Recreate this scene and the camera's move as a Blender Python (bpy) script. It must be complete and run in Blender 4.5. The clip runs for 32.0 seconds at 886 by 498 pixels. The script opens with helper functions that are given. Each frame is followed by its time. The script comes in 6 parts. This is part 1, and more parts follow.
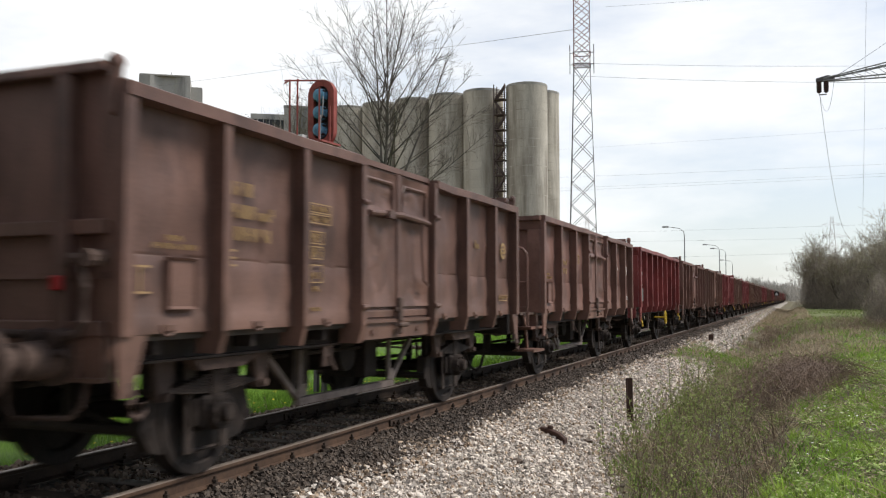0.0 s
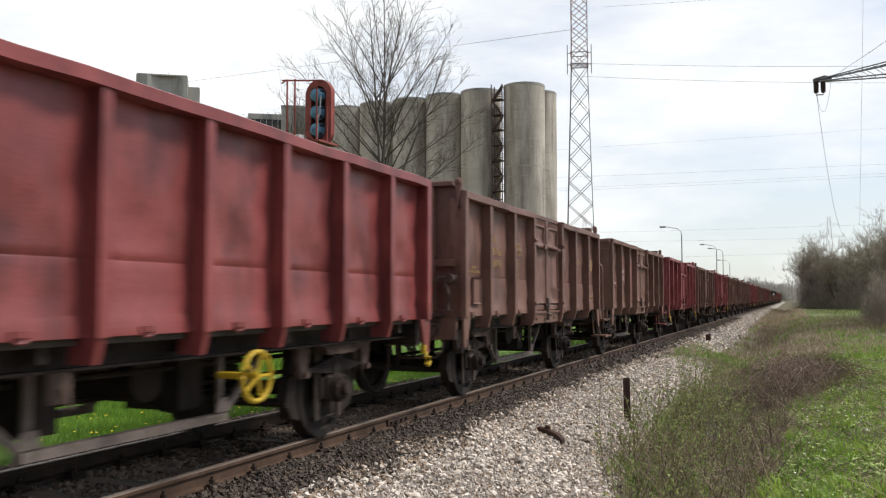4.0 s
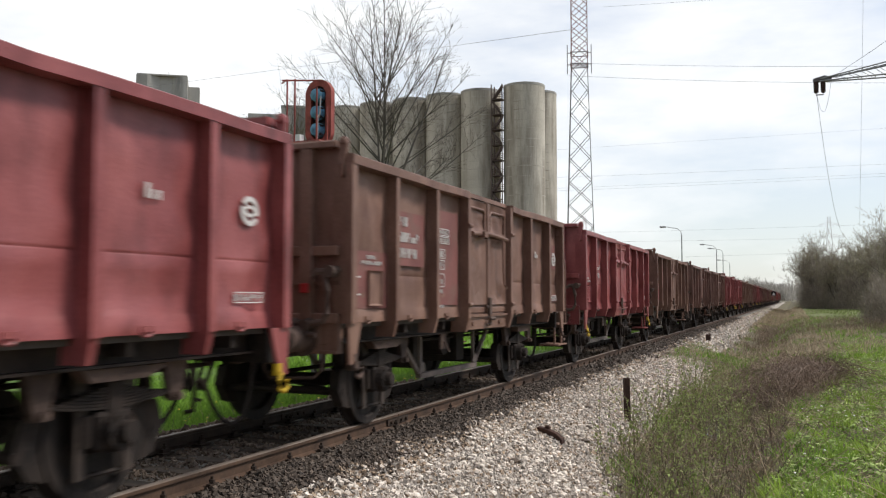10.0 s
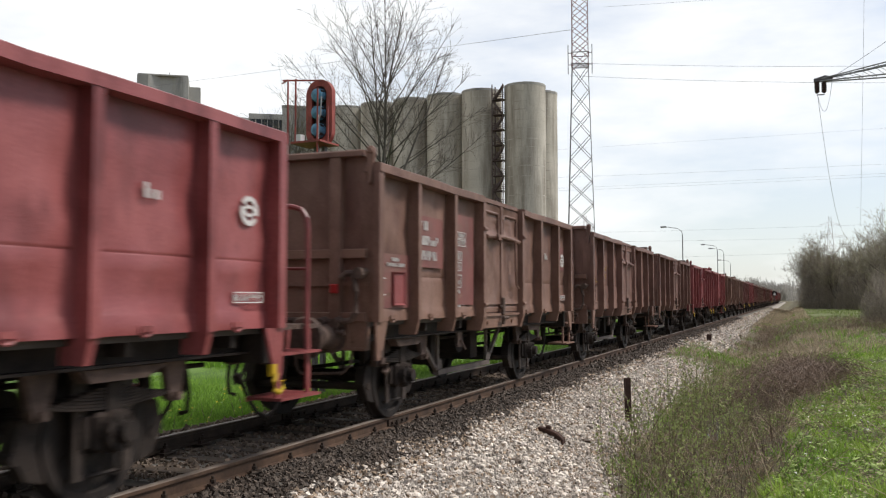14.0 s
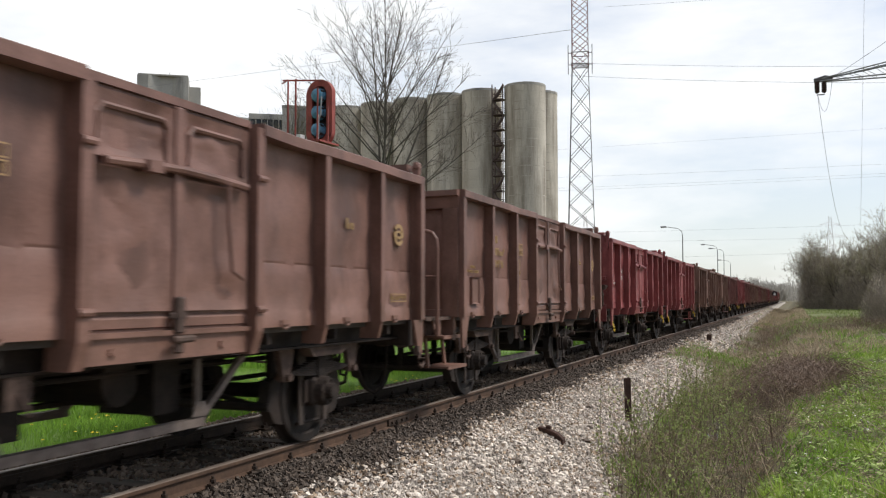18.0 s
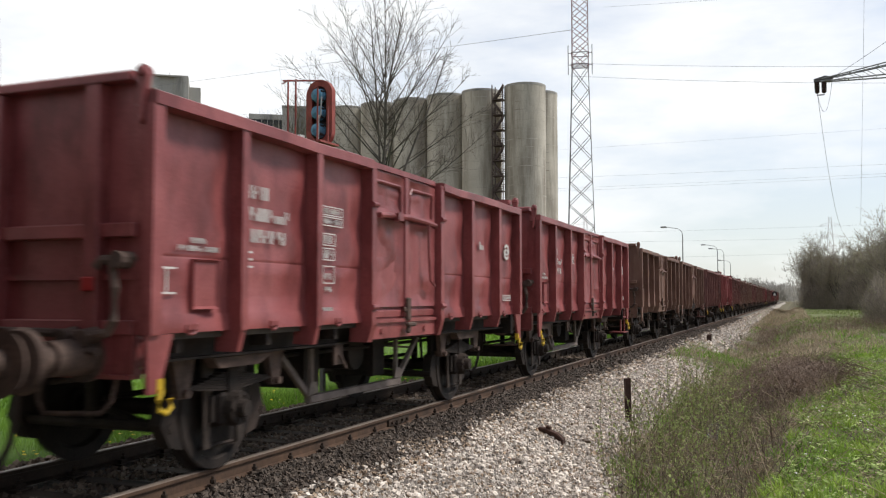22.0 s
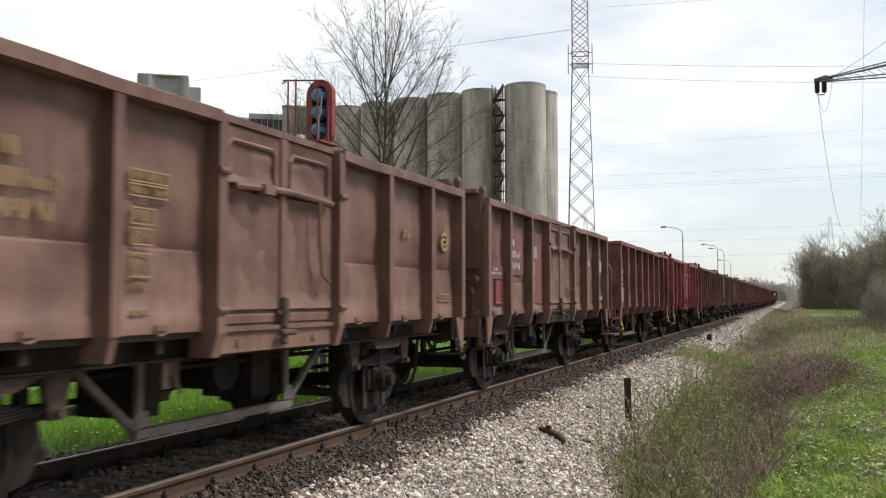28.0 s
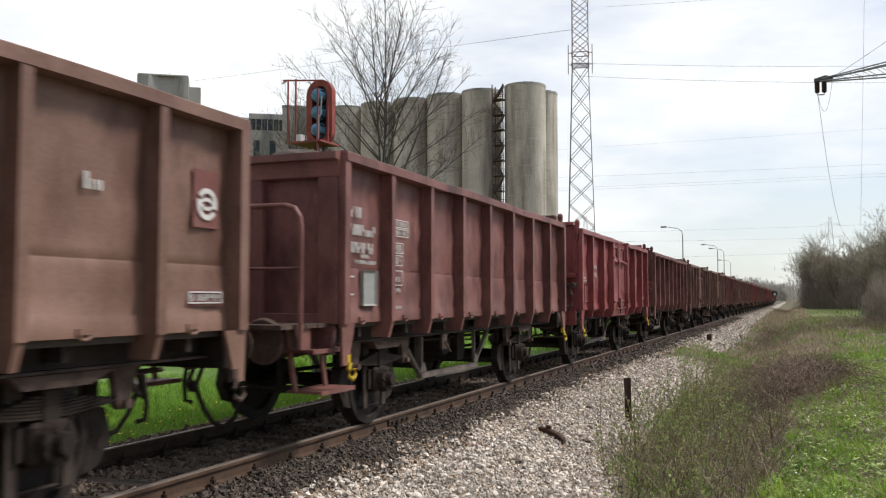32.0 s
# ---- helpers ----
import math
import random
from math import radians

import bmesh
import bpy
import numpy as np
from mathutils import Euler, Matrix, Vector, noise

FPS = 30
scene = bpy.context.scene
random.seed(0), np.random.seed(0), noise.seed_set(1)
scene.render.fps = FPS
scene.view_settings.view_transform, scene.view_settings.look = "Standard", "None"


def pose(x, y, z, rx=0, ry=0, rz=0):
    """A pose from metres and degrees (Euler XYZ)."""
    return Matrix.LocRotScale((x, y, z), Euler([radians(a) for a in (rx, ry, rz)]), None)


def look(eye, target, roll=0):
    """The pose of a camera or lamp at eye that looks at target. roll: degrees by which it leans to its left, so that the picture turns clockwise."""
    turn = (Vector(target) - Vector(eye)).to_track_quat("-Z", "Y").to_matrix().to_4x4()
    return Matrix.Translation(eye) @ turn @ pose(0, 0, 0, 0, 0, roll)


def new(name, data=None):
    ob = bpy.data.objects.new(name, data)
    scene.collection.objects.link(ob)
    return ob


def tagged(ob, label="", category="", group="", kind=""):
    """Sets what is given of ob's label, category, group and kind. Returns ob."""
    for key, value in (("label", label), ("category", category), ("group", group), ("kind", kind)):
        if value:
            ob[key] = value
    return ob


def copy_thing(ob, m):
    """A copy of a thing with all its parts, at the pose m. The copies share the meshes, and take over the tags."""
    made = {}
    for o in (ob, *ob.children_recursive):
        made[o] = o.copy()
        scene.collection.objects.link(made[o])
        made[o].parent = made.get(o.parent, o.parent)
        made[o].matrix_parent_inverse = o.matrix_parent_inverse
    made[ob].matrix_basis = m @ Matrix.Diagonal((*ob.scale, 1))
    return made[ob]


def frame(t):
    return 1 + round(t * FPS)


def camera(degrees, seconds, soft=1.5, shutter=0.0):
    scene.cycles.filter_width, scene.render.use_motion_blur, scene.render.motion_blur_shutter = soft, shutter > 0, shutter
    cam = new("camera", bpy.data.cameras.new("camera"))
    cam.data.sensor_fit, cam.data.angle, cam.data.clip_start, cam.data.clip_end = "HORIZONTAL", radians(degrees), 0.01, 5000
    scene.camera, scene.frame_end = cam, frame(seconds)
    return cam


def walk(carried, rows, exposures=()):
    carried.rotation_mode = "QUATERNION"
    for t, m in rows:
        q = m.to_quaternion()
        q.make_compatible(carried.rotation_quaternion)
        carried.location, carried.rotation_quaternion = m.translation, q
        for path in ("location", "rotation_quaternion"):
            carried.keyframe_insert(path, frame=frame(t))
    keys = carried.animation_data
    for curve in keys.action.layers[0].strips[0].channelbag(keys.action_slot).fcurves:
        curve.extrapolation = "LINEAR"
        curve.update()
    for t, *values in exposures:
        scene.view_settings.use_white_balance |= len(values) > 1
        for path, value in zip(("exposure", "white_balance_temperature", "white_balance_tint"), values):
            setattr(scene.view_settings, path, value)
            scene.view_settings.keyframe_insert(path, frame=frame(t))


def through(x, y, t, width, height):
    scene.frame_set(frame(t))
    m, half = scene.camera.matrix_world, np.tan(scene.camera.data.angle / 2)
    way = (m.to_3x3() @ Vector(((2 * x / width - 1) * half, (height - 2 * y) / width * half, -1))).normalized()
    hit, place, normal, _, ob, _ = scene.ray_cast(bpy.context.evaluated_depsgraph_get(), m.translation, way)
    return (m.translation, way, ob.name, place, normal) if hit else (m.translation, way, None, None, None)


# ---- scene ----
# The track runs along +y, its centre line at x = 0 and its rail tops at z = 0.
# The camera stands beside it and hardly moves.
cam = camera(53.36, 32.0, soft=1.2, shutter=0.5)
EYE = (5.45, 0.0, 1.45)
YAW, PITCH = 21.68, 3.19


def eye_pose(turn=0.0, tilt=0.0):
    return pose(*EYE, 90 + PITCH + tilt, 0, YAW + turn)


walk(cam, [(0.0, eye_pose(0.165)), (0.8, eye_pose(0.11)), (1.6, eye_pose(0.06)), (2.4, eye_pose(0.0)), (3.4, eye_pose(0.0)),
           (9.0, eye_pose(0.0)), (12.0, eye_pose(0.01)), (13.5, eye_pose(0.05)), (19.4, eye_pose(0.055)), (20.6, eye_pose(0.055, 0.03)),
           (21.6, eye_pose(0.055, 0.03)), (22.4, eye_pose(0.055)), (25.0, eye_pose(0.08)), (28.0, eye_pose(0.06)), (32.0, eye_pose(0.06))])

# ---- world and sun ----
SUN_DIR = Vector((0.64, 0.36, 0.90)).normalized()
world = bpy.data.worlds.new("sky")
scene.world = world
world.use_nodes = True
wn, wl = world.node_tree.nodes, world.node_tree.links
wn.clear()
w_out = wn.new("ShaderNodeOutputWorld")
w_bg = wn.new("ShaderNodeBackground")
w_sky = wn.new("ShaderNodeTexSky")
w_sky.sky_type = "NISHITA"
w_sky.sun_disc = False
w_sky.sun_elevation = math.asin(SUN_DIR.z)
w_sky.sun_rotation = math.atan2(SUN_DIR.x, SUN_DIR.y)
w_sky.dust_density = 0.6
w_sky.air_density = 1.3
w_tc = wn.new("ShaderNodeTexCoord")
w_map = wn.new("ShaderNodeMapping")
w_map.inputs["Scale"].default_value = (1.0, 1.0, 3.2)
w_noise = wn.new("ShaderNodeTexNoise")
w_noise.inputs["Scale"].default_value = 2.3
w_noise.inputs["Detail"].default_value = 7.0
w_noise.inputs["Roughness"].default_value = 0.55
w_ramp = wn.new("ShaderNodeValToRGB")
w_ramp.color_ramp.elements[0].position = 0.44
w_ramp.color_ramp.elements[0].color = (0.52, 0.52, 0.52, 1)
w_ramp.color_ramp.elements[1].position = 0.67
w_ramp.color_ramp.elements[1].color = (1, 1, 1, 1)
w_cloud = wn.new("ShaderNodeRGB")
w_cloud.outputs[0].default_value = (10.8, 10.9, 10.9, 1)
w_mix = wn.new("ShaderNodeMixRGB")
wl.new(w_tc.outputs["Generated"], w_map.inputs[0])
wl.new(w_map.outputs[0], w_noise.inputs["Vector"])
w_sep = wn.new("ShaderNodeSeparateXYZ")
w_more = wn.new("ShaderNodeMath")  # thicker cloud towards the west
w_more.operation = "MULTIPLY_ADD"
w_more.inputs[1].default_value = -0.24
wl.new(w_tc.outputs["Generated"], w_sep.inputs[0])
wl.new(w_sep.outputs["X"], w_more.inputs[0])
wl.new(w_noise.outputs["Fac"], w_more.inputs[2])
wl.new(w_more.outputs[0], w_ramp.inputs[0])
wl.new(w_ramp.outputs[0], w_mix.inputs[0])
w_tint = wn.new("ShaderNodeMixRGB")
w_tint.blend_type = "MULTIPLY"
w_tint.inputs[0].default_value = 1.0
w_tint.inputs[2].default_value = (0.82, 0.965, 1.21, 1)
wl.new(w_sky.outputs[0], w_tint.inputs[1])
wl.new(w_tint.outputs[0], w_mix.inputs[1])
w_range = wn.new("ShaderNodeMapRange")  # cloud fades along y; the unseen part behind is dulled to darken leading ends
w_range.interpolation_type = "SMOOTHSTEP"
w_range.inputs["From Min"].default_value, w_range.inputs["From Max"].default_value = -0.75, 0.55
w_range.inputs["To Min"].default_value, w_range.inputs["To Max"].default_value = 0.58, 1.0
wl.new(w_sep.outputs["Y"], w_range.inputs["Value"])
w_dull = wn.new("ShaderNodeVectorMath")
w_dull.operation = "SCALE"
wl.new(w_cloud.outputs[0], w_dull.inputs[0])
wl.new(w_range.outputs[0], w_dull.inputs["Scale"])
wl.new(w_dull.outputs[0], w_mix.inputs[2])
wl.new(w_mix.outputs[0], w_bg.inputs[0])
w_bg.inputs[1].default_value = 0.10
wl.new(w_bg.outputs[0], w_out.inputs[0])

sun = new("sun", bpy.data.lights.new("sun", "SUN"))
sun.data.energy = 3.3
sun.data.angle = radians(14)
sun.data.color = (1.0, 0.96, 0.9)
sun.matrix_world = look(SUN_DIR * 60, (0, 0, 0))
scene.view_settings.exposure = 0.0


# ---- materials ----
def material(name, colors, scale=3.0, rough=0.8, metal=0.0, bump=0.2, fine=40.0, stain=None, stain_scale=1.2, stain_at=0.58,
             stretch=(1, 1, 1), island=0.0, streak=0.0, spec=0.3, dust=None):
    """A surface with colour variation at two scales, stains, and fine relief. colors: dark and light base colour."""
    m = bpy.data.materials.new(name)
    m.use_nodes = True
    n, l = m.node_tree.nodes, m.node_tree.links
    b = n["Principled BSDF"]
    b.inputs["Roughness"].default_value = rough
    b.inputs["Metallic"].default_value = metal
    b.inputs["Specular IOR Level"].default_value = spec
    tc, info = n.new("ShaderNodeTexCoord"), n.new("ShaderNodeObjectInfo")
    shift = n.new("ShaderNodeVectorMath")
    shift.operation = "SCALE"
    shift.inputs[0].default_value = (37.0, 91.0, 53.0)
    l.new(info.outputs["Random"], shift.inputs["Scale"])
    add = n.new("ShaderNodeVectorMath")
    l.new(tc.outputs["Object"], add.inputs[0])
    l.new(shift.outputs[0], add.inputs[1])
    mp = n.new("ShaderNodeMapping")
    mp.inputs["Scale"].default_value = stretch
    l.new(add.outputs[0], mp.inputs[0])
    big = n.new("ShaderNodeTexNoise")
    big.inputs["Scale"].default_value = scale
    big.inputs["Detail"].default_value = 6
    l.new(mp.outputs[0], big.inputs["Vector"])
    small = n.new("ShaderNodeTexNoise")
    small.inputs["Scale"].default_value = fine
    small.inputs["Detail"].default_value = 4
    l.new(mp.outputs[0], small.inputs["Vector"])
    blend = n.new("ShaderNodeMath")
    blend.operation = "MULTIPLY_ADD"
    blend.inputs[1].default_value = 0.35
    l.new(small.outputs["Fac"], blend.inputs[0])
    half = n.new("ShaderNodeMath")
    half.operation = "MULTIPLY"
    half.inputs[1].default_value = 0.75
    l.new(big.outputs["Fac"], half.inputs[0])
    l.new(half.outputs[0], blend.inputs[2])
    ramp = n.new("ShaderNodeValToRGB")
    ramp.color_ramp.elements[0].position, ramp.color_ramp.elements[1].position = 0.36, 0.72
    ramp.color_ramp.elements[0].color, ramp.color_ramp.elements[1].color = (*colors[0], 1), (*colors[1], 1)
    l.new(blend.outputs[0], ramp.inputs[0])
    out = ramp.outputs[0]
    if island:
        geo = n.new("ShaderNodeNewGeometry")
        hsv = n.new("ShaderNodeHueSaturation")
        rng = n.new("ShaderNodeMapRange")
        rng.inputs["To Min"].default_value, rng.inputs["To Max"].default_value = 1 - island, 1 + island
        l.new(geo.outputs["Random Per Island"], rng.inputs["Value"])
        l.new(rng.outputs[0], hsv.inputs["Value"])
        l.new(out, hsv.inputs["Color"])
        out = hsv.outputs[0]
    if stain:
        sn = n.new("ShaderNodeTexNoise")
        sn.inputs["Scale"].default_value = stain_scale
        sn.inputs["Detail"].default_value = 8
        sn.inputs["Roughness"].default_value = 0.65
        smap = n.new("ShaderNodeMapping")
        smap.inputs["Location"].default_value = (5, 3, 8)
        smap.inputs["Scale"].default_value = (1, 1, 1 - streak)
        l.new(mp.outputs[0], smap.inputs[0])
        l.new(smap.outputs[0], sn.inputs["Vector"])
        sr = n.new("ShaderNodeValToRGB")
        sr.color_ramp.elements[0].position, sr.color_ramp.elements[1].position = stain_at - 0.08, stain_at + 0.12
        l.new(sn.outputs["Fac"], sr.inputs[0])
        mx = n.new("ShaderNodeMixRGB")
        mx.inputs[2].default_value = (*stain, 1)
        l.new(sr.outputs[0], mx.inputs[0])
        l.new(out, mx.inputs[1])
        out = mx.outputs[0]
    if dust:
        sep = n.new("ShaderNodeSeparateXYZ")
        l.new(tc.outputs["Object"], sep.inputs[0])
        low = n.new("ShaderNodeMapRange")
        low.inputs["From Min"].default_value, low.inputs["From Max"].default_value = 1.75, 1.20
        low.inputs["To Max"].default_value = 0.22
        l.new(sep.outputs["Z"], low.inputs["Value"])
        patchy = n.new("ShaderNodeMath")
        patchy.operation = "MULTIPLY"
        l.new(low.outputs[0], patchy.inputs[0])
        l.new(ramp.inputs[0].links[0].from_socket, patchy.inputs[1])
        mx = n.new("ShaderNodeMixRGB")
        mx.inputs[2].default_value = (*dust, 1)
        l.new(patchy.outputs[0], mx.inputs[0])
        l.new(out, mx.inputs[1])
        out = mx.outputs[0]
    l.new(out, b.inputs["Base Color"])
    if bump:
        bp = n.new("ShaderNodeBump")
        bp.inputs["Strength"].default_value = bump
        bp.inputs["Distance"].default_value = 0.02
        l.new(blend.outputs[0], bp.inputs["Height"])
        l.new(bp.outputs[0], b.inputs["Normal"])
    return m


def plain(name, color, rough=0.7, metal=0.0):
    return material(name, (tuple(c * 0.85 for c in color), tuple(min(1, c * 1.12) for c in color)), scale=8, rough=rough, metal=metal, bump=0.08)


PAINT = {
    "brown": material("weathered_brown_paint", ((0.130, 0.066, 0.050), (0.240, 0.128, 0.102)), 1.5, 0.50, stain=(0.105, 0.055, 0.043), stain_at=0.55, streak=0.55, stain_scale=2.2, bump=0.35, spec=0.32, dust=(0.30, 0.17, 0.105)),
    "earth": material("dark_earth_brown_paint", ((0.106, 0.058, 0.045), (0.196, 0.106, 0.081)), 1.5, 0.52, stain=(0.075, 0.042, 0.034), stain_at=0.54, streak=0.55, stain_scale=2.2, bump=0.35, spec=0.32, dust=(0.24, 0.14, 0.088)),
    "umber": material("dusty_umber_paint", ((0.135, 0.071, 0.050), (0.245, 0.139, 0.106)), 1.5, 0.55, stain=(0.115, 0.055, 0.041), stain_at=0.55, streak=0.55, stain_scale=2.2, bump=0.35, spec=0.32, dust=(0.32, 0.185, 0.11)),
    "red": material("oxide_red_paint", ((0.190, 0.040, 0.041), (0.335, 0.098, 0.094)), 1.5, 0.40, stain=(0.135, 0.030, 0.029), stain_at=0.55, streak=0.55, stain_scale=2.2, bump=0.35, spec=0.40, dust=(0.29, 0.062, 0.056)),
    "maroon": material("deep_maroon_paint", ((0.185, 0.038, 0.038), (0.315, 0.080, 0.073)), 1.5, 0.36, stain=(0.11, 0.028, 0.027), stain_at=0.55, streak=0.55, stain_scale=2.2, bump=0.35, spec=0.36, dust=(0.20, 0.06, 0.05)),
    "plum": material("faded_plum_paint", ((0.145, 0.058, 0.052), (0.265, 0.115, 0.098)), 1.5, 0.52, stain=(0.08, 0.034, 0.03), stain_at=0.54, streak=0.55, stain_scale=2.2, bump=0.35, spec=0.32, dust=(0.29, 0.145, 0.10)),
}
PATCH = material("fresh_red_patch_paint", ((0.145, 0.052, 0.047), (0.235, 0.092, 0.080)), 2.2, 0.55, stain=(0.18, 0.10, 0.08), stain_at=0.58, stain_scale=3.0)
# Running gear grime; also serves as painted shade on the trailing headstocks.
GRIME_SHADE = material("grimy_gear_and_shade_steel", ((0.012, 0.009, 0.008), (0.040, 0.028, 0.022)), 5, 0.8, 0.1, stain=(0.062, 0.041, 0.032), stain_at=0.60)
DUSTY = material("dust_covered_steel", ((0.048, 0.031, 0.025), (0.140, 0.092, 0.073)), 5, 0.8, 0.1, stain=(0.030, 0.020, 0.017), stain_at=0.60)
PALEDUST = material("pale_dusty_bracing", ((0.13, 0.10, 0.085), (0.27, 0.215, 0.185)), 5, 0.8, 0.1)
WHEELSTEEL = material("dusty_wheel_steel", ((0.030, 0.022, 0.018), (0.090, 0.066, 0.054)), 4, 0.75, 0.1, stain=(0.11, 0.085, 0.07), stain_at=0.62)
WHEELDARK = material("oily_wheel_disc", ((0.010, 0.008, 0.007), (0.038, 0.027, 0.022)), 5, 0.7, 0.1)
FLOORWOOD = material("wagon_floor_planks", ((0.05, 0.04, 0.035), (0.10, 0.08, 0.065)), 4, 0.85)
WHITE = plain("faded_white_lettering", (0.58, 0.55, 0.52))
YELLOW = plain("faded_ochre_lettering", (0.36, 0.235, 0.115))
HOOKYEL = plain("yellow_paint", (0.50, 0.33, 0.02), 0.55)
PALEBOX = plain("pale_grey_enamel", (0.30, 0.30, 0.28), 0.5)
REDPAINT = plain("bright_red_paint", (0.34, 0.02, 0.02), 0.5)
RAILRUST = material("rusty_rail_side", ((0.055, 0.032, 0.021), (0.115, 0.066, 0.041)), 6, 0.8, 0.1, stain=(0.04, 0.028, 0.022))
RAILTOP = material("worn_rail_head", ((0.13, 0.095, 0.075), (0.22, 0.175, 0.145)), 4, 0.5, 0.35, stretch=(1, 0.15, 1))
RAILDARK = material("oily_dark_rail", ((0.026, 0.018, 0.013), (0.070, 0.046, 0.033)), 6, 0.7, 0.2)
TIMBER = material("oily_timber_sleeper", ((0.030, 0.022, 0.016), (0.095, 0.068, 0.050)), 3, 0.85, stretch=(0.4, 3, 3))
STONEDARK = material("dark_brown_ballast", ((0.030, 0.023, 0.018), (0.135, 0.100, 0.076)), 9, 0.75, bump=0.3, island=0.45)


# ---- mesh helpers ----
def box(bm, lo, hi, m=None):
    """A box between two corners."""
    r = bmesh.ops.create_cube(bm, size=1.0)
    c = [(a + b) / 2 for a, b in zip(lo, hi)]
    s = [abs(b - a) for a, b in zip(lo, hi)]
    for v in r["verts"]:
        v.co = Vector((v.co.x * s[0] + c[0], v.co.y * s[1] + c[1], v.co.z * s[2] + c[2]))
        if m:
            v.co = m @ v.co
    return r["verts"]


def rod(bm, a, b, r=0.02, n=8, r2=None):
    """A round bar from a to b."""
    a, b = Vector(a), Vector(b)
    d = b - a
    res = bmesh.ops.create_cone(bm, cap_ends=True, segments=n, radius1=r, radius2=r if r2 is None else r2, depth=d.length,
                                matrix=Matrix.Translation((a + b) / 2) @ d.to_track_quat("Z", "Y").to_matrix().to_4x4())
    return res["verts"]


def tube(bm, pts, r=0.02, n=8):
    """A bent round bar through points."""
    pts = [Vector(p) for p in pts]
    rings = []
    for i, p in enumerate(pts):
        d = (pts[min(i + 1, len(pts) - 1)] - pts[max(i - 1, 0)]).normalized()
        q = d.to_track_quat("Z", "Y").to_matrix()
        rings.append([bm.verts.new(p + q @ Vector((r * math.cos(a), r * math.sin(a), 0))) for a in [2 * math.pi * k / n for k in range(n)]])
    for a, b in zip(rings, rings[1:]):
        for k in range(n):
            bm.faces.new((a[k], a[(k + 1) % n], b[(k + 1) % n], b[k]))
    bm.faces.new(rings[0][::-1])
    bm.faces.new(rings[-1])


def prism(bm, outline, axis, lo, hi):
    """A flat outline (pairs) pushed from lo to hi along axis 0, 1 or 2."""
    def at(p, q):
        c = list(p)
        c.insert(axis, q)
        return bm.verts.new(c)
    a, b = [at(p, lo) for p in outline], [at(p, hi) for p in outline]
    k = len(outline)
    for i in range(k):
        bm.faces.new((a[i], a[(i + 1) % k], b[(i + 1) % k], b[i]))
    bm.faces.new(a[::-1])
    bm.faces.new(b)
    bmesh.ops.recalc_face_normals(bm, faces=bm.faces[:])


def bevel(bm, w=0.008):
    bmesh.ops.bevel(bm, geom=[e for e in bm.edges if e.is_manifold and e.calc_face_angle(0) > 0.6], offset=w, segments=1, affect="EDGES")


def smooth(bm, angle=0.7):
    for f in bm.faces:
        f.smooth = True
    for e in bm.edges:
        if not e.is_manifold or e.calc_face_angle(0) > angle:
            e.smooth = False


def mesh_of(name, bm, mat):
    me = bpy.data.meshes.new(name)
    bm.to_mesh(me)
    bm.free()
    me.materials.append(mat)
    return me


def part(name, bm, mat, parent, label=""):
    """Links a bmesh as one mesh object under a thing or a part."""
    ob = new(name, bm if isinstance(bm, bpy.types.Mesh) else mesh_of(name, bm, mat))
    ob.parent = parent
    if label:
        ob["label"] = label
    return ob


def thing(name, label, category, group="", kind="", at=None):
    ob = new(name)
    ob.empty_display_size = 0.2
    if at is not None:
        ob.matrix_basis = at
    return tagged(ob, label, category, group, kind)


def sheet(name, verts, faces, mat, parent=None, flat=True):
    me = bpy.data.meshes.new(name)
    me.from_pydata(verts, [], faces)
    me.materials.append(mat)
    if not flat:
        me.polygons.foreach_set("use_smooth", [True] * len(me.polygons))
    ob = new(name, me)
    ob.parent = parent
    return ob


# ---- the goods train ----
HL, LONG, DECKED, TOP, FLOOR = 4.33, 4.36, 4.49, 2.88, 1.20
PANEL_X, FRONT_X = 1.29, 1.425
POSTS = (-3.25, -2.07, 2.07, 3.25)
DOOR = 0.95
AXLE_Y, WHEEL_R = 2.75, 0.49
CACHE = {}


def put(name, key, build, mat, parent, loc=(0, 0, 0), rz=0.0, paint=None, label=""):
    """A part on shared mesh data; paint overrides the material of this one object."""
    if key not in CACHE:
        bm = bmesh.new()
        build(bm)
        CACHE[key] = mesh_of(name, bm, mat)
    ob = part(name, CACHE[key], mat, parent, label)
    ob.location = loc
    ob.rotation_euler.z = rz
    if name.endswith(("_lettering", "_outline", "emblem")):
        ob["kind"] = "stuff"
    if paint:
        ob.material_slots[0].link = "OBJECT"
        ob.material_slots[0].material = paint
    return ob


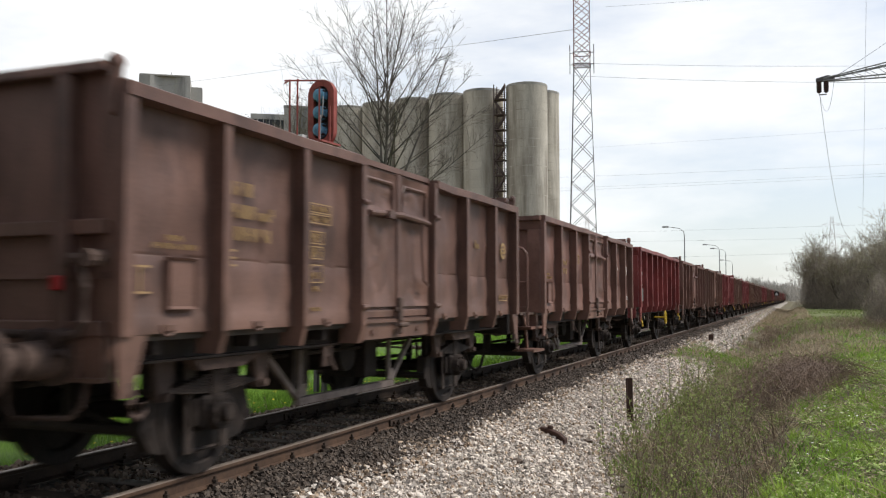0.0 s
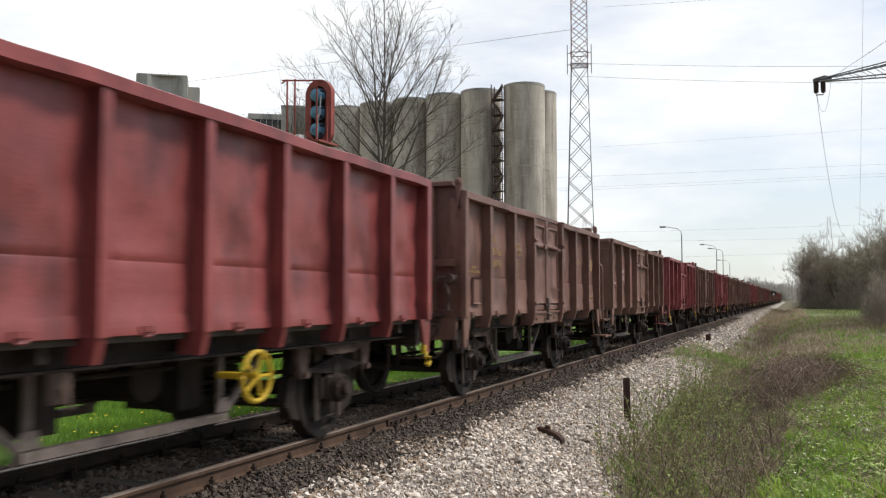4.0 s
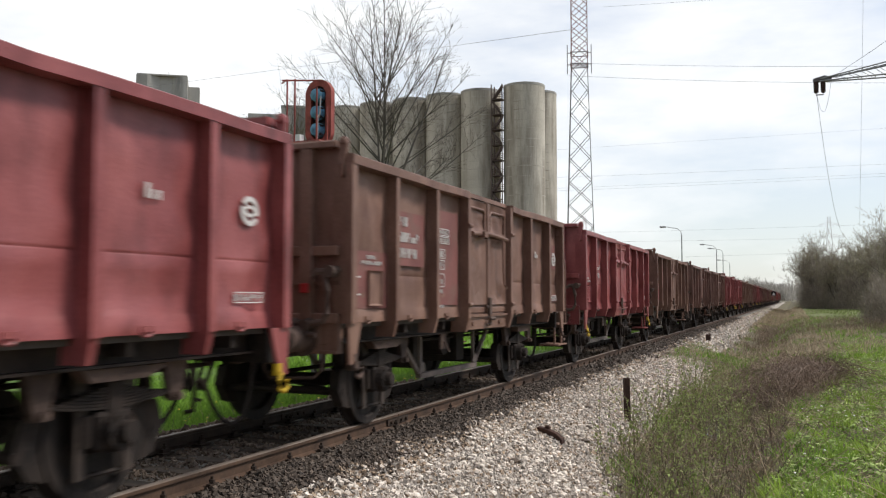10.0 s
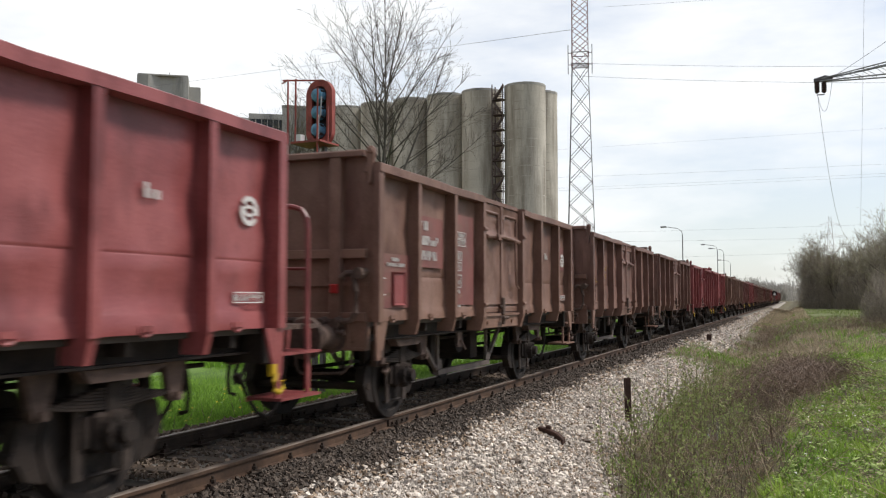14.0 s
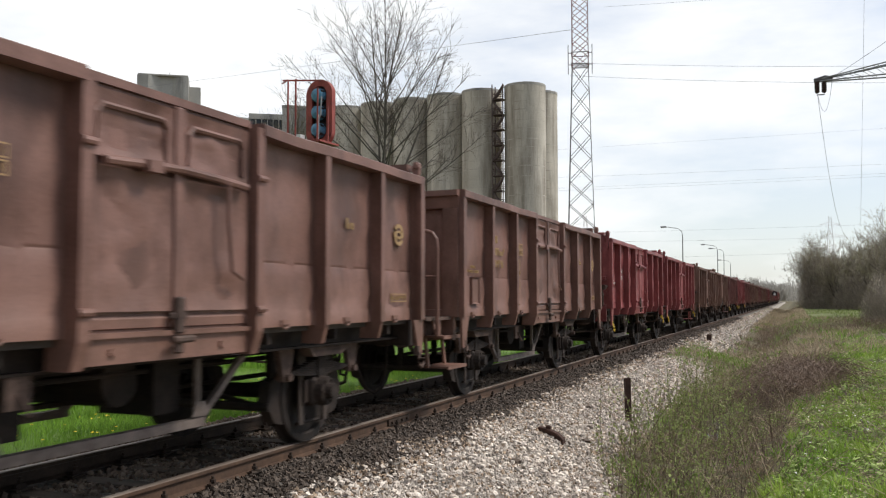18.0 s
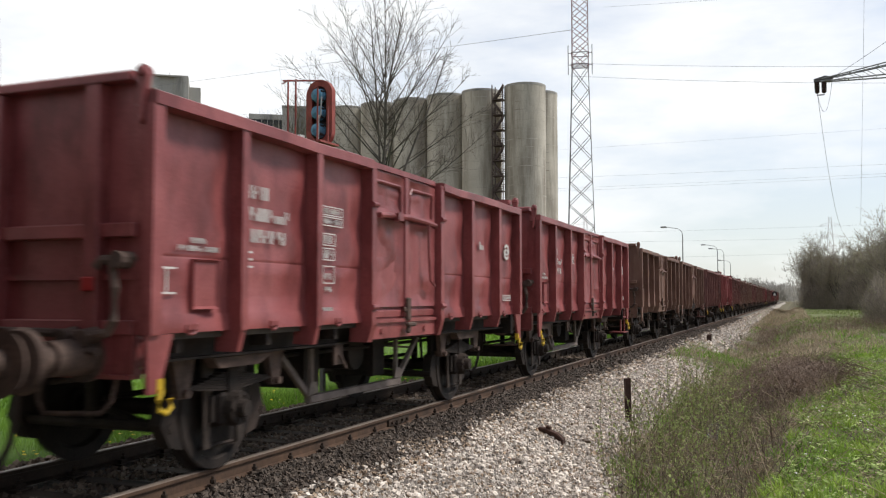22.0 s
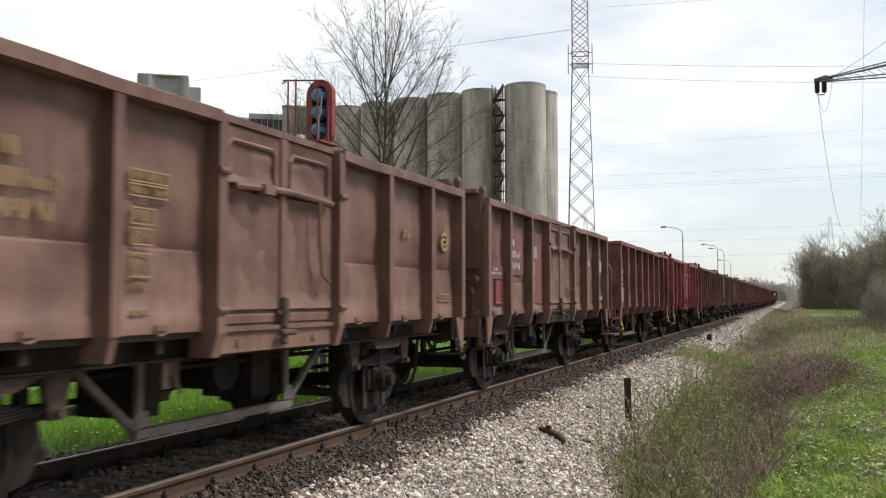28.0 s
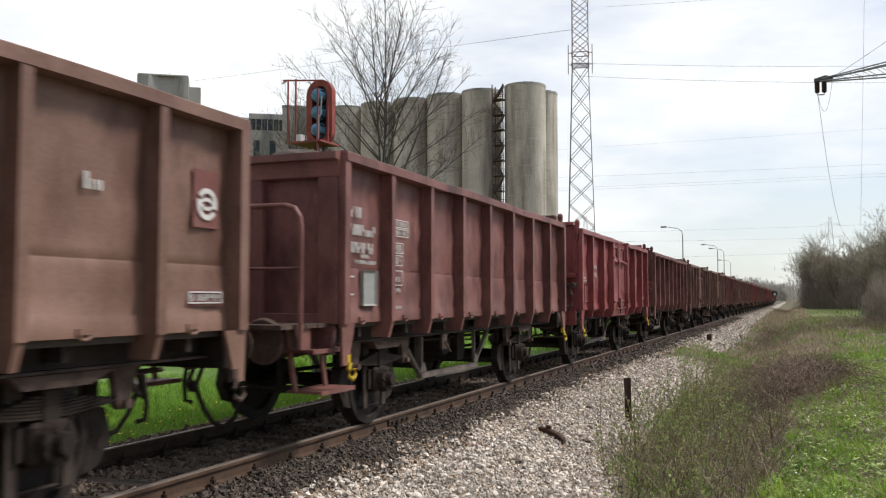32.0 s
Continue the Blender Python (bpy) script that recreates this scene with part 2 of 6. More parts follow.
def dented(bm, w, z0, z1, x, amount, seed, nx=10, nz=10, fold=0.13):
    """A steel side sheet of width w, with dents, a folded lower edge and a thickness."""
    def depth(u, v):
        p = Vector((u * 1.7 + seed * 13.1, v * 1.9, seed * 3.7))
        edge = min(1, (w / 2 - abs(u)) / 0.12, (z1 - v) / 0.12, (v - z0) / 0.14)
        return amount * noise.noise(p * 1.6) * max(0, edge) + 0.4 * amount * noise.noise(p * 5) * max(0, edge)
    seam = 1.70 + 0.05 * (seed % 3)
    zs = [z0, z0 + fold, z0 + fold + 0.015, seam - 0.012, seam - 0.004, seam + 0.004, seam + 0.010] + [z0 + fold + 0.015 + (z1 - z0 - fold - 0.015) * (i + 1) / nz for i in range(nz)]
    zs.sort()
    rows = []
    for j, z in enumerate(zs):
        lift = 0.018 if j < 2 else (0.003 if z <= seam else 0.0)
        lift -= 0.005 if abs(z - seam) < 0.006 else 0.0
        rows.append([bm.verts.new((x + lift + depth(-w / 2 + w * i / nx, z), -w / 2 + w * i / nx, z)) for i in range(nx + 1)])
    for a, b in zip(rows, rows[1:]):
        for i in range(nx):
            bm.faces.new((a[i], a[i + 1], b[i + 1], b[i])).smooth = True
    box(bm, (x - 0.05, -w / 2, z0), (x - 0.03, w / 2, z1))


def post_mesh(bm):
    prism(bm, [(PANEL_X - 0.03, TOP - 0.09), (FRONT_X, TOP - 0.09), (FRONT_X, 1.22), (FRONT_X - 0.05, 1.03), (PANEL_X - 0.12, 1.03)], 1, -0.03, 0.03)
    box(bm, (FRONT_X - 0.012, -0.045, 1.20), (FRONT_X + 0.004, 0.045, TOP - 0.09))


def corner_mesh(bm):
    box(bm, (FRONT_X - 0.07, -0.06, FLOOR), (FRONT_X + 0.006, 0.05, TOP - 0.09))
    box(bm, (PANEL_X - 0.10, -0.012, FLOOR), (FRONT_X - 0.06, 0.05, TOP - 0.09))
    prism(bm, [(-0.07, FLOOR), (0.20, FLOOR), (0.06, 0.80), (-0.05, 0.80)], 0, FRONT_X - 0.05, FRONT_X - 0.02)


def door_post_mesh(bm):
    prism(bm, [(PANEL_X - 0.03, TOP - 0.04), (FRONT_X + 0.005, TOP - 0.04), (FRONT_X + 0.005, 1.18), (FRONT_X - 0.05, 1.00), (PANEL_X - 0.12, 1.00)], 1, -0.05, 0.05)
    for z in (2.42, 1.36):
        rod(bm, (FRONT_X + 0.01, -0.06, z), (FRONT_X + 0.01, 0.06, z), 0.028)


def door_panel_mesh(z0, z1, seed):
    """A pressed and dented field of a door leaf."""
    def build(bm):
        n, w = 12, 0.82
        rows = []
        for j in range(13):
            v = j / 12
            row = []
            for i in range(n + 1):
                u = i / n
                e = min(u * w, (1 - u) * w, min(v, 1 - v) * (z1 - z0)) / 0.09
                d = 0.030 * (1 - min(1, e)) + (0.036 * noise.noise(Vector((u * 3.0 + seed, v * 4.5 * (z1 - z0), 2.0))) + 0.014 * noise.noise(Vector((u * 6 + seed, v * 14 * (z1 - z0), 5.0)))) * min(1, e)
                row.append(bm.verts.new((PANEL_X + 0.035 + d, w * (u - 0.5), z0 + (z1 - z0) * v)))
            rows.append(row)
        for a, b in zip(rows, rows[1:]):
            for i in range(n):
                bm.faces.new((a[i], a[i + 1], b[i + 1], b[i])).smooth = True
        if z0 > 2:  # the pressed ridge round the upper field
            tube(bm, [(PANEL_X + 0.05, -0.34, z0 + 0.06), (PANEL_X + 0.055, -0.34, z1 - 0.16), (PANEL_X + 0.055, -0.29, z1 - 0.10), (PANEL_X + 0.055, 0.29, z1 - 0.10), (PANEL_X + 0.055, 0.34, z1 - 0.16), (PANEL_X + 0.05, 0.34, z0 + 0.06)], 0.022, 6)
    return build


def door_mesh(bm):
    x = PANEL_X
    prism(bm, [(x - 0.02, FLOOR), (x + 0.03, FLOOR), (x + 0.03, 1.24), (x + 0.045, 1.25), (x + 0.045, 1.31), (x + 0.03, 1.34), (x + 0.03, TOP - 0.05), (x + 0.055, TOP - 0.045),
               (x + 0.055, TOP + 0.015), (x - 0.02, TOP + 0.015)], 1, -0.91, 0.91)


def door_stile_mesh(bm):
    box(bm, (PANEL_X + 0.02, -0.05, 1.24), (PANEL_X + 0.085, 0.05, 2.82))
    bevel(bm)


def latch_bar_mesh(bm):
    tube(bm, [(PANEL_X + 0.11, y, 2.345 + 0.02 * math.cos(y * 3)) for y in (-0.78, -0.4, 0, 0.4, 0.78)], 0.032)
    box(bm, (PANEL_X + 0.08, -0.42, 2.30), (PANEL_X + 0.17, -0.28, 2.38))
    tube(bm, [(PANEL_X + 0.13, 0.52, 2.34), (PANEL_X + 0.13, 0.53, 2.0), (PANEL_X + 0.13, 0.58, 1.66), (PANEL_X + 0.12, 0.74, 1.60)], 0.016)


def door_lock_mesh(bm):
    box(bm, (PANEL_X + 0.07, -0.045, 1.20), (PANEL_X + 0.12, 0.045, 1.46))
    box(bm, (PANEL_X + 0.07, -0.09, 1.30), (PANEL_X + 0.10, 0.09, 1.35))
    rod(bm, (PANEL_X + 0.13, -0.1, 1.16), (PANEL_X + 0.13, 0.12, 1.16), 0.03)
    box(bm, (PANEL_X + 0.09, -0.06, 1.06), (PANEL_X + 0.13, 0.02, 1.17))
    bevel(bm, 0.012)


def door_skirt_mesh(bm):
    box(bm, (PANEL_X - 0.05, -DOOR + 0.04, 1.02), (PANEL_X + 0.055, DOOR - 0.04, 1.205))
    box(bm, (PANEL_X + 0.045, -DOOR + 0.04, 1.19), (PANEL_X + 0.085, DOOR - 0.04, 1.225))
    for y in (-0.62, 0.55):
        rod(bm, (PANEL_X + 0.05, y, 1.10), (PANEL_X + 0.075, y, 1.10), 0.03)


def rim_mesh(y0, y1):
    def build(bm):
        n = max(4, int((y1 - y0) / 0.5))
        outline = [(PANEL_X - 0.05, TOP - 0.10), (FRONT_X + 0.012, TOP - 0.10), (FRONT_X + 0.012, TOP - 0.012), (FRONT_X - 0.01, TOP), (PANEL_X - 0.05, TOP)]
        rings = []
        for i in range(n + 1):
            y = y0 + (y1 - y0) * i / n
            d = 0.022 * noise.noise(Vector((y * 0.9, y0, 4.0)))
            rings.append([bm.verts.new((x + d, y, z + d)) for x, z in outline])
        for a, b in zip(rings, rings[1:]):
            for k in range(5):
                bm.faces.new((a[k], a[(k + 1) % 5], b[(k + 1) % 5], b[k]))
        bm.faces.new(rings[0][::-1])
        bm.faces.new(rings[-1])
    return build


def sill_mesh(bm):
    box(bm, (0.98, -HL, 0.98), (1.06, HL, 1.20))
    box(bm, (0.98, -HL, 0.98), (1.14, HL, 1.00))
    for y in (-3.8, -2.6, -1.4, 0, 1.4, 2.6, 3.8):
        box(bm, (1.05, y - 0.03, 1.05), (PANEL_X - 0.06, y + 0.03, 1.20))


def truss_mesh(bm):
    """The trapezium of bracing between the axles."""
    for s in (-1, 1):
        prism(bm, [(s * 1.86, 1.02), (s * 1.77, 1.02), (s * 1.03, 0.42), (s * 1.12, 0.42)], 0, 0.72, 0.77)
        box(bm, (0.725, s * 1.05 - 0.03, 0.44), (0.765, s * 1.05 + 0.03, 1.10))
        prism(bm, [(s * 1.16, 0.46), (s * 0.95, 0.46), (s * 0.99, 0.58), (s * 1.12, 0.58)], 0, 0.772, 0.785)
    box(bm, (0.71, -1.12, 0.375), (0.79, 1.12, 0.445))


def wheel_mesh(bm):
    prof = [(-0.10, 0.09), (-0.10, 0.14), (-0.02, 0.15), (0.0, 0.385), (-0.055, 0.41), (-0.07, 0.522), (-0.042, 0.522), (-0.03, 0.494), (0.068, 0.488), (0.068, 0.415), (0.03, 0.395), (0.025, 0.15), (0.10, 0.13), (0.10, 0.09)]
    n = 40
    rings = [[bm.verts.new((x, r * math.cos(2 * math.pi * k / n), r * math.sin(2 * math.pi * k / n))) for x, r in prof] for k in range(n)]
    for k in range(n):
        a, b = rings[k], rings[(k + 1) % n]
        for i in range(len(prof) - 1):
            bm.faces.new((a[i], b[i], b[i + 1], a[i + 1]))
    for k in range(3):
        a = 2 * math.pi * k / 3
        rod(bm, (0.02, 0.27 * math.cos(a), 0.27 * math.sin(a)), (0.034, 0.27 * math.cos(a), 0.27 * math.sin(a)), 0.03)
    bmesh.ops.recalc_face_normals(bm, faces=bm.faces[:])
    smooth(bm, 0.5)


def axle_mesh(bm):
    rod(bm, (-1.0, 0, 0), (1.0, 0, 0), 0.075, 14)


def axle_box_mesh(bm):
    """A cast axle box with a round, bolted cover and a lip below."""
    box(bm, (0.92, -0.17, 0.38), (1.12, 0.17, 0.66))
    bevel(bm, 0.03)
    rod(bm, (1.11, 0, 0.52), (1.19, 0, 0.52), 0.155, 18, 0.14)
    rod(bm, (1.18, 0, 0.52), (1.26, 0, 0.52), 0.085, 14, 0.07)
    for k in range(6):
        a = math.pi * k / 3
        rod(bm, (1.18, 0.115 * math.cos(a), 0.52 + 0.115 * math.sin(a)), (1.205, 0.115 * math.cos(a), 0.52 + 0.115 * math.sin(a)), 0.02, 6)
    for s in (-1, 1):
        box(bm, (0.98, s * 0.17, 0.42), (1.06, s * 0.235, 0.64))


def spring_mesh(bm):
    for i in range(7):
        h = 0.62 - i * 0.078
        pts = []
        for k in range(9):
            u = -1 + 2 * k / 8
            pts.append((h * u, 0.675 + 0.022 * i + 0.055 * (h * u / 0.62) ** 2))
        prism(bm, pts + [(y, z + 0.018) for y, z in pts[::-1]], 0, 0.98, 1.10)
    box(bm, (0.965, -0.07, 0.64), (1.115, 0.07, 0.86))


def hanger_mesh(bm):
    prism(bm, [(-0.14, 0.99), (0.14, 0.99), (0.05, 0.66), (-0.05, 0.66)], 0, 1.02, 1.08)
    rod(bm, (0.97, 0, 0.70), (1.13, 0, 0.70), 0.035, 10)


def spring_plate_mesh(bm):
    prism(bm, [(-0.44, 0.97), (0.44, 0.97), (0.22, 0.88), (-0.34, 0.88)], 0, 1.10, 1.22)


def guard_leg_mesh(bm):
    prism(bm, [(-0.09, 1.0), (0.09, 1.0), (0.045, 0.62), (0.045, 0.20), (-0.045, 0.20), (-0.045, 0.62)], 0, 0.95, 0.975)


def guard_tie_mesh(bm):
    tube(bm, [(0.985, -0.27, 0.21), (0.985, 0.27, 0.21)], 0.018, 6)


def brake_shoe_mesh(bm):
    prism(bm, [(0.44, 0.22), (0.60, 0.26), (0.72, 0.45), (0.66, 0.66), (0.46, 0.72), (0.52, 0.47)], 0, 0.69, 0.81)
    box(bm, (0.72, 0.52, 0.45), (0.78, 0.62, 1.0))


def reservoir_mesh(bm):
    rod(bm, (-0.75, 0.35, 0.80), (0.55, 0.35, 0.80), 0.20, 18)
    rod(bm, (-0.1, -0.5, 0.82), (-0.1, 0.1, 0.82), 0.15, 14)
    for y in (-0.98, 0.66):
        box(bm, (0.05, y, 0.50), (0.62, y + 0.32, 1.12))
    rod(bm, (-0.1, -2.6, 0.80), (-0.1, 2.6, 0.80), 0.025)
    rod(bm, (0.55, -HL, 0.86), (0.55, HL, 0.86), 0.022)
    for x in (-0.42, 0.34):
        box(bm, (x, -HL + 0.1, 0.88), (x + 0.08, HL - 0.1, 1.15))
    for y in (-3.35, -2.05, 2.05, 3.35):
        rod(bm, (-0.82, y, 0.42), (0.82, y, 0.42), 0.045, 8)
        rod(bm, (-0.7, y, 0.42), (0.0, y + 0.22, 0.50), 0.03, 6)
        rod(bm, (0.7, y, 0.42), (0.0, y + 0.22, 0.50), 0.03, 6)
        box(bm, (-0.04, y - 0.03, 0.45), (0.04, y + 0.03, 0.95))
    rod(bm, (0.05, -3.3, 0.62), (0.05, 3.3, 0.62), 0.025, 6)
    box(bm, (-1.0, -1.45, 0.95), (1.0, -1.35, 1.15))
    box(bm, (-1.0, 1.35, 0.95), (1.0, 1.45, 1.15))


def changeover_mesh(bm):
    box(bm, (1.10, -0.09, 0.78), (1.13, 0.09, 1.00))
    rod(bm, (1.14, 0.0, 0.88), (1.2, 0.03, 0.74), 0.014)


def floor_mesh(bm):
    box(bm, (-PANEL_X + 0.05, -HL + 0.05, FLOOR - 0.05), (PANEL_X - 0.05, HL - 0.05, FLOOR + 0.03))


def load_mesh(bm):
    """Dark leavings on the wagon floor."""
    box(bm, (-1.2, -HL + 0.1, FLOOR + 0.034), (1.2, HL - 0.1, FLOOR + 0.07))


def heap_mesh(bm):
    """A dark heap of coal left at the leading end."""
    n = 14
    rows = [[bm.verts.new((-1.2 + 2.4 * i / n, -HL + 0.15 + 3.2 * j / n, FLOOR + 0.1 + (TOP + 0.26 - FLOOR) * max(0.0, 1 - (2 * i / n - 1) ** 2) ** 0.6 * math.sin(math.pi * min(1, 0.12 + j / n)) + 0.05 * noise.noise(Vector((i, j, 3)) * 0.6))) for i in range(n + 1)] for j in range(n + 1)]
    for a, b in zip(rows, rows[1:]):
        for i in range(n):
            bm.faces.new((a[i], a[i + 1], b[i + 1], b[i]))


def headstock_mesh(bm):
    box(bm, (-1.27, 0, 0.90), (1.27, 0.10, 1.20))
    box(bm, (-1.27, -0.03, 0.90), (1.27, 0.0, 0.93))
    for x in (-0.88, 0.88):
        box(bm, (x - 0.2, -0.025, 0.92), (x + 0.2, 0.0, 1.18))


def buffer_mesh(bm):
    rod(bm, (0, 0.02, 0), (0, -0.36, 0), 0.135, 18, 0.12)
    rod(bm, (0, 0.0, 0), (0, -0.04, 0), 0.18, 18)
    smooth(bm)


def buffer_head_mesh(bm):
    rod(bm, (0, -0.30, 0), (0, -0.56, 0), 0.09, 16)
    rod(bm, (0, -0.56, 0), (0, -0.60, 0), 0.22, 24, 0.20)
    smooth(bm)


def hook_mesh(bm):
    tube(bm, [(0, 0.05, 1.05), (0, -0.2, 1.05), (0, -0.34, 1.08), (0, -0.40, 1.00), (0, -0.34, 0.93)], 0.045)
    tube(bm, [(0.03, -0.22, 1.02), (0.05, -0.35, 0.80), (0.05, -0.45, 0.62), (0.0, -0.50, 0.56), (-0.05, -0.45, 0.62), (-0.05, -0.35, 0.80), (-0.03, -0.22, 1.02)], 0.022)


def hose_mesh(bm):
    """A rubber brake hose that hangs in a long loop to its neighbour."""
    tube(bm, [(0.34, 0.02, 0.90), (0.35, -0.07, 0.84), (0.36, -0.12, 0.66), (0.36, -0.16, 0.45), (0.34, -0.24, 0.28), (0.30, -0.35, 0.21), (0.25, -0.45, 0.26), (0.20, -0.53, 0.40), (0.16, -0.58, 0.56), (0.12, -0.62, 0.64)], 0.024)
    rod(bm, (0.34, 0.06, 0.90), (0.34, -0.06, 0.90), 0.045, 10)
    rod(bm, (0.15, -0.59, 0.58), (0.11, -0.64, 0.67), 0.04, 8)
    tube(bm, [(-0.34, 0.02, 0.90), (-0.35, -0.08, 0.80), (-0.34, -0.14, 0.58), (-0.30, -0.17, 0.42), (-0.22, -0.16, 0.40)], 0.022)


def corner_step_mesh(bm):
    """A bent grab bar below the headstock."""
    tube(bm, [(1.10, 0.05, 0.92), (1.08, 0.02, 0.74), (1.0, 0.0, 0.66), (0.5, 0.0, 0.64), (0.42, 0.02, 0.72), (0.40, 0.05, 0.92)], 0.018, 6)


def pull_hook_mesh(bm):
    tube(bm, [(1.42, 0.0, 0.82), (1.43, -0.04, 0.76), (1.43, -0.03, 0.69), (1.43, 0.04, 0.66), (1.43, 0.09, 0.70), (1.43, 0.08, 0.76)], 0.02)
    box(bm, (1.36, -0.03, 0.80), (1.41, 0.03, 0.90))


def flap_wall_mesh(bm):
    """The tipping end wall, a hand higher than the sides."""
    box(bm, (-1.27, 0.06, FLOOR), (1.27, 0.10, TOP + 0.07))
    box(bm, (-1.27, 0.02, 1.58), (1.27, 0.06, 1.62))


def end_rib_mesh(bm):
    """A hollow upright rib of the tipping end."""
    box(bm, (-0.065, -0.05, FLOOR), (0.065, 0.061, TOP + 0.07))
    bevel(bm)
    box(bm, (-0.065, -0.03, 0.94), (0.065, 0.03, FLOOR - 0.002))


def cross_rib_mesh(bm):
    box(bm, (-1.27, -0.02, 0), (1.27, 0.061, 0.10))
    bevel(bm)


def flap_pin_mesh(bm):
    """The curled pivot bracket at the top corner of the tipping end."""
    prism(bm, [(1.305, TOP - 0.24), (1.335, TOP - 0.21), (1.355, TOP - 0.02), (1.375, TOP + 0.10), (1.37, TOP + 0.155), (1.335, TOP + 0.18), (1.295, TOP + 0.165), (1.275, TOP + 0.12), (1.29, TOP + 0.02)], 1, -0.035, 0.035)
    rod(bm, (1.33, -0.06, TOP + 0.125), (1.33, 0.06, TOP + 0.125), 0.036, 12)
    bevel(bm, 0.008)


def flap_lever_mesh(bm):
    """The bent release lever and the locking shaft across the foot of the tipping end."""
    tube(bm, [(1.30, -0.03, 1.74), (1.27, -0.07, 1.71), (1.08, -0.10, 1.71), (1.04, -0.11, 1.66)], 0.035)
    tube(bm, [(1.17, -0.10, 1.69), (1.22, -0.12, 1.52), (1.22, -0.13, 1.30), (1.16, -0.12, 1.22), (1.02, -0.12, 1.20)], 0.032)
    tube(bm, [(1.10, -0.10, 1.20), (0.6, -0.10, 1.215), (0, -0.10, 1.22), (-1.1, -0.10, 1.20)], 0.03)
    rod(bm, (1.24, -0.02, 1.71), (1.24, -0.15, 1.71), 0.06, 10)
    for x in (0.98, 0.80):
        rod(bm, (x, -0.03, 1.20), (x, -0.17, 1.18), 0.06, 10)
    tube(bm, [(0.90, -0.11, 1.19), (0.98, -0.14, 1.10), (1.10, -0.14, 1.09)], 0.03)


def end_rim_mesh(bm):
    """The flanged top edge of the tipping end."""
    prism(bm, [(-0.06, TOP + 0.072), (0.11, TOP + 0.072), (0.11, TOP + 0.14), (-0.04, TOP + 0.14), (-0.06, TOP + 0.125)], 0, -1.25, 1.25)


def tail_tag_mesh(bm):
    """A small tail lamp bracket on the rib."""
    box(bm, (0.88, -0.085, 1.50), (0.98, -0.052, 1.60))
    bevel(bm, 0.01)


def deep_rim_mesh(bm):
    prism(bm, [(0.0, TOP), (0.10, TOP), (0.10, TOP - 0.26), (-0.03, TOP - 0.24), (-0.05, TOP - 0.09), (-0.11, TOP - 0.08), (-0.11, TOP - 0.01)], 0, -1.37, 1.37)


def fixed_wall_mesh(bm):
    box(bm, (-1.30, 0.05, FLOOR), (1.30, 0.09, TOP - 0.20))


def stile_mesh(bm):
    box(bm, (-0.11, -0.03, FLOOR), (0.11, 0.051, TOP - 0.24))
    bevel(bm)


def deck_mesh(bm):
    for i in range(4):
        box(bm, (-1.25, -0.86 + i * 0.215, FLOOR - 0.03), (1.25, -0.665 + i * 0.215, FLOOR + 0.01))
    for x in (-0.6, 0.6):
        prism(bm, [(0.0, FLOOR - 0.03), (-0.82, FLOOR - 0.03), (-0.76, FLOOR - 0.10), (0.0, 0.95)], 0, x - 0.03, x + 0.03)


def handrail_mesh(bm):
    tube(bm, [(1.29, -0.60, 0.98), (1.29, -0.60, 2.08), (1.275, -0.60, 2.19), (1.22, -0.60, 2.27), (1.12, -0.60, 2.30), (0.40, -0.60, 2.30), (0.30, -0.60, 2.25), (0.27, -0.60, 2.15), (0.27, -0.60, 1.15)], 0.026)
    tube(bm, [(1.29, -0.60, 1.72), (0.27, -0.60, 1.72)], 0.015)


def ladder_step_mesh(bm):
    """A plate step with a turned-up lip, hung below the platform."""
    prism(bm, [(0.90, 0), (1.26, 0), (1.26, -0.015), (1.28, -0.015), (1.28, 0.03), (1.26, 0.025), (0.90, 0.025)], 1, -0.58, 0.10)


def step_hanger_mesh(bm):
    """Slanting flat bars that carry the steps."""
    for y in (-0.40, 0.18):
        prism(bm, [(y, 1.18), (y + 0.06, 1.18), (y + 0.25, 0.54), (y + 0.19, 0.54)], 0, 0.98, 1.01)
    prism(bm, [(-0.58, 1.18), (-0.30, 1.18), (-0.30, 0.97), (-0.46, 0.97)], 0, 1.20, 1.22)


def step_drop_mesh(bm):
    """Upright flat bars that carry the steps, with a gusset below the deck."""
    for y in (-0.86, -0.34):
        box(bm, (0.98, y - 0.03, 0.54), (1.01, y + 0.03, 1.18))
    prism(bm, [(-0.90, 1.18), (-0.30, 1.18), (-0.34, 1.0), (-0.44, 0.96), (-0.86, 0.96)], 0, 1.20, 1.22)


def brake_wheel_mesh(bm):
    n = 20
    tube(bm, [(-0.5 + 0.19 * math.cos(2 * math.pi * k / n), -0.30, 1.75 + 0.19 * math.sin(2 * math.pi * k / n)) for k in range(n + 1)], 0.018, 6)
    for k in range(4):
        a = math.pi * k / 2
        rod(bm, (-0.5, -0.30, 1.75), (-0.5 + 0.19 * math.cos(a), -0.30, 1.75 + 0.19 * math.sin(a)), 0.012, 6)
    rod(bm, (-0.5, -0.34, 1.75), (-0.5, 0.06, 1.75), 0.025)


def hand_wheel_mesh(bm):
    """A spoked hand brake wheel on a short spindle."""
    n = 20
    tube(bm, [(0.05, 0.20 * math.cos(2 * math.pi * k / n), 0.20 * math.sin(2 * math.pi * k / n)) for k in range(n + 1)], 0.022, 6)
    for k in range(5):
        a = 2 * math.pi * k / 5
        rod(bm, (0.05, 0, 0), (0.05, 0.20 * math.cos(a), 0.20 * math.sin(a)), 0.014, 6)
    rod(bm, (0.07, 0, 0), (-0.32, 0, 0), 0.03)


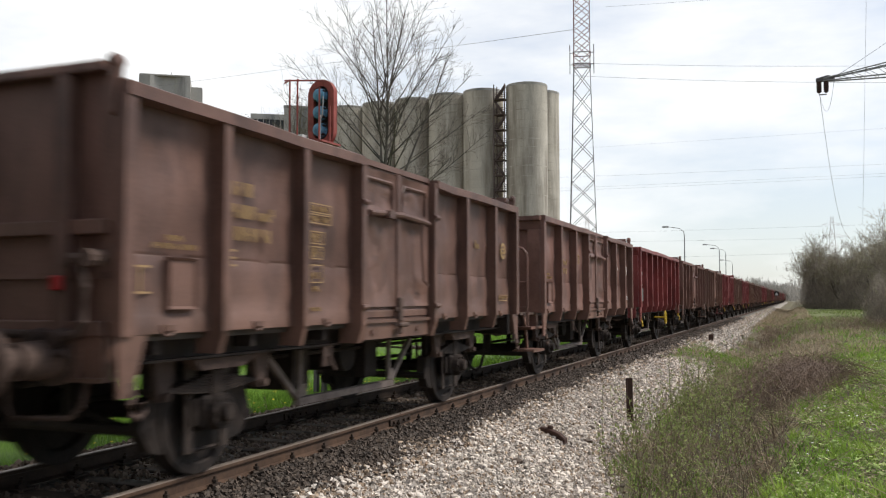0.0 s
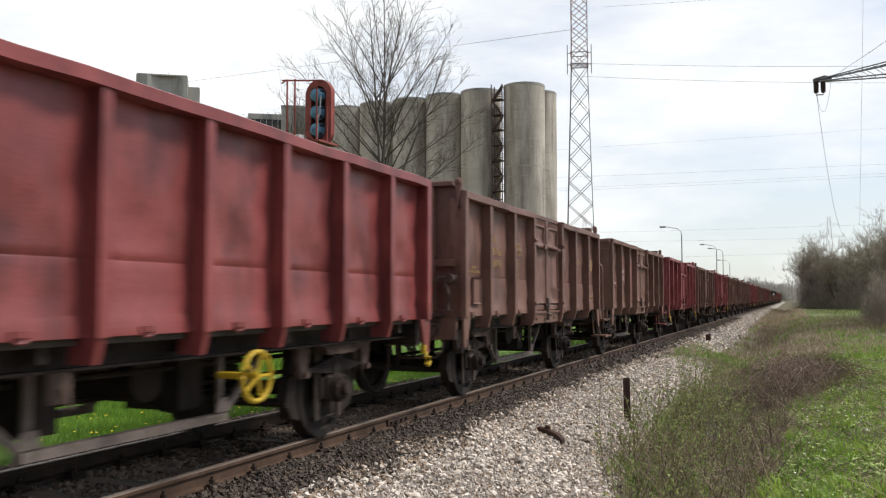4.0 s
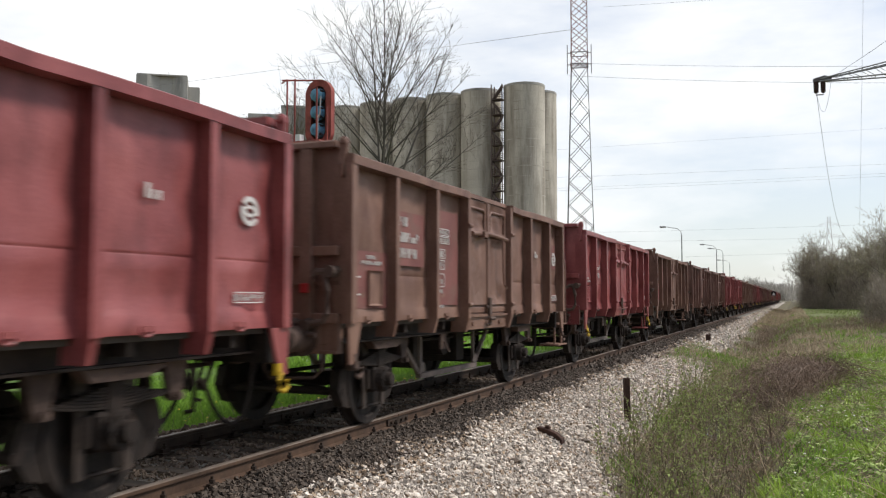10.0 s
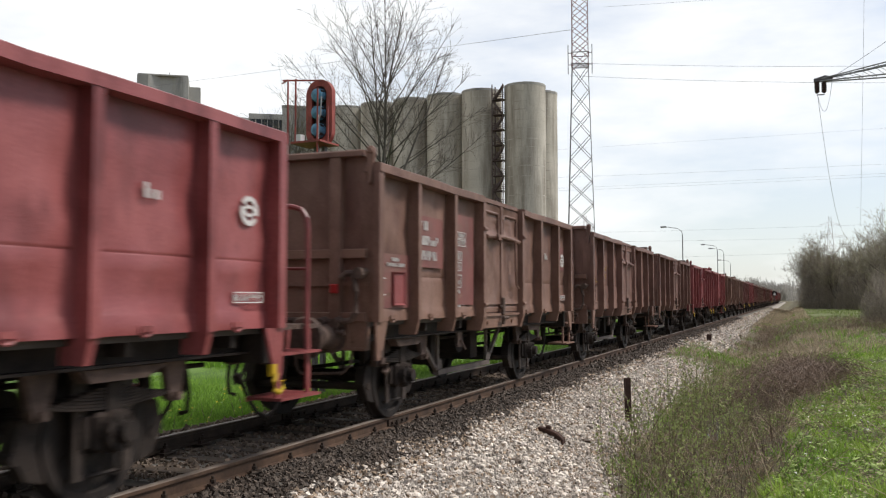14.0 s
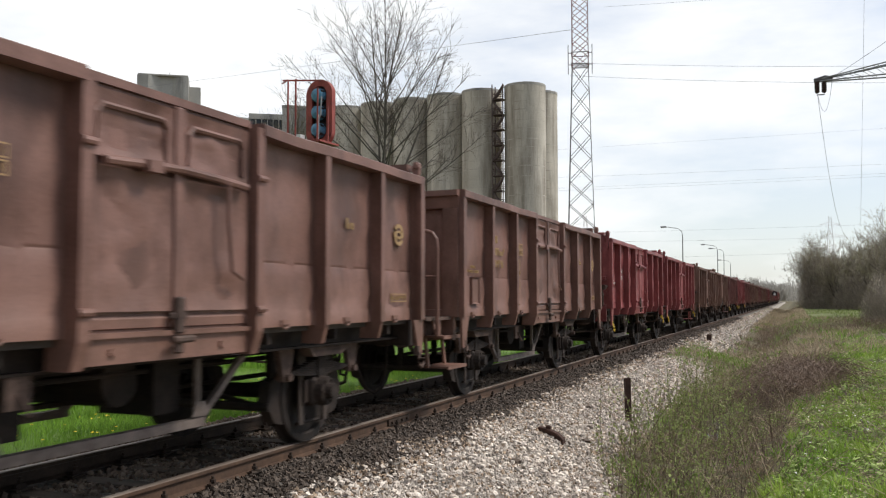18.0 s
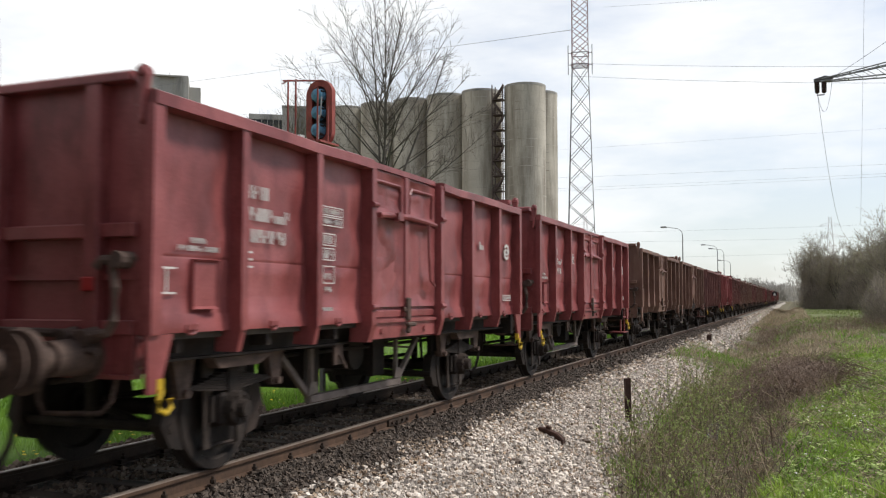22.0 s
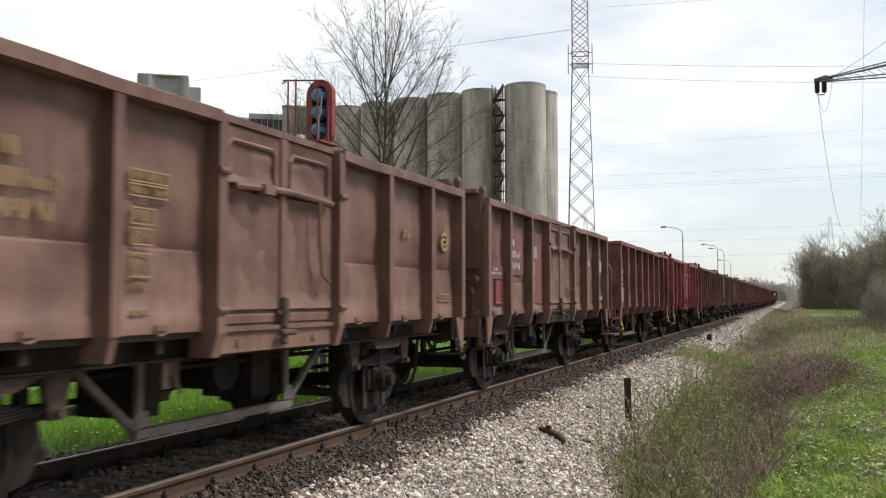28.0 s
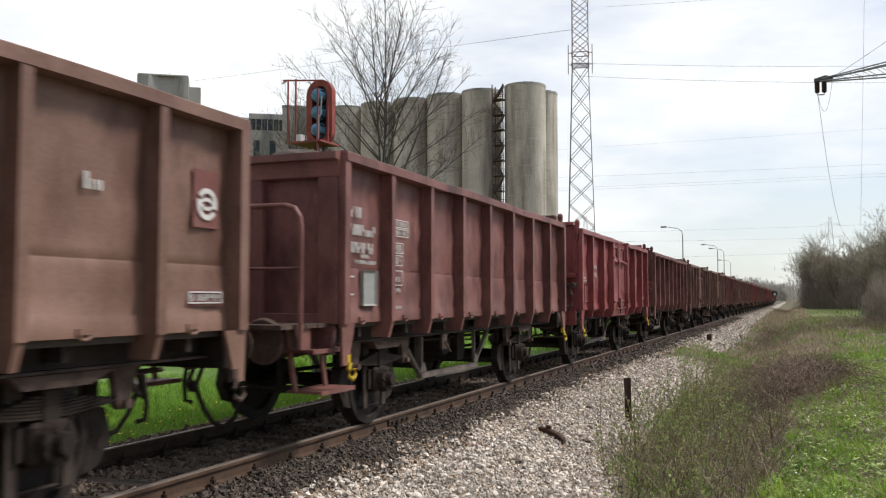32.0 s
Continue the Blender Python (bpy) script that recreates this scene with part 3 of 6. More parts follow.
def card_box_mesh(bm):
    """A shallow framed holder for way bills."""
    box(bm, (PANEL_X + 0.010, -0.16, 1.37), (PANEL_X + 0.055, 0.16, 1.74))
    front = [f for f in bm.faces if f.normal.x > 0.9]
    bmesh.ops.inset_region(bm, faces=front, thickness=0.03, depth=0.0)
    bmesh.ops.translate(bm, verts=front[0].verts[:], vec=(-0.025, 0, 0))


def tie_ring_mesh(bm):
    tube(bm, [(PANEL_X + 0.03, 0.05 * math.cos(a), 1.25 - 0.03 + 0.035 * math.sin(a)) for a in [math.pi + math.pi * k / 6 for k in range(7)]], 0.012, 6)
    box(bm, (PANEL_X + 0.015, -0.06, 1.22), (PANEL_X + 0.035, 0.06, 1.26))


def bars_mesh(rows, seed):
    """Rows of worn lettering as small upright bars: (y, z, width, height)."""
    def build(bm):
        rng = random.Random(seed)
        for y, z, w, h in rows:
            u = y
            while u < y + w - 0.01:
                if rng.random() > 0.10:
                    t = h * rng.uniform(0.10, 0.17)
                    a = rng.choice((0.0, 0.0, 0.0, 0.4))
                    b = rng.choice((1.0, 1.0, 1.0, 0.6))
                    box(bm, (PANEL_X + 0.028, u, z + h * a), (PANEL_X + 0.036, u + t, z + h * b))
                u += h * rng.choice((0.24, 0.30, 0.30, 0.42))
    return build


def frame_bars_mesh(rows):
    """Thin outlined boxes: (y, z, width, height)."""
    def build(bm):
        t = 0.010
        for y, z, w, h in rows:
            for lo, hi in (((y, z), (y + w, z + t)), ((y, z + h - t), (y + w, z + h)), ((y, z), (y + t, z + h)), ((y + w - t, z), (y + w, z + h))):
                box(bm, (PANEL_X + 0.028, lo[0], lo[1]), (PANEL_X + 0.035, hi[0], hi[1]))
    return build


def emblem_mesh(bm):
    """A round emblem: two hooks that interlock, with bars across."""
    def arc(r, a0, a1, w, n=20):
        inner, outer = [], []
        for k in range(n + 1):
            a = radians(a0 + (a1 - a0) * k / n)
            inner.append(((r - w) * math.cos(a), (r - w) * math.sin(a)))
            outer.append((r * math.cos(a), r * math.sin(a)))
        prism(bm, inner + outer[::-1], 0, PANEL_X + 0.028, PANEL_X + 0.036)
    arc(0.122, -18, 146, 0.040)
    arc(0.122, 162, 326, 0.040)
    for s in (-1, 1):
        prism(bm, [(-0.085 * s, 0.020 * s), (-0.03 * s, 0.048 * s), (0.03 * s, 0.048 * s), (0.085 * s, 0.01 * s), (0.085 * s, -0.02 * s), (0.03 * s, 0.020 * s), (-0.03 * s, 0.022 * s), (-0.085 * s, -0.01 * s)], 0, PANEL_X + 0.0285, PANEL_X + 0.0355)
    for v in bm.verts:
        v.co.z += 2.16


def letter_mesh(bm):
    """The class letter E."""
    c = bpy.data.curves.new("letter", "FONT")
    c.body, c.size, c.extrude = "E", 0.20, 0.003
    ob = bpy.data.objects.new("letter", c)
    me = bpy.data.meshes.new_from_object(ob)
    me.transform(Matrix(((0, 0, 1, PANEL_X + 0.032), (1, 0, 0, 0), (0, 1, 0, 0), (0, 0, 0, 1))))
    bm.from_mesh(me)
    bpy.data.objects.remove(ob)


def patch_mesh(w, h):
    def build(bm):
        box(bm, (PANEL_X + 0.0175, -w / 2, 0), (PANEL_X + 0.022, w / 2, h))
    return build


def wagon(paint_name, left, right, letters, emblem, door=True, patched=False, hooks=False, label="", near=True):
    """An open goods wagon; its leading end points to -y."""
    paint = PAINT[paint_name]
    top = thing("goods_wagon", label, "goods wagon", "wagons of the goods train")
    pi = math.pi
    hook_mat = HOOKYEL if hooks else None
    reach = {"platform": DECKED, "bent": LONG, "long": LONG, "flap": HL, "raised": HL, "fixed": HL}
    y0, y1 = -reach[left], (4.26 if right in ("platform", "fixed") else reach[right])
    ys = list(POSTS) if door else [y0 + (y1 - y0) * k / 8 for k in range(1, 8)]
    if door:
        bays = [(y0 + 0.05, POSTS[0]), (POSTS[0], POSTS[1]), (POSTS[1], -DOOR), (DOOR, POSTS[2]), (POSTS[2], POSTS[3]), (POSTS[3], y1 - 0.05)]
    else:
        marks = [y0 + 0.05] + ys + [y1 - 0.05]
        bays = list(zip(marks, marks[1:]))
    for side, rz in ((1, 0.0), (-1, pi)):
        for i, (a, b) in enumerate(bays):
            w = round(b - a, 3)
            v = (i * 5 + len(label) + (0 if side > 0 else 3)) % 5
            put("side_panel", ("panel", w, v), lambda bm, w=w, v=v: dented(bm, w, FLOOR, TOP - 0.09, PANEL_X, 0.045, v), paint, top, (0, (a + b) / 2, 0), rz, paint)
        for y in ys:
            put("side_post", "post", post_mesh, paint, top, (0, y, 0), rz, paint)
        for e in (-1, 1):
            if e * side < 0:
                put("corner_post", "corner", corner_mesh, paint, top, (0, (y0 + 0.05 if e < 0 else y1 - 0.05), 0), rz, paint)
            else:
                put("corner_post", "corner_b", lambda bm: (corner_mesh(bm), [setattr(f, "smooth", False) for f in bm.faces], bmesh.ops.scale(bm, vec=(1, -1, 1), verts=bm.verts[:]), bmesh.ops.reverse_faces(bm, faces=bm.faces[:])), paint, top, (0, (y0 + 0.05 if e < 0 else y1 - 0.05), 0), rz, paint)
        if door:
            d = put("side_door", "door", door_mesh, paint, top, (0, 0, 0), rz, paint)
            for y in (-0.46, 0.46):
                for z0, z1 in ((1.36, 2.30), (2.36, 2.80)):
                    put("door_panel", ("door_panel", y, z0), door_panel_mesh(z0, z1, y * 7 + z0 * 5), paint, d, (0, y, 0), 0, paint)
            put("door_stile", "door_stile", door_stile_mesh, paint, d, paint=paint)
            put("latch_bar", "latch", latch_bar_mesh, paint, d, paint=paint)
            put("door_lock", "lock", door_lock_mesh, DUSTY, d)
            put("door_skirt", "skirt", door_skirt_mesh, paint, top, (0, 0, 0), rz, paint)
            for y in (-DOOR, DOOR):
                put("door_post", "door_post", door_post_mesh, paint, top, (0, y, 0), rz, paint)
            for a, b in ((y0, -DOOR - 0.03), (DOOR + 0.03, y1)):
                lo, hi = (a, b) if side > 0 else (-b, -a)
                put("top_rim", ("rim", round(lo, 2), round(hi, 2)), rim_mesh(lo, hi), paint, top, (0, 0, 0), rz, paint)
        else:
            lo, hi = (y0, y1) if side > 0 else (-y1, -y0)
            put("top_rim", ("rim", round(lo, 2), round(hi, 2)), rim_mesh(lo, hi), paint, top, (0, 0, 0), rz, paint)
        put("side_sill", "sill", sill_mesh, GRIME_SHADE, top, (0, 0, 0), rz)
        put("truss_frame", "truss", truss_mesh, PALEDUST, top, (0, 0, 0), rz)
        for y in (-AXLE_Y, AXLE_Y):
            put("axle_box", "axle_box", axle_box_mesh, GRIME_SHADE, top, (-0.13 * side, y, 0), rz)
            put("leaf_spring", "spring", spring_mesh, GRIME_SHADE, top, (-0.13 * side, y, 0), rz)
            put("spring_plate", "spring_plate", spring_plate_mesh, DUSTY, top, (-0.13 * side, y, 0), rz)
            put("guard_tie", "guard_tie", guard_tie_mesh, GRIME_SHADE, top, (-0.13 * side, y, 0), rz)
            for dy in (-1, 1):
                put("spring_hanger", "hanger", hanger_mesh, DUSTY, top, (-0.10 * side, y + dy * 0.66, 0), rz)
                put("axle_guard", "guard_leg", guard_leg_mesh, WHEELSTEEL, top, (-0.08 * side, y + dy * 0.235, 0), rz)
            put("brake_shoe", "shoe", brake_shoe_mesh, GRIME_SHADE, top, (0, y, 0), rz)
            put("brake_shoe", "shoe", brake_shoe_mesh, GRIME_SHADE, top, (side * 1.5, y, 0), rz + pi)
        put("changeover_plate", "changeover", changeover_mesh, DUSTY, top, (0, side * -1.15, 0), rz)
    put("floor", "floor", floor_mesh, FLOORWOOD, top)
    if paint_name == "plum" and left == "platform":
        put("coal_heap", "heap", heap_mesh, STONEDARK, top, (0, 0, 0), 0, None, "dark coal heap above the rim")
    put("brake_gear", "reservoir", reservoir_mesh, GRIME_SHADE, top)
    axles = []
    for y in (-AXLE_Y, AXLE_Y):
        ax = put("wheelset", "axle", axle_mesh, GRIME_SHADE, top, (0, y, WHEEL_R))
        for x, rz in ((0.75, 0.0), (-0.75, pi)):
            put("wheel", "wheel", wheel_mesh, WHEELDARK, ax, (x, 0, 0), rz)
        axles.append(ax)
    for e, kind in ((-1, left), (1, right)):
        rz = 0.0 if e < 0 else pi
        y = y0 if e < 0 else y1
        # The trailing headstock is coloured dark to imitate deep shade under the body.
        put("headstock", "headstock", headstock_mesh, paint, top, (0, y, 0), rz, paint if e < 0 else GRIME_SHADE)
        for x in (-0.88, 0.88):
            bf = put("buffer", "buffer", buffer_mesh, DUSTY, top, (x, y, 1.05), rz)
            put("buffer_head", "buffer_head", buffer_head_mesh, DUSTY, bf)
        put("coupling", "hook", hook_mesh, GRIME_SHADE, top, (0, y, 0), rz)
        put("brake_hose", "hose", hose_mesh, GRIME_SHADE, top, (0, y, 0), rz)
        if kind in ("platform", "fixed"):
            put("end_wall", "fixed_wall", fixed_wall_mesh, paint, top, (0, y, 0), rz, paint)
            for x in (-1.24, -0.38, 0.38, 1.24):
                put("end_rib", "stile", stile_mesh, paint, top, (x, y, 0), rz, paint)
            put("cross_rib", "cross_rib", cross_rib_mesh, paint, top, (0, y, FLOOR), rz, paint)
            put("end_rim", "deep_rim", deep_rim_mesh, paint, top, (0, y, 0), rz, paint)
            if kind == "platform":
                put("brake_platform", "deck", deck_mesh, DUSTY, top, (0, y, 0), rz)
                put("brake_wheel", "brake_wheel", brake_wheel_mesh, GRIME_SHADE, top, (0, y, 0), rz)
                put("handrail", "handrail", handrail_mesh, paint, top, (0, y, 0), rz, paint)
                put("handrail", "handrail_b", lambda bm: (handrail_mesh(bm), bmesh.ops.scale(bm, vec=(-1, 1, 1), verts=bm.verts[:]), bmesh.ops.reverse_faces(bm, faces=bm.faces[:])), paint, top, (0, y, 0), rz, paint)
                for x in (0.0, -2.14):
                    for z, dy in (((0.54, 0.39), (0.94, 0.24)) if e < 0 else ((0.54, -0.36), (0.94, -0.36))):
                        put("step", "ladder_step", ladder_step_mesh, paint, top, (-e * x, y - e * dy, z), rz, paint)
                    put("step_hanger", "step_hanger" if e < 0 else "step_drop", step_hanger_mesh if e < 0 else step_drop_mesh, paint, top, (-e * x, y, 0), rz, paint)
        else:
            put("end_wall", "flap_wall", flap_wall_mesh, paint, top, (0, y, 0), rz, paint)
            for x in (-0.92, 0.0, 0.92):
                put("end_rib", "end_rib", end_rib_mesh, paint, top, (x, y, 0), rz, paint)
            for z in (FLOOR, 1.87):
                put("cross_rib", "cross_rib", cross_rib_mesh, paint, top, (0, y, z), rz, paint)
            put("end_rim", "end_rim", end_rim_mesh, paint, top, (0, y, 0), rz, paint)
            put("tail_lamp_bracket", "tag", tail_tag_mesh, REDPAINT, top, (0, y, 0), rz, None, "bright red bracket")
            for x in (0, 1):
                put("flap_pin", "pin" if x else "pin_b", flap_pin_mesh if x else lambda bm: (flap_pin_mesh(bm), bmesh.ops.scale(bm, vec=(-1, 1, 1), verts=bm.verts[:]), bmesh.ops.reverse_faces(bm, faces=bm.faces[:])), paint, top, (0, y, 0), rz, paint)
            put("flap_lever", "lever", flap_lever_mesh, DUSTY, top, (0, y, 0), rz)
            put("grab_bar", "corner_step", corner_step_mesh, DUSTY, top, (0, y, 0), rz)
    for e in (-1, 1):
        put("pull_hook", "pull_hook", pull_hook_mesh, DUSTY, top, (0, (y0 + 0.12 if e < 0 else y1 - 0.12), 0), 0, hook_mat, "yellow hook" if hooks else "")
    # lettering, on both sides
    col, ecol = (WHITE if letters == "white" else YELLOW), (WHITE if emblem == "white" else YELLOW)
    for side, rz in ((1, 0.0), (-1, pi)):
        f = lambda y: (0, side * y, 0)  # each side reads from its own left end
        b1 = bays[1] if door else bays[0]
        b2 = bays[2] if door else bays[1]
        c1, c2 = b1[0] + 0.16, b2[0] + 0.22
        if patched:
            put("paint_patch", "patch1", patch_mesh(0.86, 0.62), PATCH, top, (0, side * (c1 + 0.40), 1.82), rz)
            put("paint_patch", "patch2", patch_mesh(0.80, 1.20), PATCH, top, (0, side * ((b2[0] + b2[1]) / 2), 1.36), rz)
            put("paint_patch", "patch4", patch_mesh(0.30, 0.44), PATCH, top, (0, side * 3.87, 1.98), rz)
            put("paint_patch", "patch5", patch_mesh(0.44, 0.13), PATCH, top, (0, side * 3.87, 1.39), rz)
            put("paint_patch", "patch3", patch_mesh(0.95, 0.60), PATCH, top, (0, side * (bays[0][0] + 0.58), 1.34), rz)
        put("number_lettering", "num", bars_mesh([(0, 2.27, 0.32, 0.11), (0, 2.09, 0.64, 0.11), (0, 1.91, 0.62, 0.11)], 5), col, top, f(c1), rz, col)
        if door:
            put("class_letter", "letter", letter_mesh, col, top, (0, side * c1, 1.70), rz, col)
        put("data_lettering", "data", bars_mesh([(0.02, 2.33, 0.34, 0.05), (0.02, 2.23, 0.36, 0.05), (0.04, 2.04, 0.20, 0.08), (0.04, 1.90, 0.18, 0.08), (0.04, 1.70, 0.18, 0.06), (0.04, 1.58, 0.16, 0.05), (0.02, 1.40, 0.20, 0.035)], 9), col, top, (0, side * c2, -0.07), rz, col)
        put("data_outline", "frames", frame_bars_mesh([(0, 2.31, 0.40, 0.09), (0, 2.21, 0.40, 0.09), (0.02, 2.02, 0.24, 0.12), (0.02, 1.88, 0.22, 0.12), (0.02, 1.66, 0.22, 0.17)]), col, top, (0, side * c2, -0.07), rz, col)
        put("length_mark", "length", lambda bm: (box(bm, (PANEL_X + 0.028, -0.10, 1.66), (PANEL_X + 0.036, 0.10, 1.675)), box(bm, (PANEL_X + 0.028, -0.10, 1.48), (PANEL_X + 0.036, 0.10, 1.495)), box(bm, (PANEL_X + 0.028, -0.008, 1.49), (PANEL_X + 0.036, 0.008, 1.66))), col, top, f(bays[0][0] + 0.22), rz, col)
        put("small_lettering", "small", bars_mesh([(0, 1.80, 0.50, 0.04), (0.14, 1.86, 0.20, 0.04)], 3), col, top, f(bays[0][0] + 0.34), rz, col)
        put("card_holder", "card", card_box_mesh, paint, top, (0, side * (bays[0][0] + 0.66), 0), rz, paint)
        if door:
            put("emblem", "emblem", emblem_mesh, ecol, top, (0, side * 3.87, 0), rz, ecol)
            put("capacity_lettering", "cap", bars_mesh([(0, 2.14, 0.15, 0.11)], 2), ecol, top, f(2.62), rz, ecol)
            put("owner_lettering", "own", bars_mesh([(0.02, 1.43, 0.36, 0.05)], 7), ecol, top, f(3.67), rz, ecol)
            put("owner_outline", "own_frame", frame_bars_mesh([(0, 1.41, 0.40, 0.09)]), ecol, top, f(3.67), rz, ecol)
        for a, b in bays:
            put("tie_ring", "tie", tie_ring_mesh, paint, top, (0, side * (a + b) / 2, 0), rz, paint)
    return top, axles


# paint, leading end, trailing end, lettering, emblem, door, patches, yellow hooks, distance to the middle of the wagon in front
TRAIN = [
    ("earth", "bent", "flap", "yellow", "yellow", True, False, False, 10.30),
    ("brown", "platform", "flap", "yellow", "white", True, False, False, 10.36),
    ("maroon", "fixed", "fixed", "white", "white", False, False, True, 9.96),
    ("brown", "flap", "flap", "yellow", "yellow", True, False, False, 9.80),
    ("umber", "platform", "flap", "white", "white", True, True, False, 10.36),
    ("red", "platform", "flap", "white", "white", True, False, True, 10.28),
    ("umber", "flap", "platform", "white", "white", True, True, False, 9.81),
    ("red", "flap", "platform", "white", "white", True, False, True, 10.50),
    ("umber", "flap", "platform", "white", "white", True, True, False, 10.42),
    ("brown", "bent", "long", "yellow", "yellow", True, False, False, 10.60),
    ("brown", "platform", "flap", "yellow", "yellow", True, False, False, 10.19),
    ("red", "raised", "flap", "white", "white", True, False, True, 9.96),
    ("red", "bent", "platform", "white", "white", True, False, True, 9.79),
    ("umber", "flap", "flap", "yellow", "yellow", True, False, False, 10.82),
    ("umber", "raised", "fixed", "white", "white", True, True, False, 9.65),
    ("plum", "platform", "flap", "white", "white", False, False, True, 10.39),
    ("red", "flap", "flap", "white", "white", True, False, True, 10.08),
    ("plum", "flap", "flap", "white", "white", False, False, False, 10.10),
    ("brown", "flap", "flap", "yellow", "yellow", True, False, False, 10.10),
    ("umber", "platform", "flap", "white", "white", True, False, False, 10.20),
    ("plum", "flap", "flap", "white", "white", False, False, False, 10.10),
    ("brown", "flap", "flap", "white", "white", True, False, False, 10.10),
    ("umber", "flap", "flap", "white", "white", True, True, False, 10.10),
    ("plum", "flap", "flap", "white", "white", True, False, False, 10.10),
    ("maroon", "flap", "flap", "white", "white", True, False, True, 10.10),
    ("brown", "flap", "flap", "yellow", "yellow", True, False, False, 10.10),
    ("brown", "flap", "flap", "yellow", "yellow", True, False, False, 10.10),
    ("plum", "flap", "flap", "white", "white", False, False, False, 10.10),
    ("maroon", "flap", "flap", "white", "white", True, False, False, 10.10),
    ("maroon", "flap", "flap", "white", "white", False, False, False, 10.10),
    ("maroon", "flap", "flap", "white", "white", True, False, False, 10.10),
    ("brown", "flap", "flap", "yellow", "yellow", True, False, False, 10.10),
    ("plum", "flap", "flap", "white", "white", True, False, False, 10.10),
    ("maroon", "flap", "flap", "white", "white", True, False, False, 10.10),
    ("brown", "flap", "flap", "yellow", "yellow", True, False, False, 10.10),
    ("umber", "flap", "flap", "yellow", "yellow", True, False, False, 10.10),
]
# the middle of the first wagon along the track, time by time
TRAVEL = [(0.0, 8.87), (1.0, 2.82), (2.0, -3.13), (3.0, -9.02), (4.0, -14.85), (5.0, -20.64), (6.0, -26.36), (7.0, -32.03), (8.0, -37.62),
          (9.0, -43.13), (10.0, -48.53), (11.0, -53.81), (12.0, -58.89), (13.0, -63.98), (14.0, -68.86), (15.0, -73.59), (16.0, -78.18), (17.0, -82.63),
          (18.0, -86.95), (19.0, -91.15), (20.0, -95.18), (21.0, -99.15), (22.0, -103.11), (23.0, -107.01), (24.0, -110.88), (25.0, -114.75), (26.0, -118.62),
          (27.0, -122.48), (28.0, -126.32), (29.0, -130.08), (30.0, -133.81), (31.0, -137.38), (32.0, -140.85)]
COLOUR_WORD = {"brown": "weathered brown", "earth": "dark brown", "umber": "dusty brown", "red": "oxide red", "maroon": "deep maroon", "plum": "faded reddish brown"}
WAGONS = []
tail = 0.0
for i, (paint_name, left, right, letters, emblem, door, patched, hooks, gap) in enumerate(TRAIN):
    if i:
        tail += gap
    words = COLOUR_WORD[paint_name] + " open goods wagon, " + ("side door" if door else "ribbed doorless sides") + ", " + ("red-patched " if patched else "") + letters + " lettering"
    top, axles = wagon(paint_name, left, right, letters, emblem, door, patched, hooks, words)
    top.location = (0, TRAVEL[0][1] + tail, 0)
    if i == 2:
        put("hand_wheel", "hand_wheel", hand_wheel_mesh, HOOKYEL, top, (1.36, 0.63, 0.82), 0, None, "yellow hand brake wheel")
    if i in (2, 15):
        for ob in top.children:
            if ob.name.startswith("card_holder"):
                ob.material_slots[0].material = PALEBOX
    if i in (8, 14):
        for ob in top.children:
            if ob.name.startswith("card_holder"):
                ob.material_slots[0].material = PAINT["red"]
    if i == 14:
        for ob in top.children:
            if ob.name.startswith("door_skirt"):
                ob.material_slots[0].material = GRIME_SHADE
    WAGONS.append((top, axles, tail))
# the wagon in front of the first, just out of sight ahead
top, axles = wagon("brown", "flap", "flap", "yellow", "yellow", True, False, False, "weathered brown open goods wagon with a side door and yellow lettering")
WAGONS.append((top, axles, -10.2))


# ---- more materials ----
STONE = material("pale_limestone_ballast", ((0.29, 0.240, 0.195), (0.66, 0.588, 0.51)), 9, 0.9, bump=0.4, island=0.6)
STONETAN = material("tan_ballast", ((0.21, 0.145, 0.095), (0.44, 0.335, 0.24)), 9, 0.9, bump=0.3, island=0.4)
# Bed kept dark so that its colour supplies shade in gaps between stones.
STONEBED = material("gap_shaded_ballast_bed", ((0.06, 0.05, 0.045), (0.26, 0.235, 0.20)), 22, 0.95, bump=0.8, fine=60)
STONEBROWN = material("rust_stained_ballast", ((0.085, 0.060, 0.045), (0.27, 0.205, 0.155)), 9, 0.9, bump=0.3, island=0.4)
MEADOW = material("spring_meadow_ground", ((0.062, 0.12, 0.022), (0.135, 0.215, 0.045)), 0.8, 0.95, bump=0.6, fine=14, stain=(0.11, 0.10, 0.05), stain_at=0.66, stain_scale=0.5)
FIELD = material("dull_green_field", ((0.085, 0.105, 0.035), (0.165, 0.185, 0.065)), 0.5, 0.95, bump=0.6, fine=12, stain=(0.14, 0.12, 0.065), stain_at=0.58, stain_scale=0.4)
VERGE = material("rough_verge_ground", ((0.07, 0.064, 0.034), (0.17, 0.15, 0.085)), 1.3, 0.95, bump=0.8, fine=16, stain=(0.13, 0.10, 0.065), stain_at=0.54, stain_scale=0.9)


def leafy(name, dark, light, through=0.5, island=0.4):
    """Thin leaves and stems: part of the light goes through them."""
    m = material(name, (dark, light), 0.8, 0.7, bump=0, island=island, fine=6)
    n, l = m.node_tree.nodes, m.node_tree.links
    b = n["Principled BSDF"]
    glow = n.new("ShaderNodeBsdfTranslucent")
    l.new(b.inputs["Base Color"].links[0].from_socket, glow.inputs["Color"])
    mix = n.new("ShaderNodeMixShader")
    mix.inputs[0].default_value = through
    l.new(b.outputs[0], mix.inputs[1])
    l.new(glow.outputs[0], mix.inputs[2])
    l.new(mix.outputs[0], n["Material Output"].inputs["Surface"])
    return m


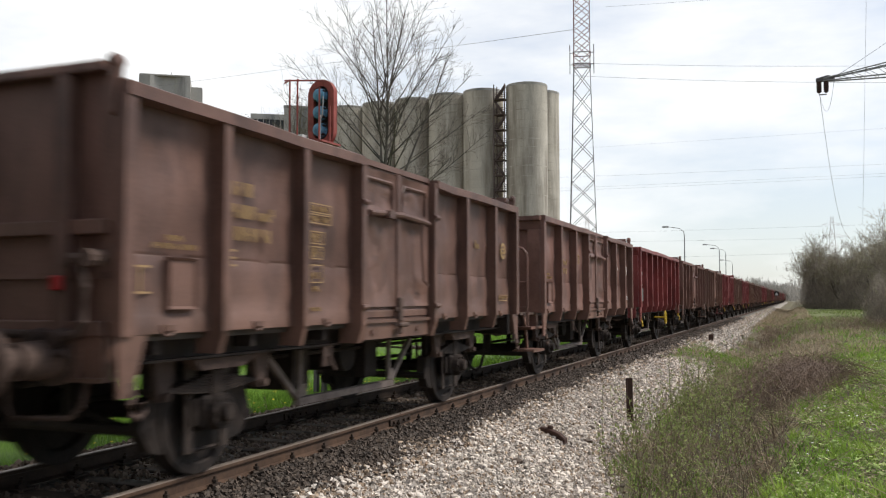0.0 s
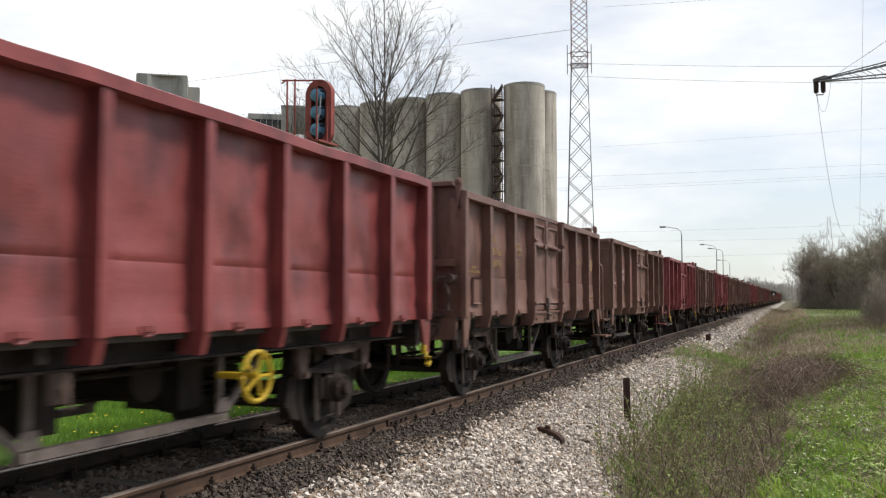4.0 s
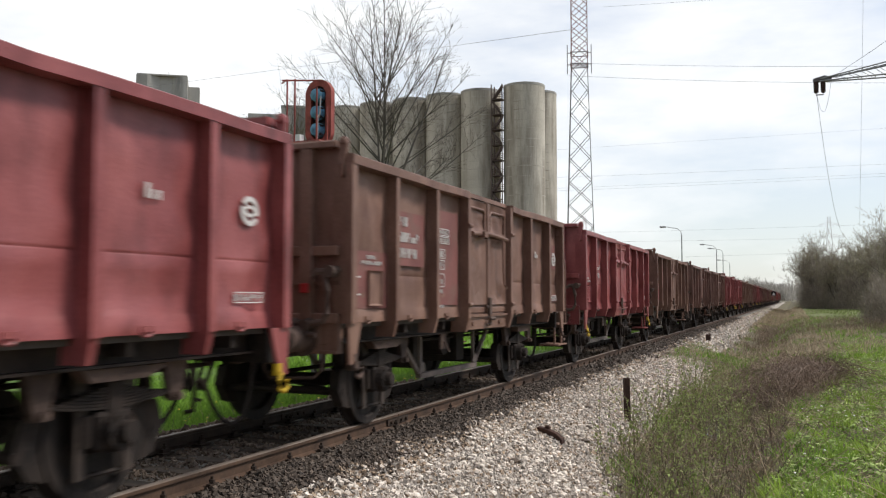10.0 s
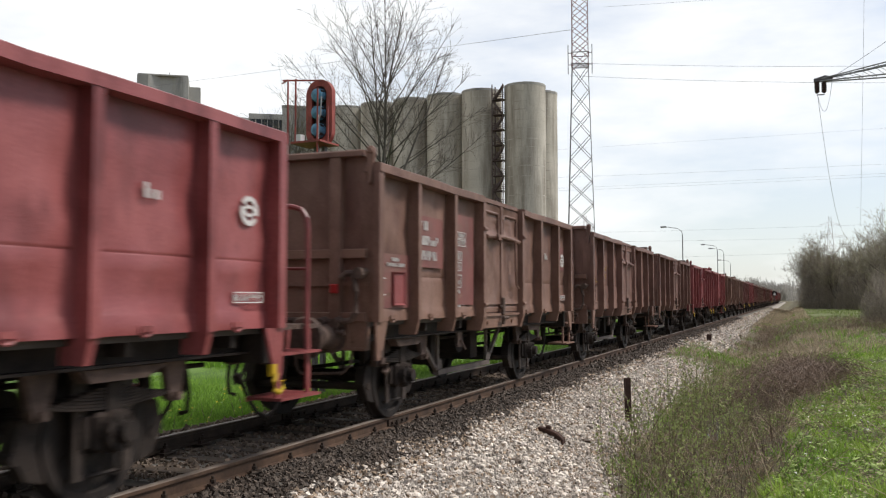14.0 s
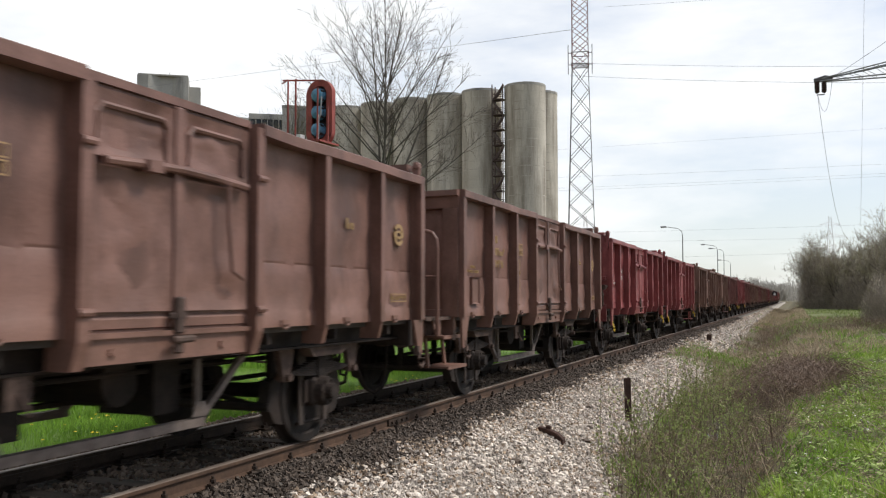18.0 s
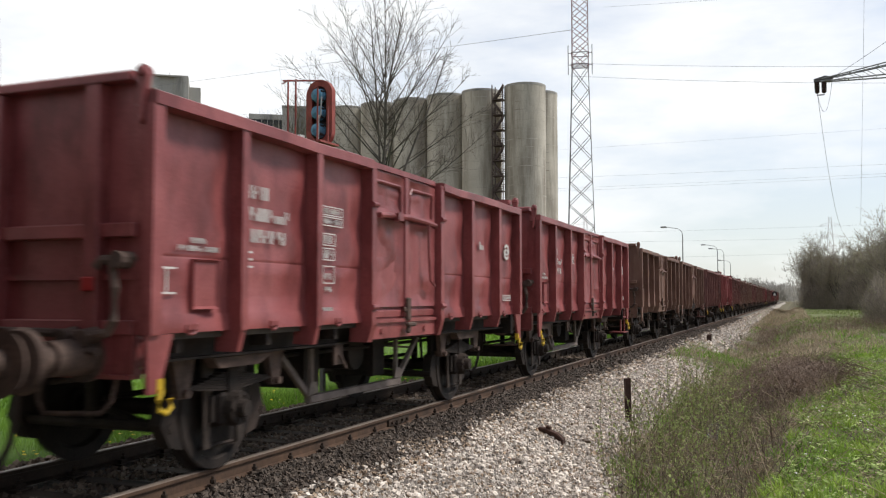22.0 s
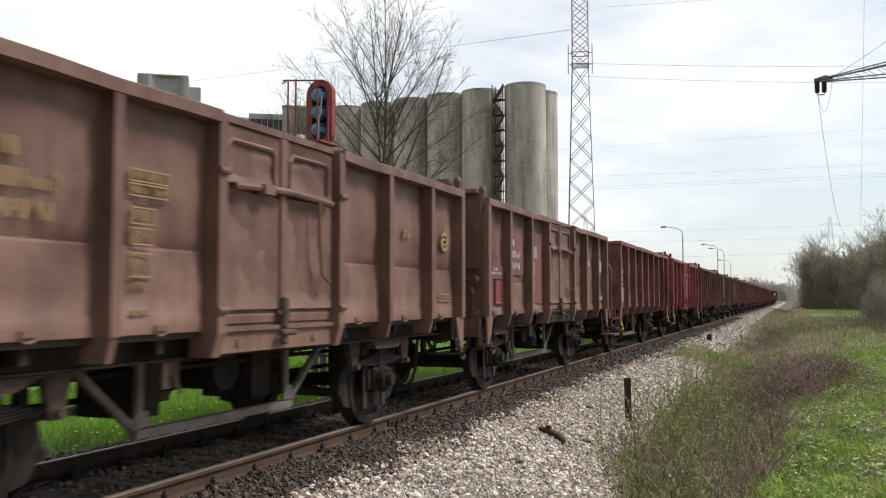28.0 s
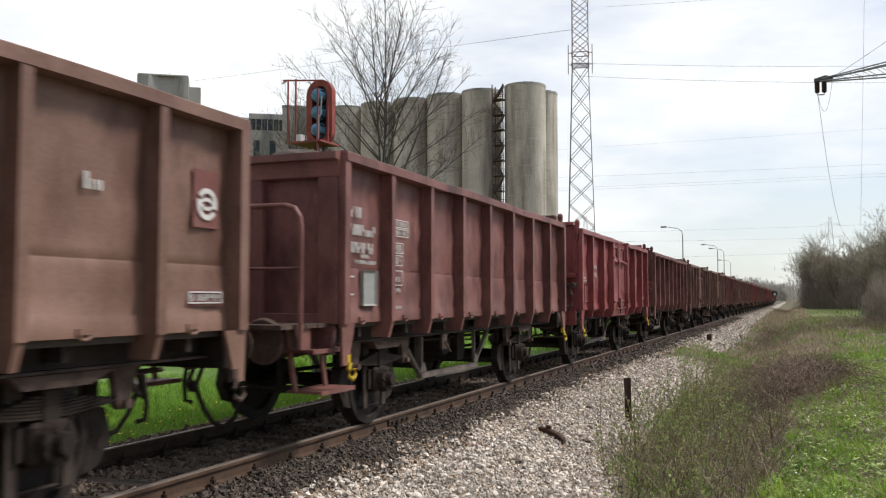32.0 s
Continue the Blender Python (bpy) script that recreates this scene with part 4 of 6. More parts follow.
BLADE = leafy("fresh_grass_blades", (0.10, 0.20, 0.020), (0.24, 0.40, 0.06))
FIELDGRASS = leafy("dull_field_grass", (0.12, 0.165, 0.045), (0.23, 0.28, 0.09))
TUFT = leafy("yellow_green_tufts", (0.16, 0.26, 0.03), (0.38, 0.50, 0.10))
BLADEDRY = leafy("dry_straw_stems", (0.24, 0.18, 0.11), (0.50, 0.41, 0.29), 0.35)
STALK = leafy("reddish_brown_stalks", (0.11, 0.075, 0.055), (0.26, 0.19, 0.145), 0.2)
CANE = leafy("dark_bramble_canes", (0.12, 0.078, 0.056), (0.26, 0.185, 0.135), 0.1)
SHOOT = leafy("young_green_leaves", (0.16, 0.20, 0.06), (0.35, 0.39, 0.15))
BARK = material("dark_grey_bark", ((0.055, 0.048, 0.04), (0.12, 0.105, 0.088)), 6, 0.9, stretch=(1, 1, 0.3))
TWIG = material("grey_brown_twigs", ((0.055, 0.045, 0.036), (0.125, 0.102, 0.082)), 2, 0.9, bump=0, island=0.3)
TWIGPALE = material("olive_brown_twigs", ((0.10, 0.09, 0.062), (0.19, 0.165, 0.115)), 2, 0.9, bump=0, island=0.3)
# Twig colour paled towards grey, with the haze of distance mixed in.
BUSHTWIG = material("haze_paled_thicket_twigs", ((0.195, 0.165, 0.140), (0.35, 0.30, 0.255)), 0.8, 0.9, bump=0, island=0.4)
BUDS = leafy("pale_spring_buds", (0.22, 0.21, 0.12), (0.37, 0.35, 0.21), 0.4)
CONCRETE = material("weathered_silo_concrete", ((0.43, 0.39, 0.32), (0.64, 0.59, 0.50)), 0.22, 0.9, bump=0.1, fine=5, stain=(0.27, 0.235, 0.19), stain_scale=0.5, stain_at=0.53, streak=0.88)
CONCRETE_B = material("grey_building_concrete", ((0.33, 0.315, 0.28), (0.48, 0.455, 0.41)), 0.3, 0.9, bump=0.1, fine=5, stain=(0.2, 0.2, 0.19), stain_scale=0.3, streak=0.8)
DARKGLASS = plain("dark_window_glass", (0.03, 0.035, 0.04), 0.15)
STEEL = material("galvanised_steel", ((0.26, 0.265, 0.27), (0.40, 0.405, 0.41)), 3, 0.6, 0.5, bump=0.05)
MASTRED = material("weathered_red_mast_paint", ((0.20, 0.045, 0.036), (0.36, 0.085, 0.066)), 5, 0.6, stain=(0.13, 0.04, 0.034), stain_at=0.58, stain_scale=6, streak=0.5, bump=0.15)
LATTICE = plain("grey_lattice_steel", (0.12, 0.11, 0.11), 0.6, 0.3)
# Far pylons: steel whitened so that haze is part of its colour.
FARSTEEL = plain("haze_paled_pylon_steel", (0.68, 0.64, 0.64), 0.6)
LATTICERED = plain("faded_red_lattice_steel", (0.22, 0.10, 0.09), 0.6, 0.2)
STAIRSTEEL = plain("rusty_brown_stair_steel", (0.115, 0.085, 0.075), 0.8)
LENSBLUE = material("weathered_sky_blue_housing", ((0.05, 0.155, 0.25), (0.135, 0.32, 0.46)), 9, 0.55, stain=(0.035, 0.07, 0.10), stain_at=0.60, stain_scale=14, bump=0.1)
BLACK = plain("matt_black_paint", (0.02, 0.02, 0.022), 0.7)
CERAMIC = plain("brown_glass_insulator", (0.055, 0.035, 0.03), 0.25)
WIRE = plain("weathered_aluminium_wire", (0.20, 0.21, 0.22), 0.5, 0.4)
RUST = material("flaking_rust", ((0.035, 0.020, 0.016), (0.085, 0.046, 0.034)), 9, 0.9, bump=0.5)
WATER = material("murky_ditch_water", ((0.05, 0.05, 0.045), (0.09, 0.09, 0.08)), 2, 0.06, bump=0.02, spec=0.6)
SIGNWHITE = plain("white_sign_enamel", (0.7, 0.7, 0.68), 0.5)
DANDELION = plain("dandelion_yellow", (0.75, 0.52, 0.02), 0.6)
DAISY = plain("white_petals", (0.75, 0.75, 0.7), 0.6)


# ---- ground ----
def lerp_profile(x, table):
    for (a, za), (b, zb) in zip(table, table[1:]):
        if x <= b:
            u = max(0.0, (x - a) / (b - a))
            return za + (zb - za) * u * u * (3 - 2 * u)
    return table[-1][1]


def ballast_edge(y):
    """How far the ballast shoulder reaches to the near side."""
    e = np.interp(y, (3.0, 9.0, 11.5, 14.0, 18.0, 24.0, 28.0, 60.0, 150.0), (3.95, 3.70, 3.0, 2.85, 2.85, 3.05, 2.85, 2.45, 1.9))
    return float(e) + 0.16 * noise.noise(Vector((y * 0.9, 1.0, 0)))


def ballast_z(x, y):
    return lerp_profile(abs(x), [(0, -0.20), (0.65, -0.20), (0.86, -0.155), (1.45, -0.165), (2.0, -0.27), (3.4, -0.68), (4.4, -1.05)]) + 0.02 * noise.noise(Vector((x * 1.5, y * 1.5, 7)))


def ground_z(x, y):
    if x > 0:
        z = lerp_profile(x, [(0, -0.6), (2.2, -0.62), (3.2, -0.78), (3.9, -0.98), (4.6, -0.80), (5.6, -0.34), (7.0, -0.20), (12, -0.15), (60, 0.0), (400, 0.0)])
        if x < 5 and 25 < y < 32:
            z += 0.42 * math.sin(math.pi * (y - 25) / 7)
        if 4.0 < x < 9:
            z += 0.16 * noise.noise(Vector((x * 0.5, y * 0.28, 2)))
    else:
        z = lerp_profile(-x, [(0, -0.6), (1.9, -0.45), (3.0, -0.50), (9, -0.45), (60, -0.3), (400, 0)])
    return z + 0.06 * noise.noise(Vector((x * 0.9, y * 0.9, 0))) * (1 if abs(x) < 40 else 0)


def grid_sheet(name, xs, ys, zf, mat, parent=None):
    verts = [(x, y, zf(x, y)) for y in ys for x in xs]
    nx = len(xs)
    faces = [(j * nx + i, j * nx + i + 1, (j + 1) * nx + i + 1, (j + 1) * nx + i) for j in range(len(ys) - 1) for i in range(nx - 1)]
    return sheet(name, verts, faces, mat, parent, flat=False)


GX = [-3000, -1000, -400, -150, -80, -40, -20, -12] + [-8 + 0.5 * i for i in range(16)] + [0.2 * i for i in range(60)] + [12, 14, 17, 22, 30, 45, 80, 150, 400, 1000, 3000]
GY = [-400, -60, -20, -10] + [-5 + 0.5 * i for i in range(130)] + [62 + 3 * i for i in range(30)] + [160, 190, 230, 300, 400, 700, 1500, 4500]
ground = grid_sheet("ground", GX, GY, ground_z, VERGE)
ground.data.materials.append(MEADOW)
ground.data.materials.append(FIELD)
for p in ground.data.polygons:
    c = p.center
    if (-30 < c.x < -1.0 and c.y < 80) or (5.6 + 0.8 * noise.noise(Vector((c.x, c.y, 5)) * 0.4) < c.x < 40 and 52 + 3 * noise.noise(Vector((c.x, 0, 2))) < c.y < 240):
        p.material_index = 1 if c.x < 0 else 2
tagged(ground, "grassy ground with a ditch beside the railway", "ground", kind="structure")

BX = [-3.2, -2.6, -2.2, -1.9, -1.6, -1.3, -1, -0.6, -0.2, 0.2, 0.6, 1, 1.3, 1.6, 1.9, 2.2, 2.5, 2.8, 3.1, 3.4, 3.7]
BY = [-14 + 0.4 * i for i in range(190)] + [62 + 4 * i for i in range(30)] + [185, 220, 270, 330, 400]


def bed_z(x, y):
    return ballast_z(x, y) - (0.0 if -2.0 < x < ballast_edge(y) else 0.35)


STONEFAR = material("far_ballast", ((0.20, 0.17, 0.14), (0.43, 0.385, 0.33)), 9, 0.95, bump=0.8, fine=30)
bed = tagged(grid_sheet("ballast", BX, BY, bed_z, STONEBED), "crushed stone ballast bed under the track, darkened as gap shade", "ballast", kind="structure")
bed.data.materials.append(STONEFAR)
for p in bed.data.polygons:
    if p.center.y > 55 and p.center.x > 1.4:
        p.material_index = 1


# ---- track ----
RAIL_PROFILE = [(-0.062, -0.155), (0.062, -0.155), (0.062, -0.145), (0.012, -0.128), (0.009, -0.045), (0.034, -0.036), (0.035, -0.008), (0.025, 0.0), (-0.025, 0.0), (-0.035, -0.008), (-0.034, -0.036), (-0.009, -0.045), (-0.012, -0.128), (-0.062, -0.145)]


def rail(x, side, y0, y1):
    def build(bm):
        prism(bm, RAIL_PROFILE, 1, y0, y1)
        bmesh.ops.translate(bm, verts=bm.verts[:], vec=(x, 0, 0))
        for f in bm.faces:
            c = f.calc_center_median()
            f.material_index = 1 if c.z > -0.006 and f.normal.z > 0.5 else 0
    bm = bmesh.new()
    build(bm)
    me = mesh_of("rail", bm, side)
    me.materials.append(RAILTOP)
    return me


track = thing("railway_track", "single railway track of rusty rails on timber sleepers", "railway track", kind="structure")
for x, m in ((0.7525, RAILRUST), (-0.7525, RAILDARK)):
    for y0, y1 in ((-14, 10.20), (10.212, 34.5), (34.512, 60), (60.01, 400)):
        part("rail", rail(x, m, y0, y1), m, track)


def sleeper_mesh(bm):
    box(bm, (-1.30, -0.125, -0.32), (1.30, 0.125, -0.178))
    bevel(bm, 0.015)
    for v in bm.verts:
        v.co += Vector((0, 1, 0.4)) * 0.012 * noise.noise(v.co * 3)


def chair_mesh(bm):
    box(bm, (-0.15, -0.09, -0.166), (0.15, 0.09, -0.150))
    for s in (-1, 1):
        box(bm, (s * 0.068, -0.05, -0.152), (s * 0.11, 0.05, -0.115))
        rod(bm, (s * 0.09, 0, -0.12), (s * 0.09, 0, -0.055), 0.013, 6)
        rod(bm, (s * 0.09, 0, -0.105), (s * 0.09, 0, -0.08), 0.026, 6)


def fishplate_mesh(bm):
    for s in (-1, 1):
        box(bm, (s * 0.012, -0.30, -0.122), (s * 0.035, 0.30, -0.048))
        for k in range(4):
            rod(bm, (s * 0.03, -0.22 + k * 0.147, -0.085), (s * 0.062, -0.22 + k * 0.147, -0.085), 0.02, 6)


for k in range(110):
    y = -3.0 + 0.62 * k
    put("sleeper", "sleeper", sleeper_mesh, TIMBER, track, (0.03 * noise.noise(Vector((k, 0.5, 0))), y, 0), 0.012 * noise.noise(Vector((k, 4.5, 0))))
    if y < 45:
        for x in (0.7525, -0.7525):
            put("rail_chair", "chair", chair_mesh, RAILDARK, track, (x, y, 0))
for y in (10.206, 34.506):
    for x in (0.7525, -0.7525):
        put("fishplate", "fishplate", fishplate_mesh, RAILDARK, track, (x, y, 0))

# ---- ballast stones ----
CUBE = np.array([(-1, -1, -1), (1, -1, -1), (1, 1, -1), (-1, 1, -1), (-1, -1, 1), (1, -1, 1), (1, 1, 1), (-1, 1, 1)], float)
CUBEF = np.array([t for a, b, c, d in ((0, 3, 2, 1), (4, 5, 6, 7), (0, 1, 5, 4), (1, 2, 6, 5), (2, 3, 7, 6), (3, 0, 4, 7)) for t in ((a, b, c), (a, c, d))])
rs = np.random.RandomState(7)


def stones(name, spots, mat, parent, label=""):
    """Many angular stones in one mesh; spots: x, y, z, size."""
    n = len(spots)
    p = np.array(spots)
    v = (CUBE * 0.74)[None] * (0.45 + 0.75 * rs.rand(n, 8, 3)) * (0.55 + 0.6 * rs.rand(n, 1, 3)) * p[:, None, 3:4]
    q = rs.normal(size=(n, 4))
    q /= np.linalg.norm(q, axis=1, keepdims=True)
    w, x, y, z = q.T
    R = np.stack([1 - 2 * (y * y + z * z), 2 * (x * y - z * w), 2 * (x * z + y * w), 2 * (x * y + z * w), 1 - 2 * (x * x + z * z), 2 * (y * z - x * w), 2 * (x * z - y * w), 2 * (y * z + x * w), 1 - 2 * (x * x + y * y)], 1).reshape(n, 3, 3)
    v = np.einsum("nij,nkj->nki", R, v) + p[:, None, :3]
    f = (CUBEF[None] + (np.arange(n) * 8)[:, None, None]).reshape(-1, 3)
    me = bpy.data.meshes.new(name)
    me.from_pydata(v.reshape(-1, 3), [], f.tolist())
    me.materials.append(mat)
    ob = new(name, me)
    ob.parent = parent
    return tagged(ob, label, kind="stuff") if label else ob


def scatter(x0, x1, y0, y1, count, size, keep):
    out = []
    for _ in range(count):
        x, y = rs.uniform(x0, x1), rs.uniform(y0, y1)
        if keep(x, y):
            z = ballast_z(x, y) - 0.35 * min(1.0, max(0.0, (x - ballast_edge(y)) / 0.3))
            out.append((x, y, max(z, ground_z(x, y)) + 0.022 * rs.rand() ** 2, size * (0.5 + 0.9 * rs.rand())))
    return out


def pale(x, y):
    return 1.50 + 0.22 * noise.noise(Vector((x * 2, y * 1.4, 0))) + 0.30 * rs.rand() ** 2 < x < ballast_edge(y) + 0.35 * rs.rand() and not (27 < y < 33 and x > 1.9 + 0.4 * noise.noise(Vector((y, 0, 0))))


# Strip next to the near rail that gets the dark stones.
def beside_rail(x, y):
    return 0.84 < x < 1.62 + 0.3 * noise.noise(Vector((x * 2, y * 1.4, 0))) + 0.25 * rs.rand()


heap = thing("ballast_stones", "pale angular limestone ballast beside the rails", "ballast", kind="stuff")
spots = scatter(1.2, 4.0, -7, 4.5, 16000, 0.034, pale) + scatter(1.2, 4.0, 4.5, 10, 30000, 0.024, pale) + scatter(1.2, 3.6, 10, 17, 30000, 0.026, pale) + scatter(1.2, 3.6, 17, 30, 24000, 0.036, pale) + scatter(1.0, 3.2, 30, 75, 16000, 0.062, pale) + scatter(1.0, 2.6, 75, 160, 9000, 0.10, pale)
rs.shuffle(spots)
tan = [s for s in spots if rs.rand() < max(0.14, 0.75 * (2.25 - s[0]))]
kept = set(tan)
stones("pale_stones", [s for s in spots if s not in kept], STONE, heap)
stones("tan_stones", tan, STONETAN, heap, "tan stones among the pale ones")
spots = scatter(0.8, 2.1, -7, 3, 5500, 0.032, beside_rail) + scatter(0.8, 2.1, 3.0, 20, 28000, 0.025, beside_rail) + scatter(0.8, 2.1, 20, 75, 15000, 0.05, beside_rail)
stones("oily_stones", spots, STONEDARK, heap, "dark brown stones beside the rail")
between = lambda x, y: abs(abs(x) - 0.75) > 0.09
spots = scatter(-0.7, 0.7, 2.5, 16, 6500, 0.030, lambda x, y: abs(((y + 3.0) % 0.62) - 0.31) < 0.20 or rs.rand() < 0.22) + scatter(-1.9, -0.85, 2.5, 16, 3000, 0.032, between) + scatter(-0.68, 0.68, 16, 40, 4000, 0.045, between)
stones("stained_stones", spots, STONEBROWN, heap, "rust-stained stones")
for k in range(280):
    x, y = rs.uniform(1.35, 3.3), rs.uniform(5.0, 11.0)
    v = k % 7

    def loose(bm, v=v):
        bmesh.ops.create_icosphere(bm, subdivisions=1, radius=0.036)
        for w in bm.verts:
            w.co *= 0.75 + 0.5 * (noise.noise(w.co * 40 + Vector((v * 9.0, 0, 0))) + 0.5)
            w.co.z *= 0.75
    if pale(x, y):
        put("stone", ("stone", v), loose, STONE, heap, (x, y, ballast_z(x, y) + 0.022), rs.uniform(0, 6))

# ---- silos, buildings ----
def silo(x, y, r, h, z0=0.0):
    t = thing("concrete_silo", "tall round weathered concrete silo", "silo", "row of silos", at=pose(x, y, 0))
    bm = bmesh.new()
    bmesh.ops.create_cone(bm, cap_ends=True, segments=40, radius1=r, radius2=r, depth=h, matrix=Matrix.Translation((0, 0, h / 2 + z0)))
    smooth(bm)
    part("shaft", bm, CONCRETE, t)
    bm = bmesh.new()
    bmesh.ops.create_cone(bm, cap_ends=True, segments=40, radius1=r + 0.04, radius2=r + 0.04, depth=0.4, matrix=Matrix.Translation((0, 0, h + z0 - 0.1)))
    smooth(bm)
    part("roof_rim", bm, CONCRETE_B, t)
    bm = bmesh.new()
    for k in range(1, 24):
        bmesh.ops.create_cone(bm, cap_ends=False, segments=40, radius1=r + 0.025, radius2=r + 0.025, depth=0.05 + 0.05 * (k % 3 == 0), matrix=Matrix.Translation((0, 0, h * k / 24 + z0 + 0.2 * (k % 2))))
    smooth(bm)
    part("pour_joint", bm, CONCRETE, t)
    return t


# ---- silo works behind the railway ----
for x, y in ((-36.6, 143.2), (-44.9, 144.6), (-51.8, 145.4), (-58.9, 146.4), (-66.0, 147.2), (-73.1, 148.0)):
    silo(x, y, 3.5, 37.7, -0.3)
for x, y in ((-36.6, 151.6), (-47.5, 152.0), (-55.0, 153.0)):
    silo(x, y, 3.4, 38.2, -0.3)
for x, y, r, h in ((-104.5, 158.0, 4.2, 39.6), (-112.0, 159.0, 3.6, 39.0)):
    silo(x, y, r, h, -0.3)

stair = thing("stair_tower", "rusty brown steel stair tower between concrete silos", "stair tower", at=pose(-40.6, 141.2, 0))
bm = bmesh.new()
for sx in (-0.95, 0.95):
    for sy in (-0.85, 0.85):
        box(bm, (sx - 0.08, sy - 0.08, -0.3), (sx + 0.08, sy + 0.08, 37.6))
part("frame", bm, STAIRSTEEL, stair)
for k in range(14):
    bm = bmesh.new()
    z = 1.2 + k * 2.6
    box(bm, (-0.98, -0.88, z), (0.98, 0.88, z + 0.14))
    part("landing", bm, STAIRSTEEL, stair)
    bm = bmesh.new()
    for a, b in (((-0.98, -0.88), (0.98, -0.88)), ((0.98, -0.88), (0.98, 0.88)), ((-0.98, -0.88), (-0.98, 0.88))):
        for h in (0.45, 0.8, 1.15):
            rod(bm, (*a, z + h), (*b, z + h), 0.05, 5)
    for x in (-0.5, 0.0, 0.5):
        rod(bm, (x, -0.88, z), (x, -0.88, z + 1.15), 0.04, 5)
    part("railing", bm, STAIRSTEEL, stair)
    bm = bmesh.new()
    s = 1 if k % 2 else -1
    prism(bm, [(-0.9 * s, z + 0.14), (0.9 * s, z + 2.6), (0.9 * s, z + 2.1), (-0.6 * s, z)], 1, -0.7, 0.0)
    part("stair_flight", bm, STAIRSTEEL, stair)

works = thing("works_building", "grey concrete head house with a flat roof", "building", at=pose(-117.5, 150.0, 0, 0, 0, 36))
bm = bmesh.new()
prism(bm, [(-5.6, -4), (-3.4, -4.2), (-1.0, -3.2), (1.4, -3.2), (3.6, -4.2), (4.6, -4.2), (4.6, 4.5), (-5.6, 4.5)], 2, -0.4, 47.6)
part("wall", bm, CONCRETE_B, works)
bm = bmesh.new()
prism(bm, [(-5.5, -3.9), (4.5, -4.1), (4.5, 4.4), (-5.5, 4.4)], 2, 47.605, 47.9)
part("roof", bm, CONCRETE_B, works)
bm = bmesh.new()
box(bm, (4.62, -2.0, 0), (7.0, 3.0, 46.0))
part("side_shaft", bm, CONCRETE_B, works)
bm = bmesh.new()
rod(bm, (0.6, 0, 47.8), (0.6, 0, 49.4), 0.05, 6)
part("antenna", bm, LATTICE, works)

hall = thing("conveyor_gallery", "grey concrete conveyor gallery with a row of windows", "building", at=pose(-94.0, 154.5, 0, 0, 0, 33))
bm = bmesh.new()
box(bm, (-4.8, -2.0, -0.4), (5.6, 4.0, 35.6))
box(bm, (-4.8, -2.0, 37.9), (5.6, 4.0, 39.0))
box(bm, (-4.8, 0.2, 35.6), (5.6, 4.0, 37.9))
part("wall", bm, CONCRETE_B, hall)
for k in range(9):
    bm = bmesh.new()
    x = -4.6 + k * 1.15
    box(bm, (x, -1.9, 35.6), (x + 0.15, -1.7, 37.9))
    part("mullion", bm, CONCRETE_B, hall)
    bm = bmesh.new()
    box(bm, (x + 0.15, -1.8, 35.6), (x + 1.15, -1.76, 37.9))
    part("window", bm, DARKGLASS, hall)
for k in range(3):
    bm = bmesh.new()
    box(bm, (-3.8 + k * 3.2, -2.03, 29.0), (-2.6 + k * 3.2, -1.99, 33.5))
    part("window", bm, DARKGLASS, hall)

annex = thing("works_annex", "low grey concrete block beside the silos", "building", at=pose(-83.5, 151, 0, 0, 0, 30))
bm = bmesh.new()
box(bm, (-5.0, -3, -0.4), (5.0, 3, 38.4))
part("wall", bm, CONCRETE_B, annex)
bm = bmesh.new()
box(bm, (-5.1, -3.1, 38.402), (5.1, 3.1, 38.9))
part("roof", bm, CONCRETE_B, annex)


# ---- lattice towers and wires ----
def lattice(bm, w0, w1, z0, z1, n, r=0.05):
    """Four legs and crossed braces between two heights."""
    def corner(k, z):
        w = w0 + (w1 - w0) * (z - z0) / (z1 - z0)
        return Vector(((1, 1), (-1, 1), (-1, -1), (1, -1))[k % 4]).to_3d() * w + Vector((0, 0, z))
    zs = [z0]
    for i in range(n):
        zs.append(z0 + (z1 - z0) * (1 - (1 - (i + 1) / n) ** 1.0))
    for k in range(4):
        rod(bm, corner(k, z0), corner(k, z1), r * 1.5, 4)
        for a, b in zip(zs, zs[1:]):
            rod(bm, corner(k, a), corner(k + 1, b), r, 4)
            rod(bm, corner(k + 1, a), corner(k, b), r, 4)


def sagging(bm, a, b, sag, r=0.012, n=16):
    a, b = Vector(a), Vector(b)
    tube(bm, [a.lerp(b, k / n) - Vector((0, 0, 4 * sag * (k / n) * (1 - k / n))) for k in range(n + 1)], r, 4)


mast = thing("lattice_tower", "tall grey steel lattice tower with a small platform", "lattice tower", at=pose(-11.12, 73.1, 0, 0, 0, 12))
bm = bmesh.new()
lattice(bm, 1.30, 0.68, -0.4, 21.0, 11, 0.025)
part("lower_frame", bm, LATTICE, mast)
bm = bmesh.new()
lattice(bm, 0.68, 0.66, 21.0, 29.0, 7, 0.028)
part("upper_frame", bm, LATTICERED, mast)
bm = bmesh.new()
lattice(bm, 0.66, 0.64, 29.0, 36.0, 6, 0.028)
part("top_frame", bm, LATTICERED, mast)
bm = bmesh.new()
for z in (21.2, 22.2):
    for a, b in (((-0.72, -0.72), (0.72, -0.72)), ((0.72, -0.72), (0.72, 0.72)), ((0.72, 0.72), (-0.72, 0.72)), ((-0.72, 0.72), (-0.72, -0.72))):
        rod(bm, (*a, z), (*b, z), 0.04, 5)
for k in range(5):
    rod(bm, (-0.72, -0.72 + 0.36 * k, 21.2), (0.72, -0.72 + 0.36 * k, 21.2), 0.025, 4)
